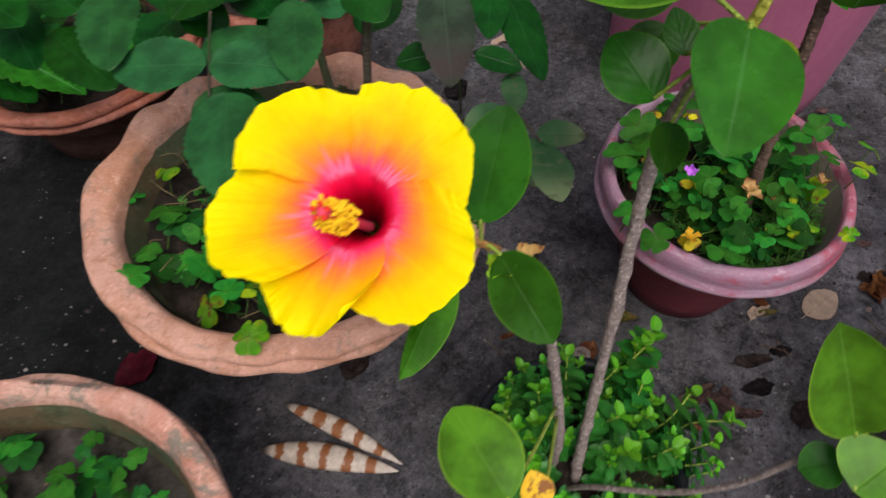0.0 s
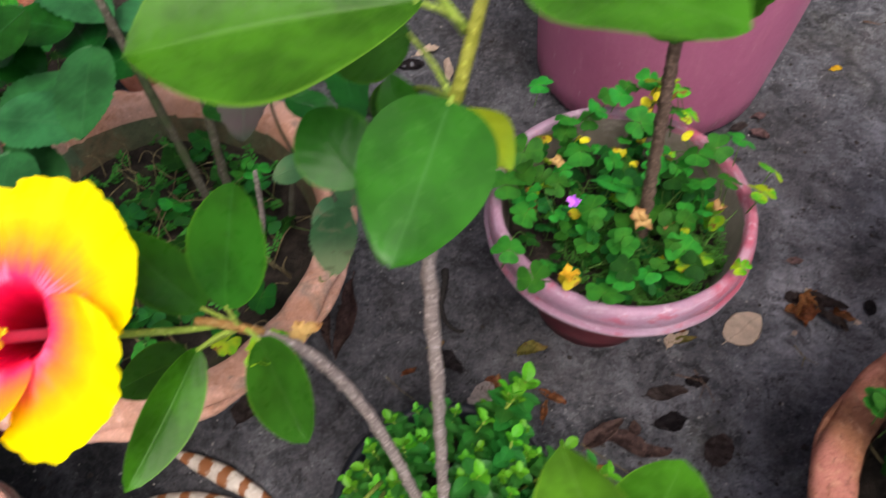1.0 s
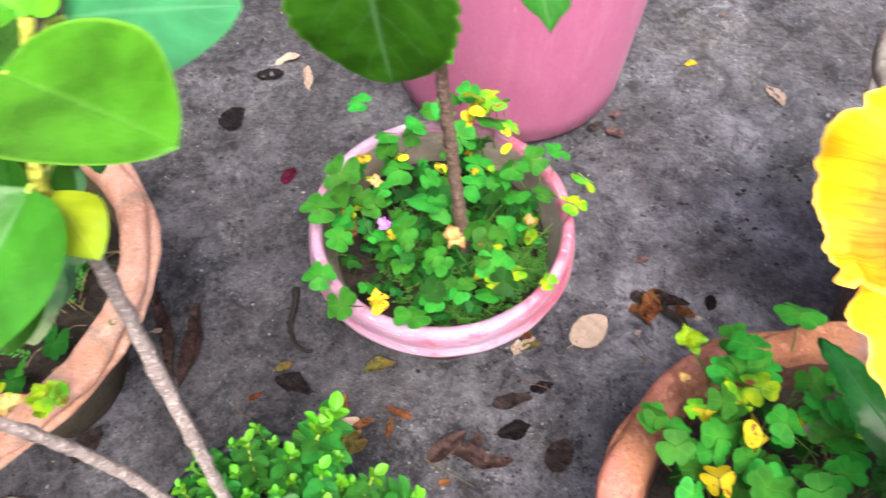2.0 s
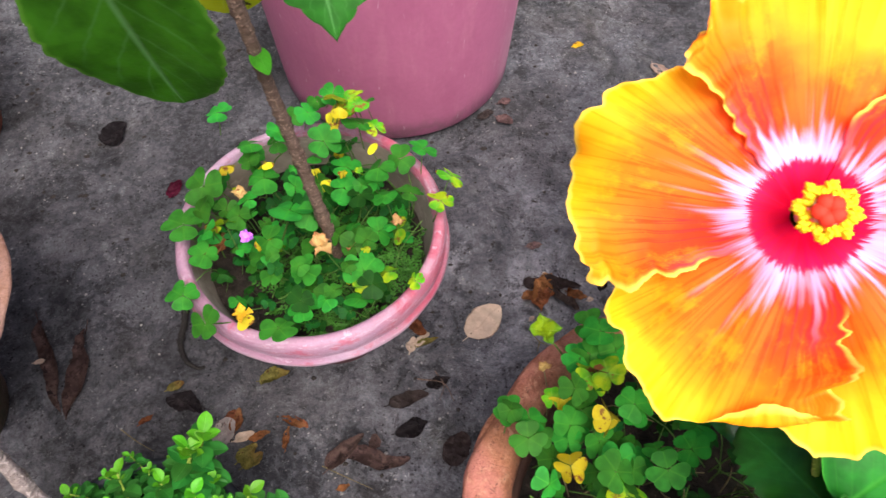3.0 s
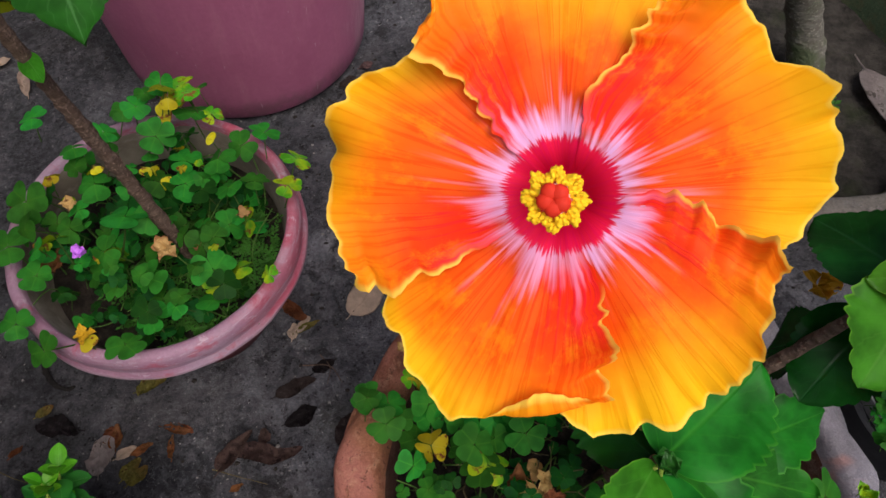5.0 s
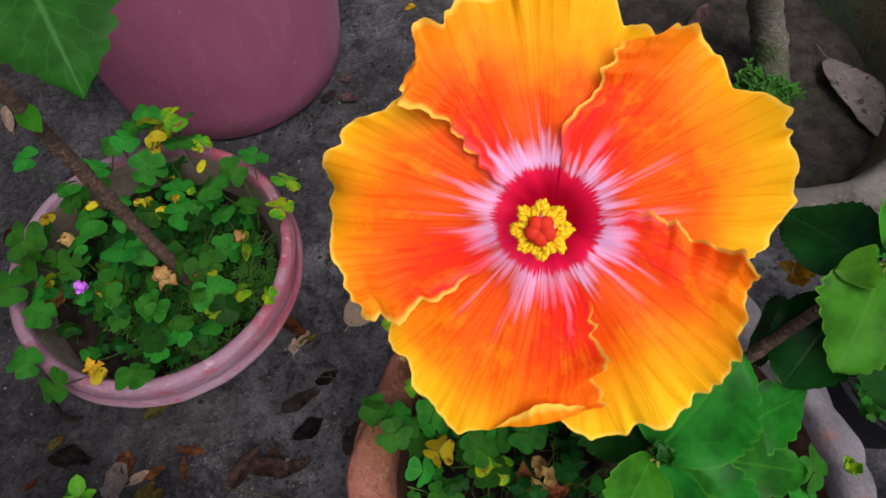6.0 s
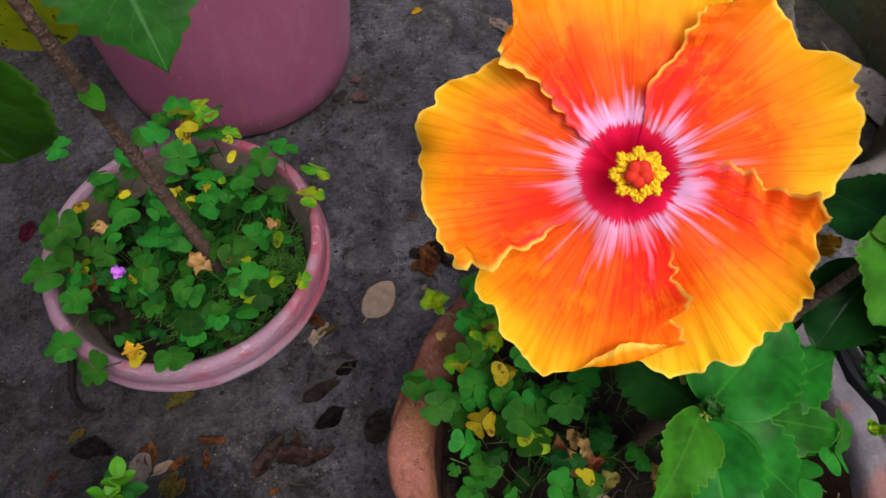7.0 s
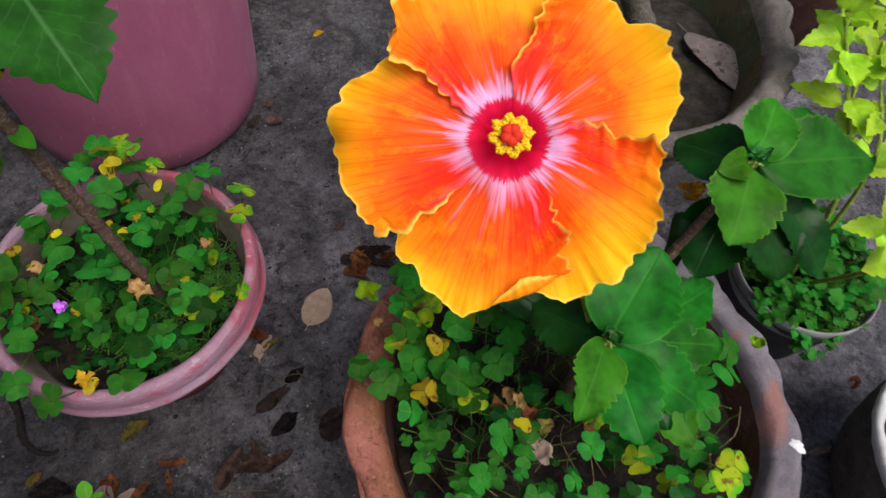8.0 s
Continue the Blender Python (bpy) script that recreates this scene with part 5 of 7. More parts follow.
for n, (b, e, w) in enumerate((( (-0.6822, 0.7812, 0.2200), (-0.4812, 0.6851, 0.2200), 0.085), ( (-0.6372, 0.8327, 0.2400), (-0.5727, 0.7633, 0.2300), 0.06), ( (-0.6620, 0.7472, 0.2000), (-0.5539, 0.6808, 0.2000), 0.07), ( (-0.5874, 0.8652, 0.2000), (-0.5895, 0.8065, 0.2000), 0.035))):
    leaf(patch, b, e, w, green_shade if n == 0 else green_dark, serr=14, depth=0.09, fold=0.2, droop=0.1)
bract("young_shoot", (-0.5729, 0.7290, 0.3000), 0.05, green_hib, patch, "green young shoot", 9, 6)

# ---- small-leaved bush in the black pot ----
def sprig_mesh(seed, pairs=8, height=0.062):
    rng = random.Random(seed)
    bm = bmesh.new()
    top = Vector((rng.uniform(-0.015, 0.015), rng.uniform(-0.015, 0.015), height))
    line = [Vector((0, 0, 0)), top * 0.5 + Vector((rng.uniform(-0.006, 0.006), rng.uniform(-0.006, 0.006), 0)), top]
    for k in range(pairs + 2):
        t = 0.18 + 0.82 * k / (pairs + 1)
        p = smooth_line(line, 10)[min(20, int(t * 20))]
        yaw = k * 1.571 + rng.uniform(-0.3, 0.3)
        young = k >= pairs
        size = (0.012 if young else 0.0185) * rng.uniform(0.75, 1.15)
        for s in (0, math.pi):
            out = Vector((math.cos(yaw + s), math.sin(yaw + s), 0.9 if young else rng.uniform(0.05, 0.5))).normalized()
            blade(bm, p, p + out * size, size * 0.70, (0, 0, 1), 0.30, 0.22, nu=2, nv=8, p=1.0, q=0.66, slot=1 if young else 0, rng=rng)
    mark = len(bm.faces)
    tube(bm, line, 0.0012, 0.0008, 5, n=4, rng=rng)
    bm.faces.ensure_lookup_table()
    for f in bm.faces[mark:]:
        f.material_index = 2
    me = bpy.data.meshes.new("sprig")
    bm.to_mesh(me)
    bm.free()
    for m in (sprig_leaf, sprig_tip, twig_green):
        me.materials.append(m)
    me.polygons.foreach_set("use_smooth", [True] * len(me.polygons))
    return me


bush = thing("small_bush", (0.150, 0.270, 0.13), "dense low bush with small oval green leaves and lime tips", "bush")
SPRIGS = [sprig_mesh(100 + k) for k in range(5)]
rng = random.Random(31)


def sprig(at, way, size, turn, k):
    ob = new("sprig", SPRIGS[k % 5])
    ob.parent = bush
    ob.matrix_parent_inverse = bush.matrix_world.inverted()
    ob.matrix_basis = Matrix.LocRotScale(at, Vector(way).to_track_quat("Z", "Y") @ Euler((0, 0, turn)).to_quaternion(), (size,) * 3)


for k in range(96):
    a, d = rng.random() * 6.28318, 0.098 * math.sqrt(rng.random())
    sprig((0.156 + d * math.cos(a), 0.266 + d * math.sin(a), 0.120), (d * 4.5 * math.cos(a), d * 4.0 * math.sin(a), 1.0), rng.uniform(0.6, 0.95), rng.random() * 6.28, k)
# longer shoots that stand out of the cushion or hang over the rim
for k, tip in enumerate(((0.205, 0.372, 0.208), (0.225, 0.370, 0.200), (0.245, 0.373, 0.208), (0.210, 0.350, 0.190), (0.188, 0.362, 0.190), (0.274, 0.315, 0.182), (0.301, 0.311, 0.180), (0.285, 0.293, 0.170), (0.291, 0.274, 0.160), (0.288, 0.254, 0.150), (0.075, 0.288, 0.182), (0.104, 0.295, 0.185), (0.116, 0.330, 0.180), (0.156, 0.352, 0.190), (0.190, 0.311, 0.205), (0.227, 0.323, 0.190), (0.186, 0.265, 0.205), (0.233, 0.277, 0.192))):
    tip = Vector(tip)
    foot = Vector((0.152, 0.270, 0.122)).lerp(Vector((tip.x, tip.y, 0.122)), 0.62)
    sprig(foot, tip - foot, (tip - foot).length / 0.066, k * 1.9, k)


# ---- flowers ----
def along(values, s):
    """Smooth reading of a short row of values, evenly spread over -1 to 1."""
    t = (s + 1) / 2 * (len(values) - 1)
    i = min(len(values) - 2, max(0, int(t)))
    f = t - i
    p = [values[min(len(values) - 1, max(0, i + d))] for d in (-1, 0, 1, 2)]
    return 0.5 * (2 * p[1] + (p[2] - p[0]) * f + (2 * p[0] - 5 * p[1] + 4 * p[2] - p[3]) * f * f + (3 * p[1] - p[0] - 3 * p[2] + p[3]) * f ** 3)


def hibiscus_flower(plant, centre, facing, up, size, petals, material, label, seed, depth, frilly, col_len, col_tilt, end_on, cup=0.05, tilt=0.042):
    """Five overlapping petals round a deep throat, with a staminal column.
    petals: rows of angle, half-width, reach of the margin from one flank to the other, lean of the upper flank, where the margin rolls in and how far, frilliness."""
    rng = random.Random(seed)
    fl = thing("flower", centre, label, "")
    fl.parent = plant
    fl.matrix_parent_inverse = plant.matrix_world.inverted()
    frame_m = aim(centre, facing, up)

    def wob(x, y, z):
        return noise.noise(Vector((x, y, z)))

    for n, (deg, half, margin, lean, roll_at, roll, frill) in enumerate(petals):
        ruffle = frilly * frill
        bm = bmesh.new()
        uvl = bm.loops.layers.uv.verify()
        nu, nv = 120, 56
        key, grid = seed * 3.1 + n * 7.7, []
        for j in range(nv + 1):
            v = j / nv
            row = []
            for i in range(nu + 1):
                s = i / nu * 2 - 1
                over = max(0.0, s)
                rim = v ** 9
                side = over ** 6 * min(1.0, v * 1.5) ** 2 + 0.5 * max(0.0, -s) ** 8 * v ** 2
                flank = wob(v * 5, key, 1.5) + 0.6 * wob(v * 12, key, 2.5) + 0.35 * wob(v * 27, key, 9.5)
                a = math.radians(deg) + math.radians(half) * s * (0.94 + 0.06 * v) + math.radians(lean) * over ** 2 * (0.9 - v) * min(1.0, v * 3)
                a += 3.2 * frilly * over ** 6 * flank * min(1.0, v * 2)
                q = roll * math.exp(-((s - roll_at) / 0.28) ** 2)
                calm = 1 - min(0.8, q)
                edge = along(margin, s) + ruffle * calm * (1.1 * wob(s * 3.5, key, 0.3) + 0.5 * wob(s * 9, key, 4.3) + 0.10 * wob(s * 22, key, 8.3))
                w = 0.06 + 0.94 * v
                turn = max(0.0, v - 0.86)
                w -= q * 1.6 * turn * turn / 0.14
                rad = size * w * (1 + (edge - 1) * v ** 1.3)
                h = -depth * max(0.0, 1 - v / 0.30) ** 1.7
                h += size * (s * tilt * min(1.0, max(0.0, v - 0.12) * 1.6) + cup * v * v - 0.03 * v ** 4)
                h -= size * 0.055 * max(0.0, -s) ** 1.5 * min(1.0, v * 2)
                h += size * q * 0.95 * turn * (1 - 0.35 * turn / 0.14)
                curl = 1.5 * wob(s * 3.2, key, 5.0) + (1.5 * wob(s * 7, key, 6.0) + 0.5 * wob(s * 17, key, 7.0)) * max(0.2, 0.6 + 1.3 * wob(s * 2.3, key, 11.0))
                h += size * ruffle * (1.9 * rim * curl * calm * (1 - 0.9 * min(1.0, 2.5 * max(0.0, -s - 0.1))) + 1.1 * side * (0.6 + 2.2 * flank))
                rad += size * ruffle * calm * rim * (1.1 * wob(s * 8, key, 6.6) + 0.5 * wob(s * 19, key, 7.6) - 0.15)
                a += ruffle * (0.5 * rim * wob(s * 9, key, 3.3) - 1.1 * side * max(0.0, 0.5 + flank))
                body = math.sin(math.pi * min(1.0, v * 1.05))
                h += size * body * (0.045 * wob(s * 2.6, v * 1.6, key) + 0.0032 * wob(s * 9, v * 1.5, key) + 0.0008 * wob(s * 30, v * 2, key))
                row.append((bm.verts.new(frame_m @ Vector((rad * math.cos(a), rad * math.sin(a), h))), (s * 0.5 + 0.5, v)))
            grid.append(row)
        for p, q in zip(grid, grid[1:]):
            for i in range(nu):
                quad = (p[i], p[i + 1], q[i + 1], q[i])
                f = bm.faces.new([x[0] for x in quad])
                for loop, x in zip(f.loops, quad):
                    loop[uvl].uv = x[1]
        part("petal", bm, material, fl)
    # column, anthers, stigma
    tipdir = (frame_m.to_3x3() @ Vector((col_tilt[0], col_tilt[1], 1.0))).normalized()
    start = frame_m @ Vector((0, 0, -depth))
    end = start + tipdir * (depth + col_len)
    part("column", tube(bmesh.new(), [start, start.lerp(end, 0.5), end], size * 0.045, size * (0.058 if end_on else 0.034), 16, n=6), column_pink if end_on else column_red, fl)
    m2 = aim(end, tipdir, up)
    bm = bmesh.new()
    for k in range(620 if end_on else 300):
        back = rng.random() * col_len * (0.10 if end_on else 0.75)
        a = rng.random() * 6.28318
        out = size * (rng.uniform(0.066, 0.106) + 0.014 * math.sin(8 * a) if end_on else rng.uniform(0.055, 0.118))
        p = m2 @ Vector((out * math.cos(a), out * math.sin(a), -back - size * (0.01 if end_on else 0.05)))
        bmesh.ops.create_icosphere(bm, subdivisions=1, radius=size * (0.0115 if end_on else 0.0190) * rng.uniform(0.7, 1.25), matrix=Matrix.Translation(p) @ Matrix.Rotation(a, 4, "Z") @ Matrix.Diagonal((1.3, 0.8, 0.7, 1)))
    part("anther_tuft", bm, anther, fl, "cluster of golden anthers")
    bm = bmesh.new()
    for k in range(5):
        a, d = 1.2566 * k + 0.3, size * (0.031 if end_on else 0.055)
        p = m2 @ Vector((d * math.cos(a), d * math.sin(a), size * 0.012))
        bmesh.ops.create_icosphere(bm, subdivisions=2, radius=size * (0.035 if end_on else 0.024), matrix=Matrix.Translation(p) @ m2.to_3x3().to_4x4() @ Matrix.Diagonal((1, 1, 0.55, 1)))
    part("stigma", bm, stigma_red, fl, "five-lobed red stigma")
    # calyx behind
    bm = bmesh.new()
    root = frame_m @ Vector((0, 0, -depth - size * 0.30))
    for k in range(5):
        a = 1.2566 * k
        tip_ = frame_m @ Vector((size * 0.30 * math.cos(a), size * 0.30 * math.sin(a), -depth * 0.55 - size * 0.05))
        blade(bm, root, tip_, size * 0.24, frame_m.to_3x3() @ Vector((-math.cos(a), -math.sin(a), 0.3)), 0.2, 0.1, nu=2, nv=6, rng=rng)
    part("calyx", bm, green_young, fl, "green calyx")
    return root


# ---- yellow hibiscus in the black pot ----
yel = thing("hibiscus_plant", (0.150, 0.272, 0.13), "hibiscus with grey stems, glossy leaves and one yellow flower", "plant", "hibiscus plants")
rng = random.Random(77)
part("stem", tube(bmesh.new(), [(0.154, 0.250, 0.12), (0.153, 0.274, 0.2), (0.151, 0.313, 0.35), (0.149, 0.352, 0.5), (0.158, 0.352, 0.575)], 0.0050, 0.0037, 12, 0.55, 16, rng), bark_grey, yel, "rough grey main stem")
part("shoot", tube(bmesh.new(), [(0.158, 0.352, 0.570), (0.1671, 0.3404, 0.6080), (0.1755, 0.3528, 0.6380), (0.1840, 0.3705, 0.6680)], 0.0034, 0.0026, 10, 0.1, 8, rng), twig_gold, yel, "yellow-green young shoot")
part("stem", tube(bmesh.new(), [(0.130, 0.262, 0.12), (0.128, 0.270, 0.2), (0.104, 0.292, 0.33), (0.080, 0.296, 0.43), (0.046, 0.300, 0.46)], 0.0050, 0.0032, 12, 0.5, 16, rng), bark_grey, yel, "rough grey side stem")
part("shoot", tube(bmesh.new(), [(0.052, 0.300, 0.457), (0.030, 0.298, 0.472), (0.018, 0.296, 0.478)], 0.0030, 0.0024, 8, 0.1, 6, rng), twig_rust, yel, "brown young shoot")
YELLOW_PETALS = (
    (115, 48, (0.90, 0.92, 0.96, 1.09, 1.15, 1.12, 1.00), -15, 0.0, 0.0, 1.0),
    (45, 48, (0.80, 0.90, 1.00, 1.05, 1.07, 1.02, 0.95), 8, 0.0, 0.0, 1.0),
    (-40, 48, (0.74, 0.90, 1.00, 1.03, 1.02, 0.95, 0.82), 46, 0.0, 0.0, 1.0),
    (-117, 37, (0.80, 0.88, 0.96, 1.02, 1.03, 0.95, 0.74), 70, 0.0, 0.0, 1.0),
    (178, 48, (0.90, 0.95, 1.02, 1.11, 1.17, 1.10, 0.90), 38, 0.0, 0.0, 1.0),
)
root = hibiscus_flower(yel, (-0.0266, 0.2520, 0.5560), (-0.12, -0.36, 0.92), (0, 1, 0.4), 0.0665, YELLOW_PETALS, yellow_petal, "open yellow hibiscus flower with a crimson throat", 4, 0.034, 0.022, 0.036, (-0.08, -0.16), False, 0.10, 0.085)
part("flower_stalk", tube(bmesh.new(), [(0.030, 0.298, 0.470), (0.012, 0.290, 0.478), root], 0.0019, 0.0022, 8, n=6), twig_green, yel, "bright green flower stalk")
hub = (0.040, 0.300, 0.463)
leaf(yel, (0.038, 0.300, 0.486), (0.050, 0.340, 0.548), 0.046, green_smooth, stalk=hub, up=(-0.1, -0.8, 0.6), serr=13, depth=0.012, p=0.95, q=0.6)
leaf(yel, (0.020, 0.305, 0.475), (-0.020, 0.325, 0.522), 0.040, green_smooth, stalk=hub, up=(-0.1, -0.6, 0.8), serr=12, depth=0.012, p=0.9, q=0.6)
leaf(yel, (0.020, 0.285, 0.468), (-0.002, 0.205, 0.455), 0.032, green_young, stalk=hub, up=(0.75, -0.1, 0.65), fold=0.45, p=0.95, q=0.65)
leaf(yel, (0.052, 0.294, 0.463), (0.086, 0.236, 0.452), 0.044, green_smooth, stalk=hub, up=(-0.55, -0.15, 0.85), p=0.95, q=0.6)
leaf(yel, (0.005, 0.292, 0.440), (-0.045, 0.270, 0.430), 0.036, green_smooth, stalk=hub)
bract("leaf_bud", (0.052, 0.285, 0.452), 0.016, leaf_yellow, yel, "yellow stipules and a small bud", 61, 3)
bract("leaf_bud", (0.070, 0.308, 0.440), 0.014, dry_straw, yel, "pale withered stipule", 62, 3)
# upper shoot
node = (0.1671, 0.3404, 0.6080)
leaf(yel, (0.1654, 0.3372, 0.6120), (0.1460, 0.2620, 0.5980), 0.056, green_bright, "glossy leaf with a pale midrib", stalk=node, up=(0.15, -0.25, 1), fold=0.22, droop=0.07, p=0.80, q=0.62, nu=10, nv=28, wavy=0.012)
leaf(yel, (0.1669, 0.3436, 0.6020), (0.1926, 0.3113, 0.5980), 0.028, leaf_yellow, "small yellowing leaf", stalk=node, up=(0.3, -0.2, 1), p=0.9, q=0.85, fold=0.18, droop=0.10, wavy=0.03, nu=6, nv=16)
leaf(yel, (0.1252, 0.3173, 0.5780), (0.1005, 0.3417, 0.6000), 0.038, green_smooth, stalk=node, up=(0, -0.6, 1), p=0.95, q=0.6, serr=13, depth=0.01)
leaf(yel, (0.1416, 0.3262, 0.5550), (0.1342, 0.2926, 0.5500), 0.022, green_smooth, stalk=(0.155, 0.350, 0.56), up=(0, -0.3, 1), p=0.9, q=0.6)
leaf(yel, (0.1431, 0.3448, 0.5850), (0.1358, 0.3676, 0.6000), 0.020, green_smooth, stalk=node, up=(0, -0.8, 1))
top = (0.1786, 0.3583, 0.6480)
leaf(yel, (0.1557, 0.3463, 0.6550), (0.0446, 0.3174, 0.6550), 0.074, green_young, "large bright glossy leaf", stalk=(0.1720, 0.3589, 0.6300), up=(0.05, -0.35, 1), fold=0.30, droop=0.10, p=1.08, q=0.80, wavy=0.02, nu=10, nv=30)
leaf(yel, (0.1924, 0.3319, 0.6780), (0.2567, 0.2938, 0.6880), 0.057, green_young, "large bright glossy leaf", stalk=top, up=(0.1, -0.15, 1), fold=0.26, droop=0.08, p=0.92, q=0.66, wavy=0.02, nu=8, nv=26)
leaf(yel, (0.1894, 0.3805, 0.6600), (0.2602, 0.3718, 0.6720), 0.060, leaf_pale, "pale matt leaf", stalk=(0.1776, 0.3825, 0.6500), up=(-0.1, -0.45, 1), p=0.85, q=0.6, nu=8, nv=22)
leaf(yel, (0.1492, 0.4008, 0.6250), (0.0782, 0.4764, 0.6100), 0.050, green_smooth, stalk=(0.1707, 0.3609, 0.6280), up=(0, -0.5, 1), p=0.9, q=0.6)
leaf(yel, (0.1436, 0.3953, 0.6000), (0.0999, 0.3923, 0.5850), 0.040, green_smooth, stalk=node, up=(0, -0.5, 1), p=0.9, q=0.6)
leaf(yel, (0.1439, 0.3907, 0.5700), (0.1255, 0.3726, 0.5500), 0.034, green_smooth, stalk=node, up=(0, -0.5, 1), p=0.9, q=0.6)
leaf(yel, (0.1785, 0.3754, 0.6680), (0.1583, 0.3623, 0.6750), 0.014, green_young, "young leaf", up=(0, -0.6, 1), p=0.9, q=0.6)
leaf(yel, (0.1846, 0.3743, 0.6650), (0.1925, 0.3845, 0.6800), 0.016, sprig_tip, "young leaf", up=(0, -0.8, 1))
leaf(yel, (0.1813, 0.3743, 0.6650), (0.1739, 0.3811, 0.6800), 0.016, sprig_tip, "young leaf", up=(0, -0.8, 1))
leaf(yel, (0.1296, 0.3929, 0.6600), (0.1085, 0.4178, 0.6600), 0.022, sprig_tip, "young leaf", stalk=(0.1720, 0.3586, 0.6320), up=(0, -0.5, 1))
# low branch and its leaf cluster
part("branch", tube(bmesh.new(), [(0.140, 0.235, 0.13), (0.1438, 0.2096, 0.2400), (0.1857, 0.1871, 0.3200), (0.2116, 0.1784, 0.3800), (0.2264, 0.1783, 0.4300), (0.2461, 0.1825, 0.4520)], 0.0024, 0.0018, 10, 0.3, 12, rng), bark_grey, yel, "bare grey low branch")
hub = (0.2495, 0.1833, 0.4550)
leaf(yel, (0.2419, 0.1808, 0.4750), (0.216, 0.214, 0.532), 0.047, green_fresh, "upright leaf with a pale midrib", stalk=hub, up=(-0.3, -0.35, 0.9), fold=0.55, p=0.95, q=0.6)
leaf(yel, (0.262, 0.192, 0.462), (0.272, 0.216, 0.512), 0.045, green_young, stalk=hub, up=(-0.3, -0.8, 0.6), p=0.95, q=0.6)
leaf(yel, (0.2467, 0.1752, 0.4500), (0.2246, 0.1720, 0.4400), 0.026, green_smooth, stalk=hub, up=(0, -0.2, 1), p=0.9, q=0.6)
leaf(yel, (0.2408, 0.1554, 0.4600), (0.2644, 0.1732, 0.4750), 0.045, green_fresh, stalk=hub, up=(-0.3, -0.3, 1), p=0.9, q=0.6)
leaf(yel, (0.0620, 0.1470, 0.4250), (0.0265, 0.2003, 0.4320), 0.050, green_fresh, "bright leaf near the pot rim", stalk=(0.110, 0.255, 0.30), up=(0.1, -0.2, 1), p=0.9, q=0.62)
leaf(yel, (0.0845, 0.1511, 0.4000), (0.0768, 0.1708, 0.4100), 0.022, leaf_ochre, "small ochre leaf", stalk=(0.112, 0.250, 0.29), up=(0.1, -0.2, 1))

# ---- rose bush in the big wavy pot ----
rose = thing("rose_bush", (-0.150, 0.520, 0.217), "rose bush with thorny canes and matt green leaflets", "plant")
for k, pts in enumerate((((-0.085, 0.545, 0.21), (-0.080, 0.560, 0.33), (-0.070, 0.600, 0.50), (-0.060, 0.640, 0.62)), ((-0.10, 0.535, 0.21), (-0.11, 0.550, 0.32), (-0.14, 0.590, 0.48)), ((-0.06, 0.530, 0.21), (-0.045, 0.525, 0.26), (-0.035, 0.530, 0.33)), ((-0.03, 0.55, 0.21), (0.00, 0.530, 0.32), (0.04, 0.470, 0.42)))):
    part("cane", tube(bmesh.new(), pts, 0.0046 if k < 2 else 0.0036, 0.0034 if k < 2 else 0.0020, 10, 0.35, 12, rng), rose_cane if k != 2 else bark_grey, rose)


def leaflets(rows, material, serr=14, stalk=None):
    for b, e, w in rows:
        leaf(rose, b, e, w * 1.1, material, name="leaflet", stalk=stalk, stalk_mat=rose_cane, serr=serr, depth=0.04, fold=0.10, droop=0.08, p=0.88, q=0.58, wavy=0.015, up=(0, -0.2, 1))


leaflets((( (-0.1874, 0.4646, 0.4600), (-0.2683, 0.4633, 0.4550), 0.050), ( (-0.1851, 0.4682, 0.4600), (-0.1095, 0.4603, 0.4650), 0.046), ( (-0.1259, 0.5327, 0.4750), (-0.1082, 0.4438, 0.4680), 0.042), ( (-0.1687, 0.4437, 0.4500), (-0.1409, 0.3366, 0.4550), 0.056), ( (-0.2909, 0.5535, 0.4700), (-0.2647, 0.4518, 0.4650), 0.048)), green_rose)
leaflets((( (-0.0026, 0.5500, 0.4900), (0.0130, 0.4397, 0.4750), 0.043),), rose_old)
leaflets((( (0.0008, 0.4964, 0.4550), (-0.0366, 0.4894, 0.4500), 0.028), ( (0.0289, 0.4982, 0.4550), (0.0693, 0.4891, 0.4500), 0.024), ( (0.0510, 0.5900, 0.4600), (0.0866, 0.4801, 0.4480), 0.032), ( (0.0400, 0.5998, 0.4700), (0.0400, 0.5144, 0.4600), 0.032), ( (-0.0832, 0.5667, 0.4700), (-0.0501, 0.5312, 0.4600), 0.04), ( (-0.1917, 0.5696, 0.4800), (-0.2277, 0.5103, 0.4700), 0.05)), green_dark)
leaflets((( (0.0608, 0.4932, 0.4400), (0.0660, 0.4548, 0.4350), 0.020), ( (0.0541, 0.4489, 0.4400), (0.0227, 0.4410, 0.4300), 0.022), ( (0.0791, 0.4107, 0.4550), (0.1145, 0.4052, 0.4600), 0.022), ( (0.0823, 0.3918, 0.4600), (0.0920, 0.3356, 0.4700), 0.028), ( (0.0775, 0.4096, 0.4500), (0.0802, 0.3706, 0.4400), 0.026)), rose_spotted)
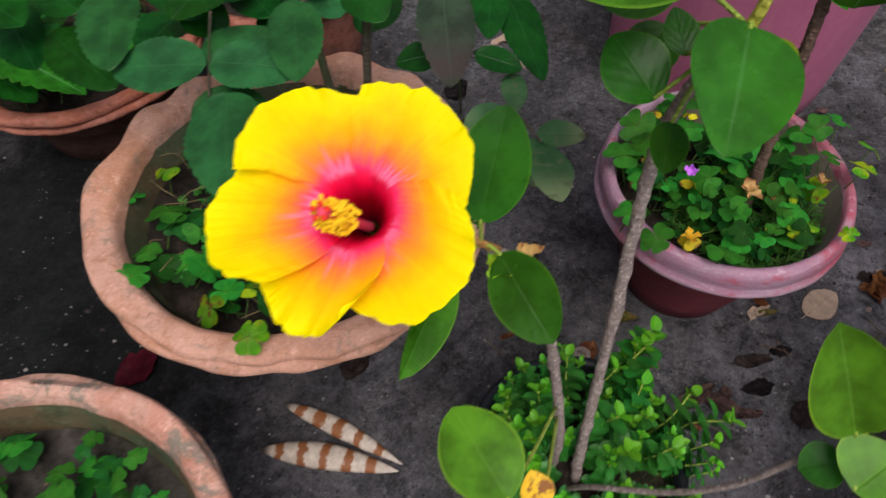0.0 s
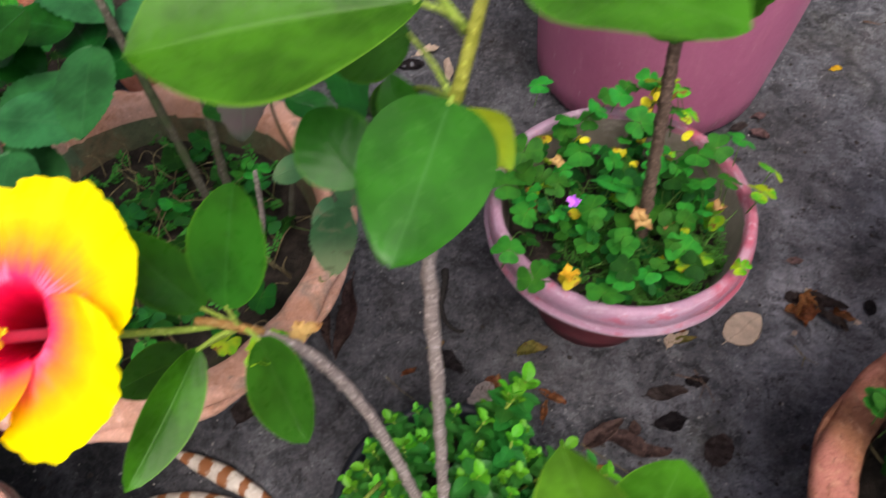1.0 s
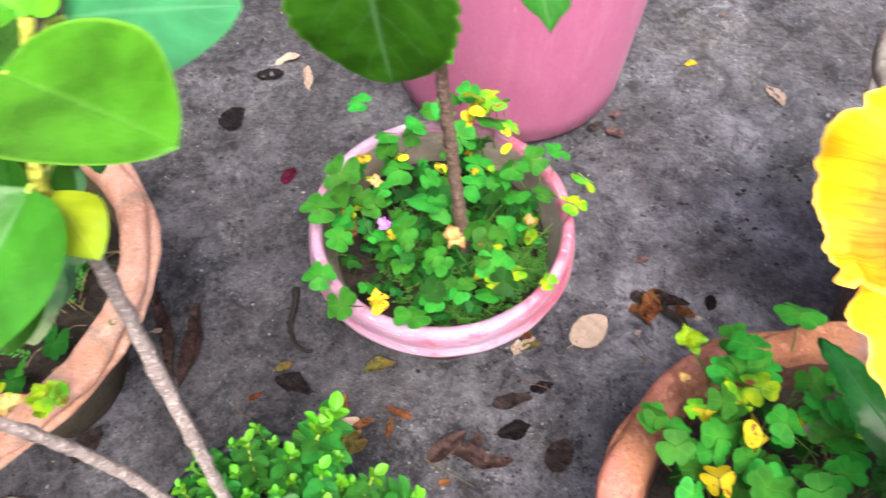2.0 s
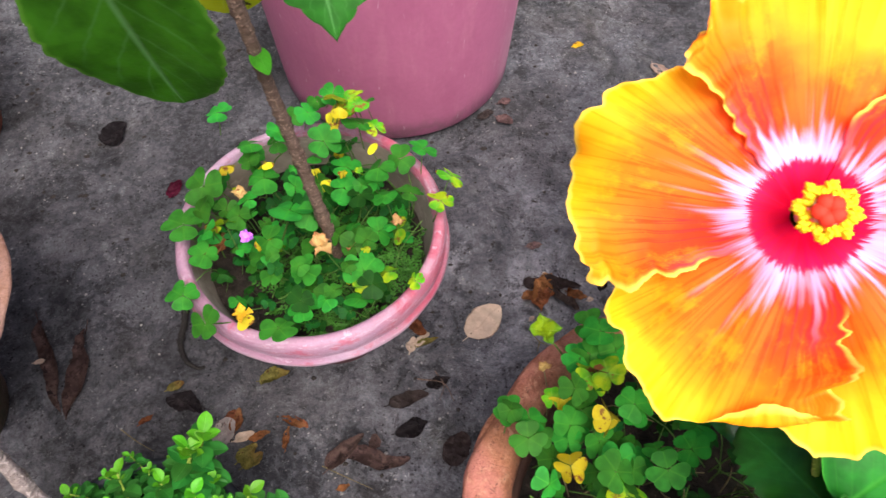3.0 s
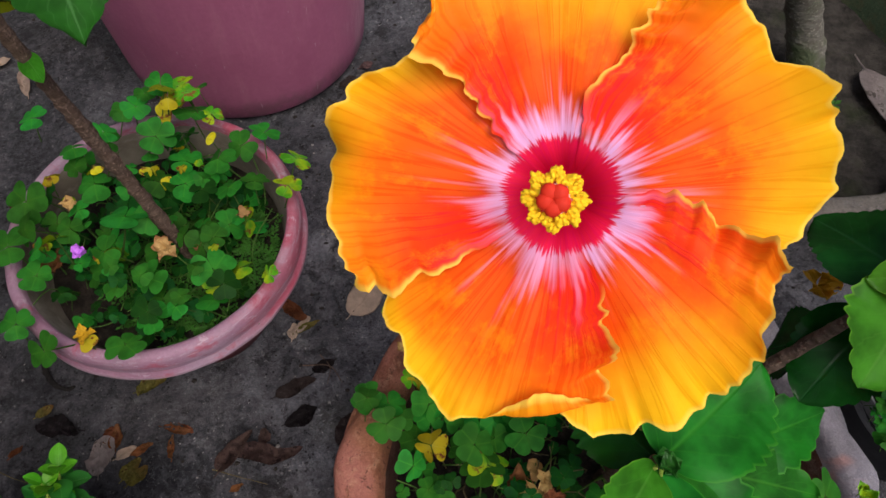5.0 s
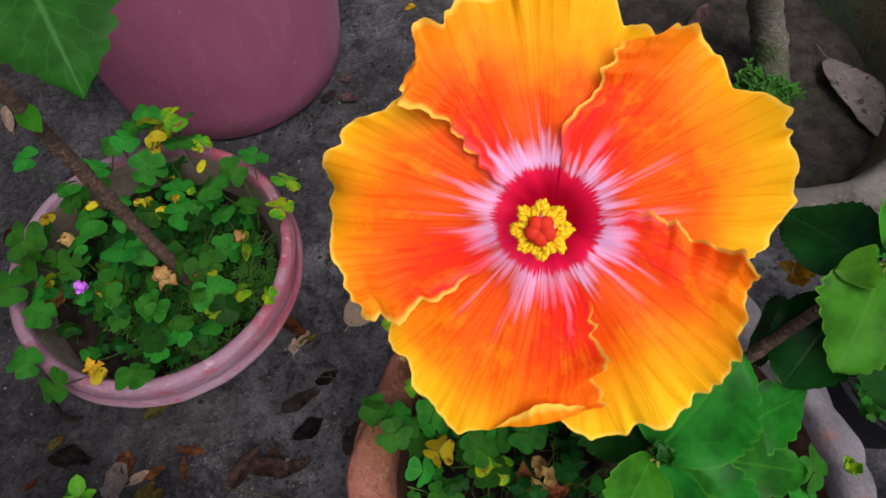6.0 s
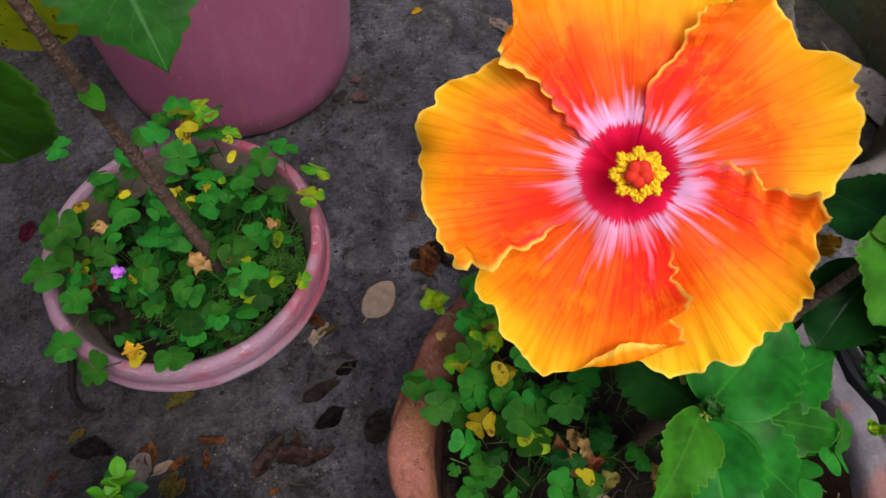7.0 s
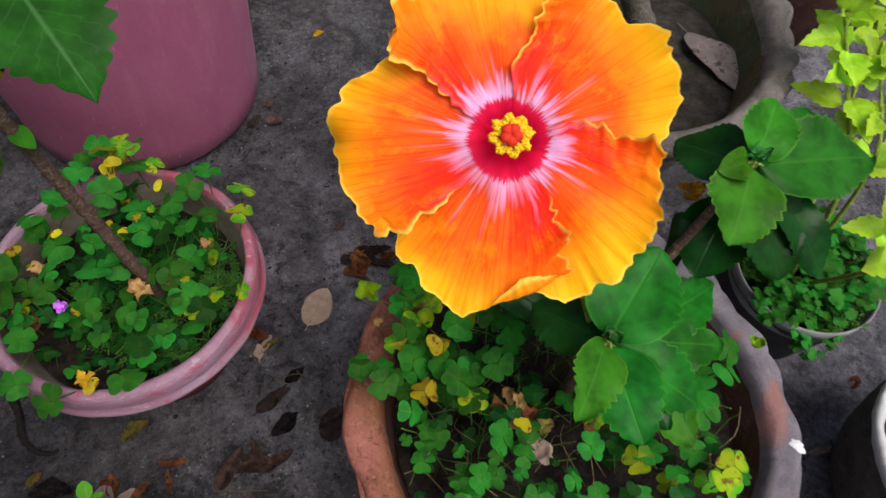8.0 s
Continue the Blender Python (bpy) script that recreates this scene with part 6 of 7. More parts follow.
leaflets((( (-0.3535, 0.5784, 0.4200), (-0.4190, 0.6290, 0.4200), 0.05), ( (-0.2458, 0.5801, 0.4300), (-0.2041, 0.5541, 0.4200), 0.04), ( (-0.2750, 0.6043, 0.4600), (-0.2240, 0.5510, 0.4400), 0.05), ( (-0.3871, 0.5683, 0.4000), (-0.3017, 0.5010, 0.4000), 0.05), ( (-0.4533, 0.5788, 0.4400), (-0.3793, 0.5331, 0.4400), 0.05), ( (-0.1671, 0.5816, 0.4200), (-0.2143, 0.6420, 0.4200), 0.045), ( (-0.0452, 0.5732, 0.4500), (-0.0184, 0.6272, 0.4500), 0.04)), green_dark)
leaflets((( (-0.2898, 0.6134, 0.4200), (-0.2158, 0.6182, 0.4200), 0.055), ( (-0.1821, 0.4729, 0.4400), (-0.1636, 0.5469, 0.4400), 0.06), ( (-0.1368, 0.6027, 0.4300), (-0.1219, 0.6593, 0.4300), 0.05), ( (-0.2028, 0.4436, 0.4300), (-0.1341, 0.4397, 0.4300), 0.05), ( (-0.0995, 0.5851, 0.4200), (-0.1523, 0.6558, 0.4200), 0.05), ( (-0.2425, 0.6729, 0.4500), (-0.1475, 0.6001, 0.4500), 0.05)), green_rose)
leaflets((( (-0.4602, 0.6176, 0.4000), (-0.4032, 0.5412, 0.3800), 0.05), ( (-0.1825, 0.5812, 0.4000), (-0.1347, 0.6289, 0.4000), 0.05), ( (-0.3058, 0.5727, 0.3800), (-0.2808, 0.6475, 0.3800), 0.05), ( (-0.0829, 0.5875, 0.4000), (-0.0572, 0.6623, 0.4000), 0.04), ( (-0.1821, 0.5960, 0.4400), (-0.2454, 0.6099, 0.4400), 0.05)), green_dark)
for a, b, c in ((( (-0.1944, 0.4370, 0.4000), (-0.1863, 0.4670, 0.4580), (-0.1765, 0.4800, 0.5000))), (( (0.0185, 0.5052, 0.3800), (0.0161, 0.4975, 0.4400), (0.0026, 0.5425, 0.4900))), (( (0.0642, 0.4946, 0.4000), (0.0755, 0.4184, 0.4500), (0.0819, 0.3993, 0.4580)))):
    part("leaf_stalk", tube(bmesh.new(), [a, b, c], 0.0013, 0.0010, 6, n=6), rose_cane, rose)

# ---- hibiscus standing in the pink-rimmed pot ----
hib = thing("hibiscus_plant", (0.360, 0.567, 0.165), "leaning hibiscus with a brown stem and large toothed leaves", "plant", "hibiscus plants")
part("stem", tube(bmesh.new(), [(0.363, 0.564, 0.155), (0.360, 0.567, 0.2), (0.346, 0.577, 0.35), (0.332, 0.586, 0.5), (0.318, 0.596, 0.66)], 0.0067, 0.0043, 16, 0.40, 30, rng), bark_brown, hib, "rough brown leaning stem")
leaf(hib, (0.294, 0.468, 0.650), (0.303, 0.480, 0.518), 0.096, green_shade, "large dark toothed leaf", stalk=(0.322, 0.594, 0.64), up=(-0.15, -1.0, 0.1), serr=11, depth=0.028, p=0.90, q=0.52, fold=0.10, nu=8, wavy=0.02)
leaf(hib, (0.3890, 0.5960, 0.5800), (0.4036, 0.4949, 0.5533), 0.088, green_matt, "large toothed leaf with a pale tip", stalk=(0.322, 0.594, 0.62), up=(0.1, -0.4, 0.9), serr=9, depth=0.09, p=0.70, q=1.0, fold=0.2, wavy=0.04)
leaf(hib, (0.318, 0.634, 0.535), (0.307, 0.642, 0.456), 0.080, leaf_holed, "yellowing leaf pierced by insects", stalk=(0.326, 0.592, 0.56), up=(0, -1, 0.3), p=0.8, q=0.6)
leaf(hib, (0.334, 0.588, 0.470), (0.345, 0.560, 0.468), 0.016, green_hib, "small leaf on the stem", up=(0, -0.4, 1))
leaf(hib, (0.322, 0.596, 0.640), (0.260, 0.590, 0.660), 0.070, green_hib, "large toothed leaf", up=(0, -0.5, 1), serr=20, depth=0.02)

# ---- orange hibiscus ----
ora = thing("hibiscus_plant", (0.690, 0.230, 0.195), "hibiscus with dark glossy leaves and one large orange flower", "plant", "hibiscus plants")
part("stem", tube(bmesh.new(), [(0.690, 0.230, 0.18), (0.682, 0.228, 0.28), (0.662, 0.222, 0.38), (0.655, 0.214, 0.428)], 0.0070, 0.0040, 12, 0.3, 14, rng), bark_brown, ora)
part("stem", tube(bmesh.new(), [(0.684, 0.228, 0.27), (0.740, 0.245, 0.40), (0.805, 0.255, 0.503)], 0.0050, 0.0034, 12, 0.3, 14, rng), bark_brown, ora)
ORANGE_PETALS = (
    (203, 52, (0.85, 0.90, 0.97, 1.07, 1.12, 1.06, 0.90), 20, 0.62, 1.0, 0.9),
    (124, 52, (0.65, 0.80, 0.92, 1.06, 1.13, 1.02, 0.97), 24, 0.0, 0.0, 0.9),
    (48, 52, (0.60, 0.74, 0.90, 1.05, 1.05, 1.02, 0.90), 20, 0.0, 0.0, 1.2),
    (-17, 52, (0.70, 0.90, 1.02, 1.07, 1.05, 0.97, 0.87), 20, 0.0, 0.0, 1.15),
    (-95, 52, (0.85, 0.95, 1.01, 1.07, 1.08, 0.92, 0.90), 32, 0.0, 0.0, 1.1),
)
root = hibiscus_flower(ora, (0.5970, 0.3102, 0.5984), (-0.43, -0.44, 0.79), (-0.30, 0.85, 0.42), 0.0962, ORANGE_PETALS, orange_petal, "large open orange hibiscus flower with a crimson eye", 9, 0.015, 0.055, 0.040, (0.02, 0.0), True, 0.05, 0.036)
part("flower_stalk", tube(bmesh.new(), [(0.660, 0.222, 0.40), (0.650, 0.270, 0.47), root], 0.0022, 0.0026, 8, n=8), twig_green, ora, "green flower stalk")


def ora_leaf(base, tip, width, material, label="", stalk=None, **shape):
    """A short-stalked leaf, rounded at the foot and pointed, with blunt teeth and a wavy blade."""
    foot = Vector(base).lerp(Vector(stalk), 0.6) if stalk else Vector(base)
    shape["depth"] = 1.5 * shape.get("depth", 0.0)
    shape.setdefault("droop", 0.16)
    leaf(ora, foot, tip, width * 0.97, material, label, stalk=stalk, p=0.80, q=0.62, nu=8, wavy=0.05, plain_foot=0.3, **shape)


hub = (0.655, 0.212, 0.430)
ora_leaf((0.6593, 0.2175, 0.4350), (0.7166, 0.2415, 0.4750), 0.075, green_deep, stalk=hub, up=(-0.4, -0.3, 0.8), serr=12, depth=0.05)
ora_leaf((0.6435, 0.2113, 0.4370), (0.5935, 0.1730, 0.4450), 0.042, green_hib, stalk=hub, up=(0.3, -0.2, 1), serr=10, depth=0.06, fold=0.35)
ora_leaf((0.6493, 0.2018, 0.4320), (0.6301, 0.1368, 0.4250), 0.056, green_deep, stalk=hub, up=(-0.4, -0.2, 1), serr=10, depth=0.06)
ora_leaf((0.6559, 0.2221, 0.4150), (0.6348, 0.2784, 0.4000), 0.056, green_dark, stalk=hub, up=(-0.2, 0, 1), serr=10, depth=0.06)
ora_leaf((0.7337, 0.1917, 0.4000), (0.7911, 0.2105, 0.4000), 0.050, green_deep, stalk=(0.665, 0.222, 0.40), up=(-0.2, -0.3, 1), serr=10, depth=0.05)
ora_leaf((0.6813, 0.1993, 0.4000), (0.7097, 0.1365, 0.3850), 0.056, green_deep, stalk=(0.66, 0.218, 0.41), up=(-0.2, -0.2, 1), serr=10, depth=0.06)
ora_leaf((0.7281, 0.1810, 0.3600), (0.7021, 0.1144, 0.3500), 0.050, green_hib, stalk=(0.672, 0.222, 0.36), up=(-0.1, -0.2, 1), serr=9, depth=0.06)
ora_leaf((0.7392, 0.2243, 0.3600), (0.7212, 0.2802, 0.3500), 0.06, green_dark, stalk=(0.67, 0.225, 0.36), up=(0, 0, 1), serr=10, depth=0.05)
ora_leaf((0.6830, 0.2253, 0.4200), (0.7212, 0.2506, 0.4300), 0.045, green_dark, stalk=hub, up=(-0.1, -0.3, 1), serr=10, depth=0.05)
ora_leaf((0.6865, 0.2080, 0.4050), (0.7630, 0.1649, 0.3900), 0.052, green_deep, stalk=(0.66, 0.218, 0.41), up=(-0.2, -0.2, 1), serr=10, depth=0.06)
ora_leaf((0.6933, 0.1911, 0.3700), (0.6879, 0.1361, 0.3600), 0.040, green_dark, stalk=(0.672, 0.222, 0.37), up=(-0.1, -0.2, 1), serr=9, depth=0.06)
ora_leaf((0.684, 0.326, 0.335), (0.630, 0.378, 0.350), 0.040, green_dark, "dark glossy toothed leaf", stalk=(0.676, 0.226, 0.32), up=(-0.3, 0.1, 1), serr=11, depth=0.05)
bract("bud_tuft", (0.655, 0.211, 0.438), 0.013, sprig_leaf, ora, "cluster of tiny green buds", 71, 8)
hub = (0.805, 0.256, 0.507)
ora_leaf((0.8122, 0.2448, 0.5100), (0.9145, 0.2140, 0.5000), 0.070, green_deep, stalk=hub, up=(-0.2, -0.3, 1), serr=14, depth=0.04)
ora_leaf((0.8084, 0.2565, 0.5150), (0.8502, 0.2848, 0.5300), 0.046, green_hib, stalk=hub, up=(-0.4, -0.5, 0.8), serr=12, depth=0.04, fold=0.3)
ora_leaf((0.7908, 0.2481, 0.5150), (0.7435, 0.2116, 0.5050), 0.060, green_hib, stalk=hub, up=(-0.1, -0.3, 1), serr=10, depth=0.06)
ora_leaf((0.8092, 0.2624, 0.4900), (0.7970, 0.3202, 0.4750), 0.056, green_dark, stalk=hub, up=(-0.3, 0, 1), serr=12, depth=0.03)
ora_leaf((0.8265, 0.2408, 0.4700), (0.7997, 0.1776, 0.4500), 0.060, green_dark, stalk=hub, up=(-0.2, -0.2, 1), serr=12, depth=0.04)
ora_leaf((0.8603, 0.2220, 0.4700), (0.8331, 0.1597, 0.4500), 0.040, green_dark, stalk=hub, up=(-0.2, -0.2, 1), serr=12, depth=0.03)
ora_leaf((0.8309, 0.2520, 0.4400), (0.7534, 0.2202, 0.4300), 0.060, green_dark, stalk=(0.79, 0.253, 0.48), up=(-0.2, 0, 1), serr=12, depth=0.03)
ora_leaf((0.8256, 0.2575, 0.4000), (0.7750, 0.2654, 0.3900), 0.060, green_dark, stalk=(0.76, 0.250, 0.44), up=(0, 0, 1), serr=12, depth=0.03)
ora_leaf((0.9415, 0.2571, 0.4800), (0.9207, 0.2813, 0.4850), 0.04, green_deep, stalk=hub, up=(-0.2, -0.3, 1), serr=12, depth=0.04)
ora_leaf((0.7840, 0.2550, 0.5250), (0.7669, 0.2599, 0.5200), 0.026, green_young, "young curled leaf", stalk=hub, up=(-0.2, -0.5, 1), fold=0.5)
bract("bud_tuft", (0.803, 0.256, 0.515), 0.013, sprig_leaf, ora, "cluster of tiny green buds", 72, 8)
bract("yellow_leaf", (0.8132, 0.2878, 0.4200), 0.02, leaf_ochre, ora, "small ochre leaf", 73, 3)

# ---- lime-leaved shrub in the white-rimmed pot ----
lime = thing("lime_shrub", (1.087, 0.21, 0.13), "shrub with serrated lime and yellow-green leaves", "plant")
twigs = (((1.087, 0.212, 0.12), (1.0491, 0.2415, 0.3300), (1.0570, 0.3097, 0.4200), (1.0611, 0.3556, 0.4700)), ((1.10, 0.215, 0.12), (1.0612, 0.2355, 0.3600), (1.0811, 0.3012, 0.4400)), ((1.09, 0.20, 0.12), (1.0067, 0.1516, 0.3300), (0.9867, 0.1817, 0.4000)), ((1.095, 0.222, 0.12), (1.1565, 0.3464, 0.4000), (1.0685, 0.3567, 0.5000)))
for pts in twigs:
    part("twig", tube(bmesh.new(), pts, 0.0032, 0.0016, 8, 0.1, 8, rng), twig_green, lime)
    line = smooth_line(pts, 8)
    for k in range(8, len(line) + 5):
        p = line[min(k, len(line) - 1)]
        top_ = k >= len(line) - 2
        yaw = k * 2.4 + rng.uniform(-0.4, 0.4)
        out = Vector((math.cos(yaw), math.sin(yaw), rng.uniform(0.5, 1.3) if top_ else rng.uniform(-0.1, 0.5))).normalized()
        size = rng.uniform(0.026, 0.040) if top_ else rng.uniform(0.036, 0.056)
        leaf(lime, p + out * 0.006, p + out * (0.006 + size), size * rng.uniform(0.46, 0.62), leaf_lime, up=(-0.3, -0.3, 1), serr=6, depth=0.16, fold=0.45, droop=0.15, p=0.72, q=0.85, wavy=0.03)

# ---- trunk in the tall grey pot ----
stump = thing("shrub_trunk", (0.9771, 0.4938, 0.3350), "mossy grey trunk of a shrub rising from the pot", "plant")
part("trunk", tube(bmesh.new(), [(0.9875, 0.4991, 0.3250), (0.9828, 0.5223, 0.3600), (0.9606, 0.5387, 0.4100), (0.8933, 0.5378, 0.5200)], 0.0175, 0.013, 14, 0.15, 12, rng), bark_mossy, stump)
weed_mat("moss_tuft", (0.9627, 0.4857), 0.022, 0.335, 70, 44, "tuft of moss and grass at the foot of the trunk", 0.008, 0.014)


# ---- fallen leaves and litter ----
def dry_leaf(at, deg, length, width, material, label, curl=0.25, lift=0.002, name="dry_leaf", category="dry leaf", group="fallen leaves", wavy=0.05, fold=0.25, seed=1):
    """A fallen leaf: curled, rolled and crumpled as far as its numbers say, resting on its lowest point."""
    rng = random.Random(seed)
    a = math.radians(deg)
    d = Vector((math.cos(a), math.sin(a), 0)) * length / 2
    s = Vector((-math.sin(a), math.cos(a), 0))
    c = Vector(at)
    flat = wavy < 0.04
    bm = bmesh.new()
    blade(bm, c - d, c + d, width, (0, 0, 1), fold * 0.5, -curl * 0.5, nu=8, nv=26, p=rng.uniform(0.75, 1.0), q=rng.uniform(0.55, 0.75), wavy=wavy * 0.6, twist=rng.uniform(-0.5, 0.5), rag=0.03 if flat else 0.06, rng=rng)
    roll = fold * 2.2
    crease = rng.uniform(0.5, 1.0) * (0.25 if flat else 1.0)
    for v in bm.verts:
        off = (v.co - c).dot(s)
        t = off / (width / 2)
        v.co -= s * (off * (1 - math.cos(min(1.4, abs(t) * roll * 0.5)) * 1.0) * 0.9)
        v.co.z += 0.35 * width * min(1.0, roll) * abs(t) ** 1.3 * 0.5 * (1.0 if t > 0 else crease)
        n1, n2 = noise.noise_vector(v.co * (1.8 / length) + Vector((seed, 2.0, 0))), noise.noise_vector(v.co * (5.5 / length) + Vector((0, seed, 5.0)))
        ridge = 1 - 2.2 * abs(noise.noise(v.co * (4.2 / length) + Vector((seed * 1.3, 0, 1.0))))
        n1.z *= 0.45
        n2.z *= 0.5
        v.co += n1 * length * (0.05 + 1.1 * wavy) + n2 * length * (0.018 + 0.40 * wavy)
        v.co.z += ridge * length * (0.008 if flat else 0.045)
    tube(bm, [c - d * 1.25 + Vector((0, 0, 0.001)), c - d * 1.1, c - d * 0.9], 0.0006, 0.0008, 5, n=3)
    low = min(v.co.z for v in bm.verts)
    for v in bm.verts:
        v.co.z += at[2] - 0.001 - low
    bmesh.ops.solidify(bm, geom=bm.faces[:], thickness=0.0007)
    ob = part(name, bm, material, None, "", flat)
    tagged(ob, label if len(label.split()) > 4 else label + " on the concrete", category, group)
    return ob


dry_leaf((0.5342, 0.5490, 0.0000), 38, 0.066, 0.046, dry_beige, "flat beige dry leaf on the concrete", 0.03, seed=3, fold=0.04, wavy=0.0)
dry_leaf((0.0006, 0.9518, -0.0000), 60, 0.050, 0.038, dry_black, "crumpled blackish leaf", 0.3, seed=4, wavy=0.08)
dry_leaf((0.1422, 0.4859, 0.0000), 155, 0.050, 0.026, dry_black, "curled black leaf", 0.35, seed=5, wavy=0.08)
dry_leaf((0.4218, 0.4162, 0.0000), 10, 0.044, 0.024, dry_black, "curled dark leaf", 0.3, seed=6, wavy=0.06)
dry_leaf((0.4741, 0.3839, 0.0000), 60, 0.046, 0.032, dry_brown, "dark brown flat leaf stuck to the floor", 0.1, seed=7)
dry_leaf((0.3372, 0.3982, 0.0000), 40, 0.060, 0.024, dry_bark, "brown curled leaf", 0.2, seed=8, wavy=0.05, fold=0.5)
dry_leaf((0.3727, 0.3862, 0.0020), -12, 0.085, 0.024, dry_bark, "long rolled brown leaf", 0.25, seed=9, fold=0.6, wavy=0.05)
dry_leaf((0.2741, 0.4432, 0.0000), -28, 0.036, 0.013, dry_rust, "rust-coloured folded leaf", 0.3, seed=10, fold=0.7)
dry_leaf((0.2665, 0.4243, 0.0000), 80, 0.028, 0.010, dry_rust, "rust-coloured leaf scrap", 0.3, seed=11, fold=0.6)
dry_leaf((0.1991, 0.4588, 0.0000), 50, 0.026, 0.020, dry_rust, "crumpled rust leaf", 0.5, seed=12, wavy=0.1)
dry_leaf((0.1847, 0.4361, 0.0000), 80, 0.040, 0.026, dry_grey, "pale grey leaf scrap", 0.2, seed=13, wavy=0.06)
dry_leaf((0.2176, 0.4123, 0.0000), 40, 0.030, 0.018, dry_olive, "dull olive leaf scrap", 0.2, seed=14)
dry_leaf((0.2337, 0.4319, 0.0000), 10, 0.028, 0.010, dry_rust, "narrow rust leaf scrap", 0.3, seed=15)
dry_leaf((0.2530, 0.5064, 0.0000), 8, 0.040, 0.020, dry_olive, "yellow-brown curled leaf", 0.35, seed=16, fold=0.5)
dry_leaf((0.1260, 0.5102, 0.0000), 20, 0.024, 0.012, dry_olive, "ochre leaf scrap", 0.3, seed=17)
dry_leaf((0.4388, 0.5524, 0.0040), -50, 0.040, 0.022, dry_rust, "rust leaf leaning by the pot", 0.5, seed=18, wavy=0.1)
dry_leaf((0.4517, 0.5259, 0.0030), 10, 0.034, 0.014, dry_olive, "pale green-brown leaf", 0.3, seed=19, fold=0.5)
dry_leaf((0.4324, 0.5254, 0.0030), 70, 0.022, 0.014, dry_beige, "beige leaf scrap", 0.4, seed=20)
dry_leaf((0.6191, 0.5830, 0.0030), 80, 0.045, 0.024, dry_rust, "crumpled rust leaf in a heap", 0.6, seed=21, wavy=0.12)
dry_leaf((0.6410, 0.5658, 0.0020), -40, 0.060, 0.018, dry_brown, "narrow brown leaf in a heap", 0.4, seed=22, fold=0.7)
dry_leaf((0.6488, 0.5909, 0.0020), -25, 0.060, 0.022, dry_brown, "dark brown rolled leaf in a heap", 0.4, seed=23, fold=0.7)
dry_leaf((0.6269, 0.8994, 0.0000), -40, 0.032, 0.024, dry_pink, "small pinkish round leaf", 0.2, seed=24)
dry_leaf((0.5986, 0.9149, 0.0000), 20, 0.030, 0.018, dry_brown, "small brown leaf", 0.2, seed=25)
dry_leaf((0.6335, 0.9398, 0.0000), 10, 0.024, 0.015, dry_pink, "small pinkish leaf", 0.2, seed=26)
dry_leaf((0.7885, 1.0556, 0.0000), 10, 0.022, 0.014, leaf_ochre, "tiny ochre leaf", 0.2, seed=27)
dry_leaf((0.1039, 0.8281, 0.0000), 60, 0.030, 0.020, dry_red, "dark crimson fallen petal", 0.4, seed=28, wavy=0.1)
dry_leaf((0.0786, 1.0869, 0.0000), 20, 0.050, 0.022, dry_beige, "beige curled leaf", 0.4, seed=29, fold=0.5)
dry_leaf((0.1186, 1.0418, 0.0000), 95, 0.050, 0.020, dry_beige, "beige curled leaf standing on edge", 0.4, seed=30, fold=0.6)
dry_leaf((0.0515, 1.0518, 0.0000), 0, 0.050, 0.026, dry_black, "blackened leaf", 0.3, seed=31)
dry_leaf((0.9133, 0.9706, 0.0000), -75, 0.048, 0.024, dry_beige, "pinkish beige leaf", 0.1, seed=32)
dry_leaf((0.6263, 0.6576, 0.0000), 0, 0.022, 0.012, dry_pink, "small flat leaf scrap", 0.1, seed=33)
dry_leaf((-0.1056, 0.4152, 0.0000), 60, 0.055, 0.032, dry_brown, "dark brown leaf beside the pot", 0.2, seed=34)
dry_leaf((-0.0381, 0.5605, 0.0000), -68.6, 0.1409, 0.026, dry_bark, "long dark curled pod-like leaf", 0.05, seed=35, fold=0.6, wavy=0.04)
dry_leaf((-0.0016, 0.5428, 0.0000), -92.3, 0.1269, 0.026, dry_bark, "long dark curled pod-like leaf", 0.05, seed=36, fold=0.6, wavy=0.04)
dry_leaf((-0.3949, 0.3905, 0.0000), 50, 0.060, 0.040, dry_red, "dark wine-red fallen petal", 0.4, seed=37, wavy=0.1)
dry_leaf((0.4191, 0.4535, 0.0000), 10, 0.05, 0.02, dry_brown, "dark leaf scrap", 0.2, seed=38)
dry_leaf((0.6281, 0.6571, 0.0000), 10, 0.02, 0.013, dry_pink, "small leaf scrap", 0.1, seed=39)
dry_leaf((1.0520, 0.4384, 0.3370), -89.0, 0.130, 0.056, dry_grey, "large grey dry leaf lying on the soil", 0.05, seed=40, fold=0.12, wavy=0.01)
dry_leaf((1.0622, 0.3974, 0.3370), -139.5, 0.05, 0.014, dry_pink, "brown leaf fragment on the soil", 0.1, seed=41)
dry_leaf((1.1504, 0.0532, 0.0000), 0, 0.024, 0.016, dry_rust, "rust leaf scrap", 0.3, seed=42)
dry_leaf((1.0312, 0.0118, 0.0000), -21.2, 0.034, 0.010, dry_beige, "pale narrow leaf between the pots", 0.2, seed=48)
dry_leaf((0.9522, 0.5926, 0.3370), 40, 0.06, 0.018, dry_pink, "pinkish dry leaf on the soil", 0.2, seed=43)
dry_leaf((-0.0463, 0.5619, 0.0120), 5, 0.014, 0.009, dry_beige, "pale leaf scrap", 0.2, seed=45)
dry_leaf((0.2822, 0.4417, 0.0000), -40, 0.03, 0.014, dry_rust, "rust leaf scrap", 0.3, seed=46)
dry_leaf((-0.2624, 0.4930, 0.0000), 0, 0.02, 0.01, dry_brown, "leaf scrap", 0.3, seed=47)


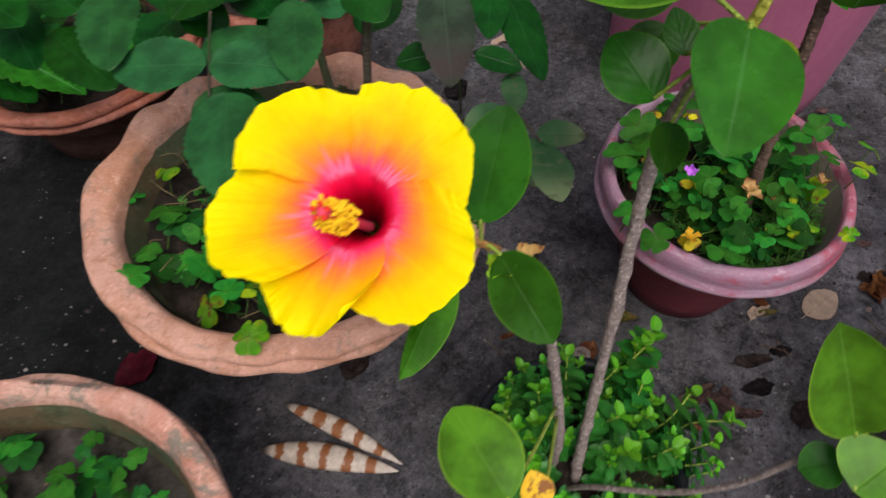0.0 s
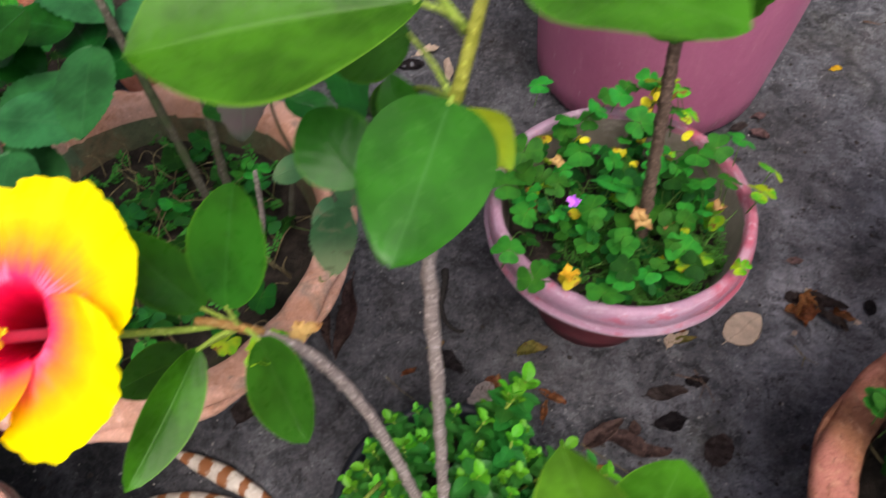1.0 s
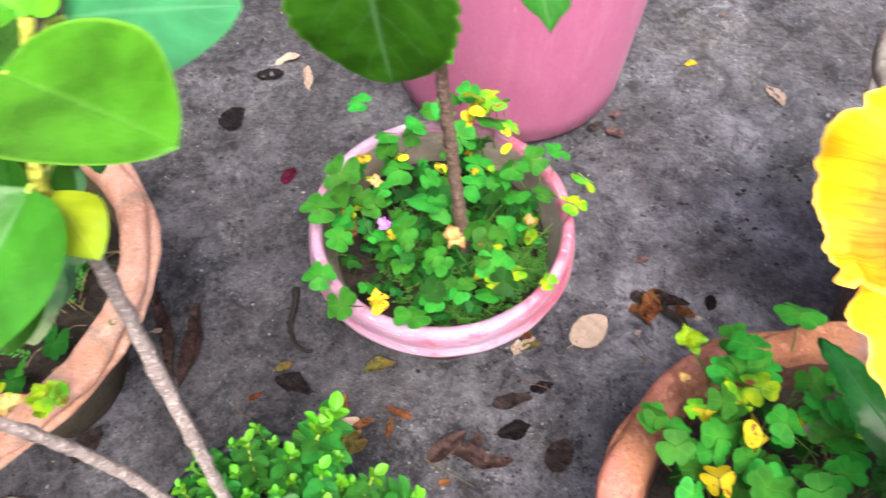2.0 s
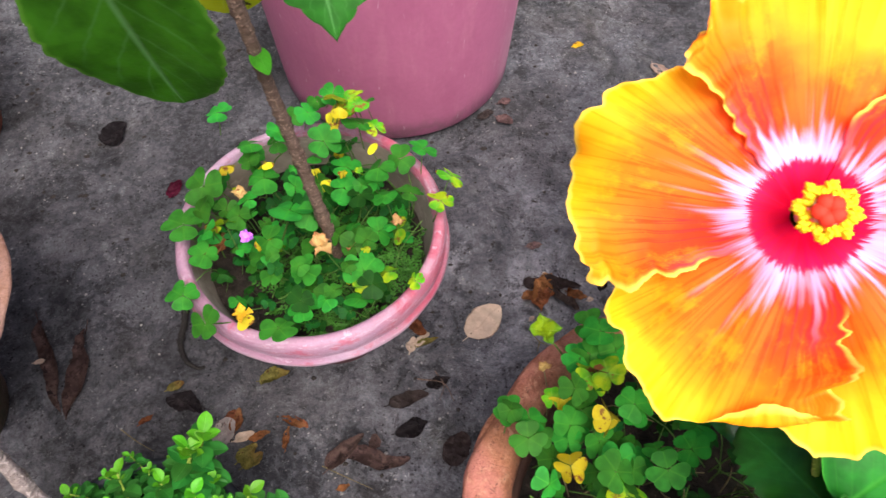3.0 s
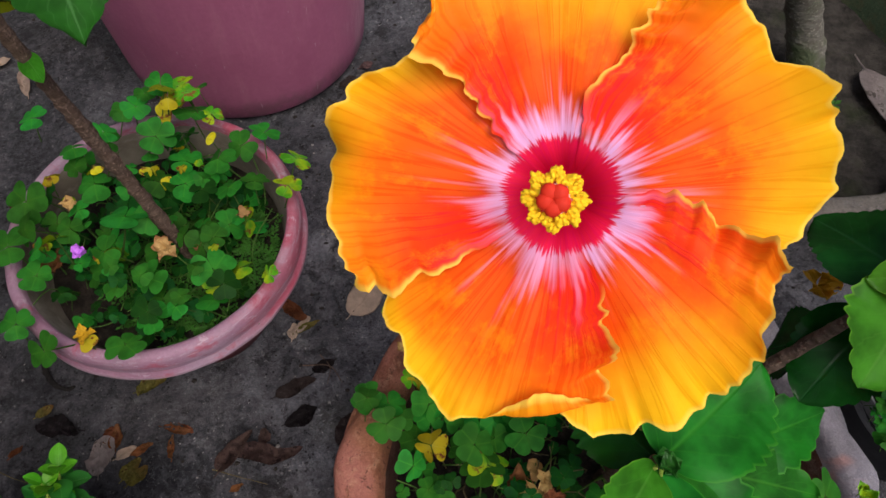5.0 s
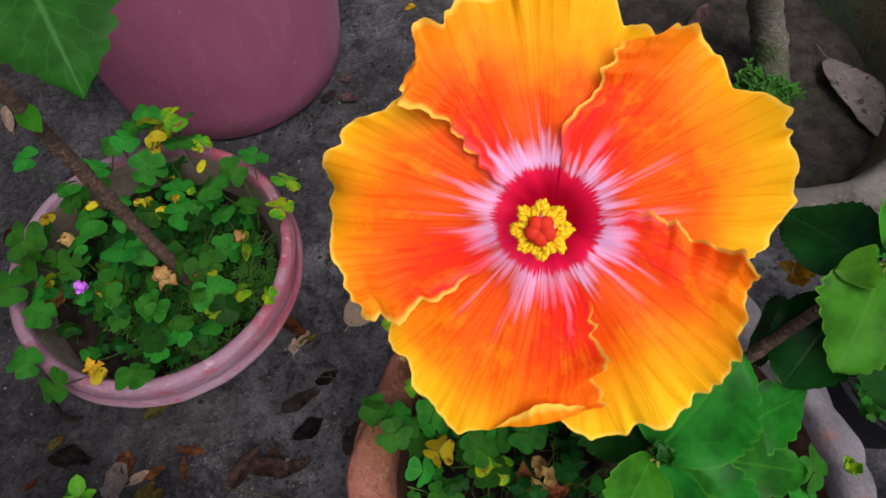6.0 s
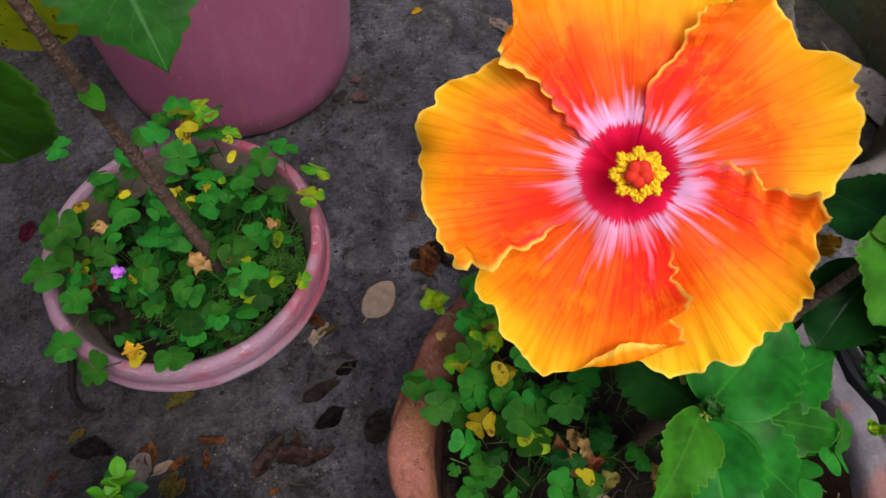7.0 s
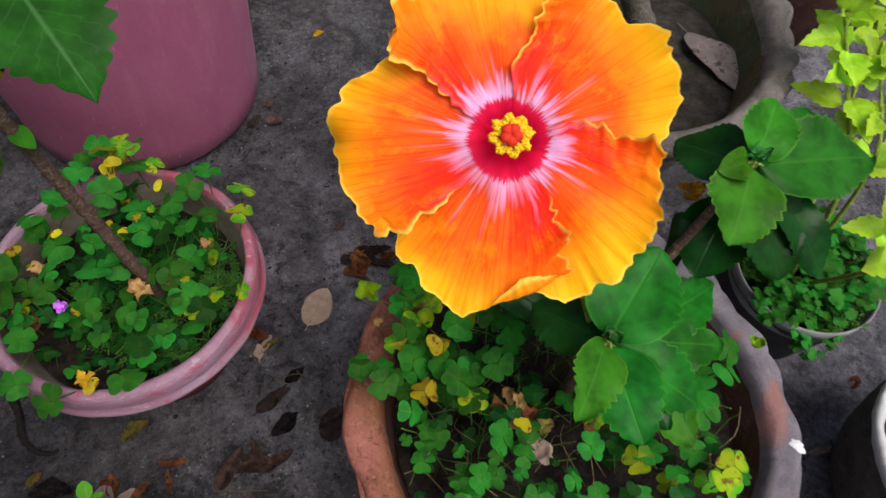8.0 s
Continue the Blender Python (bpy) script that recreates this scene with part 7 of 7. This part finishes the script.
dry_leaf((0.2061, 0.4538, 0.0000), 75, 0.030, 0.014, dry_rust, "curled rust leaf among scraps", 0.5, seed=51, fold=0.6, wavy=0.09)
dry_leaf((0.1935, 0.4464, 0.0010), 100, 0.030, 0.022, dry_grey, "grey-green leaf scrap on the concrete", 0.2, seed=52, wavy=0.06)
dry_leaf((0.2143, 0.4325, 0.0010), 15, 0.026, 0.014, dry_beige, "small pale brown leaf scrap", 0.3, seed=53, wavy=0.08)
dry_leaf((0.2242, 0.4027, 0.0000), 30, 0.030, 0.018, dry_olive, "dull olive leaf flake", 0.2, seed=54, wavy=0.06)
dry_leaf((0.0931, 0.4700, 0.0000), 30, 0.020, 0.010, dry_rust, "tiny curled rust leaf", 0.5, seed=55, fold=0.7, wavy=0.09)
dry_leaf((0.4474, 0.5330, 0.0020), 40, 0.026, 0.012, dry_beige, "torn beige leaf beside the rim", 0.4, seed=56, wavy=0.09)
dry_leaf((0.4600, 0.4701, 0.0010), 20, 0.034, 0.014, dry_black, "dark leaf skeleton on the concrete", 0.3, seed=57, wavy=0.10)
dry_leaf((0.3740, 0.4040, 0.0060), 80, 0.018, 0.014, dry_bark, "small brown curl on a larger leaf", 0.4, seed=58, wavy=0.09)
dry_leaf((0.3329, 0.3564, 0.0000), 10, 0.016, 0.008, dry_rust, "rust leaf crumb on the concrete", 0.4, seed=59, wavy=0.09)
bark_black = bark_material("blackened_bark", (0.008, 0.006, 0.006), (0.016, 0.013, 0.012))


def curved_twig(points, r, label, material=bark_brown):
    ob = part("twig", tube(bmesh.new(), points, r, r * 0.35, 7, 0.4, 8), material, None)
    tagged(ob, label, "twig", "twigs")


curved_twig([(0.1322, 0.6254, 0.0030), (0.1330, 0.6000, 0.0030), (0.1288, 0.5695, 0.0030), (0.1369, 0.5443, 0.0030), (0.1515, 0.5308, 0.0025), (0.1627, 0.5312, 0.0020)], 0.0052, "curved dark twig like a tail", bark_black)
for n, (x, y) in enumerate((( (0.6116, 0.5952)), ( (0.6278, 0.5940)), ( (0.6119, 0.5723)), ( (0.6365, 0.5795)), ( (0.6030, 0.5764)), ( (0.6217, 0.5712)), ( (0.6360, 0.5837)), ( (0.6683, 0.5690)))):
    dry_leaf((x, y, 0.001 + 0.002 * (n % 3)), 47 * n, 0.026 + 0.004 * (n % 3), 0.018, dry_rust if n % 3 else dry_brown, "crumbled rust-brown leaf in a heap", 0.5, seed=200 + n, wavy=0.14, fold=0.4)
curved_twig([(0.4351, 0.4784, 0.0020), (0.4672, 0.4677, 0.0040), (0.4777, 0.4432, 0.0020)], 0.0010, "fine forked dry twig")
curved_twig([(0.4589, 0.4858, 0.0020), (0.4677, 0.4664, 0.0030), (0.4598, 0.4466, 0.0020)], 0.0008, "fine dry twig on the concrete")
curved_twig([(0.3082, 0.3844, 0.0020), (0.3409, 0.3646, 0.0020), (0.3668, 0.3496, 0.0020)], 0.0007, "thin pale rootlet on the concrete", straw)
curved_twig([(0.0629, 0.4621, 0.0020), (0.0850, 0.4435, 0.0030), (0.1058, 0.4293, 0.0020)], 0.0007, "thin pale rootlet on the concrete", straw)
curved_twig([(0.8684, 1.1811, 0.0020), (0.8971, 1.1706, 0.0030)], 0.002, "short dark twig on the concrete")

curved_twig([(0.5938, 0.5251, 0.0020), (0.6025, 0.5080, 0.0030), (0.6188, 0.4981, 0.0020)], 0.0009, "pale forked straw on the concrete", straw)
curved_twig([(0.6025, 0.5080, 0.0030), (0.5953, 0.4928, 0.0020)], 0.0008, "short pale straw on the concrete", straw)
dry_leaf((0.5993, 0.5441, 0.0000), 30, 0.010, 0.007, dry_beige, "tiny pale chip on the concrete", 0.1, seed=61, wavy=0.08)
dry_leaf((0.6313, 0.6080, 0.0000), 100, 0.012, 0.008, dry_beige, "tiny pale chip on the concrete", 0.1, seed=62, wavy=0.08)
dry_leaf((0.6855, 0.5622, 0.0000), 20, 0.010, 0.008, dry_beige, "tiny pale chip on the concrete", 0.1, seed=63, wavy=0.08)
dry_leaf((0.7075, 0.5848, 0.0000), 70, 0.024, 0.016, dry_black, "small black leaf beside the heap", 0.3, seed=64, wavy=0.08)


def seed_pod():
    """A split pod: two boat-shaped valves, cream with brown bands."""
    k = Nodes("banded_pod", 0.6, 0.4)
    uv = k.xyz(k.where("UV"))
    pos = k.where("Object")
    band = k.math("SINE", k.math("ADD", k.math("MULTIPLY", uv[1], 38.0), k.math("MULTIPLY", k.noise(pos, 60, 4, 0.7), 5.0)))
    mask = k.math("MULTIPLY", k.step(band, 0.1, 0.7), k.math("SUBTRACT", 1.0, k.step(uv[1], 0.86, 0.95)))
    base = k.mix(k.step(k.noise(pos, 130, 3), 0.3, 0.7), (0.34, 0.29, 0.25), (0.48, 0.42, 0.37))
    base = k.mix(mask, base, (0.19, 0.066, 0.020))
    base = k.mix(k.math("SUBTRACT", 1.0, k.step(uv[1], 0.02, 0.10)), base, (0.03, 0.02, 0.015))
    base = k.mix(k.step(k.noise(pos, 240, 3, 0.7), 0.66, 0.70), base, (0.05, 0.03, 0.025))
    mat_pod = k.done(base, k.noise(pos, 200, 4), 0.4, 0.001)
    pod = thing("seed_pod", (-0.1213, 0.3054, 0.0000), "split cream seed pod with brown bands", "seed pod")
    for b, e, w in (((-0.1927, 0.3552, 0.0040), (-0.0334, 0.2871, 0.0050), 0.024), ((-0.2088, 0.2944, 0.0040), (-0.0374, 0.2776, 0.0040), 0.033)):
        bm = bmesh.new()
        uvl = bm.loops.layers.uv.verify()
        p0, p1 = Vector(b), Vector(e)
        axis = p1 - p0
        side = Vector((-axis.y, axis.x, 0)).normalized()
        rows = []
        for j in range(25):
            v = j / 24
            r = w / 2 * max(0.02, math.sin(math.pi * v ** 0.85)) ** 0.8
            bow = 0.004 * math.sin(math.pi * v)
            rows.append([(bm.verts.new(p0 + axis * v + side * (r * math.cos(t * 0.5236) + bow) + Vector((0, 0, 0.62 * r * math.sin(t * 0.5236) * (1.0 if t < 6 else 0.5)))), (t / 12, v)) for t in range(12)])
        for lo, hi in zip(rows, rows[1:]):
            for t in range(12):
                quad = (lo[t], lo[(t + 1) % 12], hi[(t + 1) % 12], hi[t])
                f = bm.faces.new([x[0] for x in quad])
                for loop, x in zip(f.loops, quad):
                    loop[uvl].uv = x[1]
        roughen(bm, 0.0008, 80, 2)
        low = min(v.co.z for v in bm.verts)
        for v in bm.verts:
            v.co.z -= low - 0.0005
        part("valve", bm, mat_pod, pod)


seed_pod()
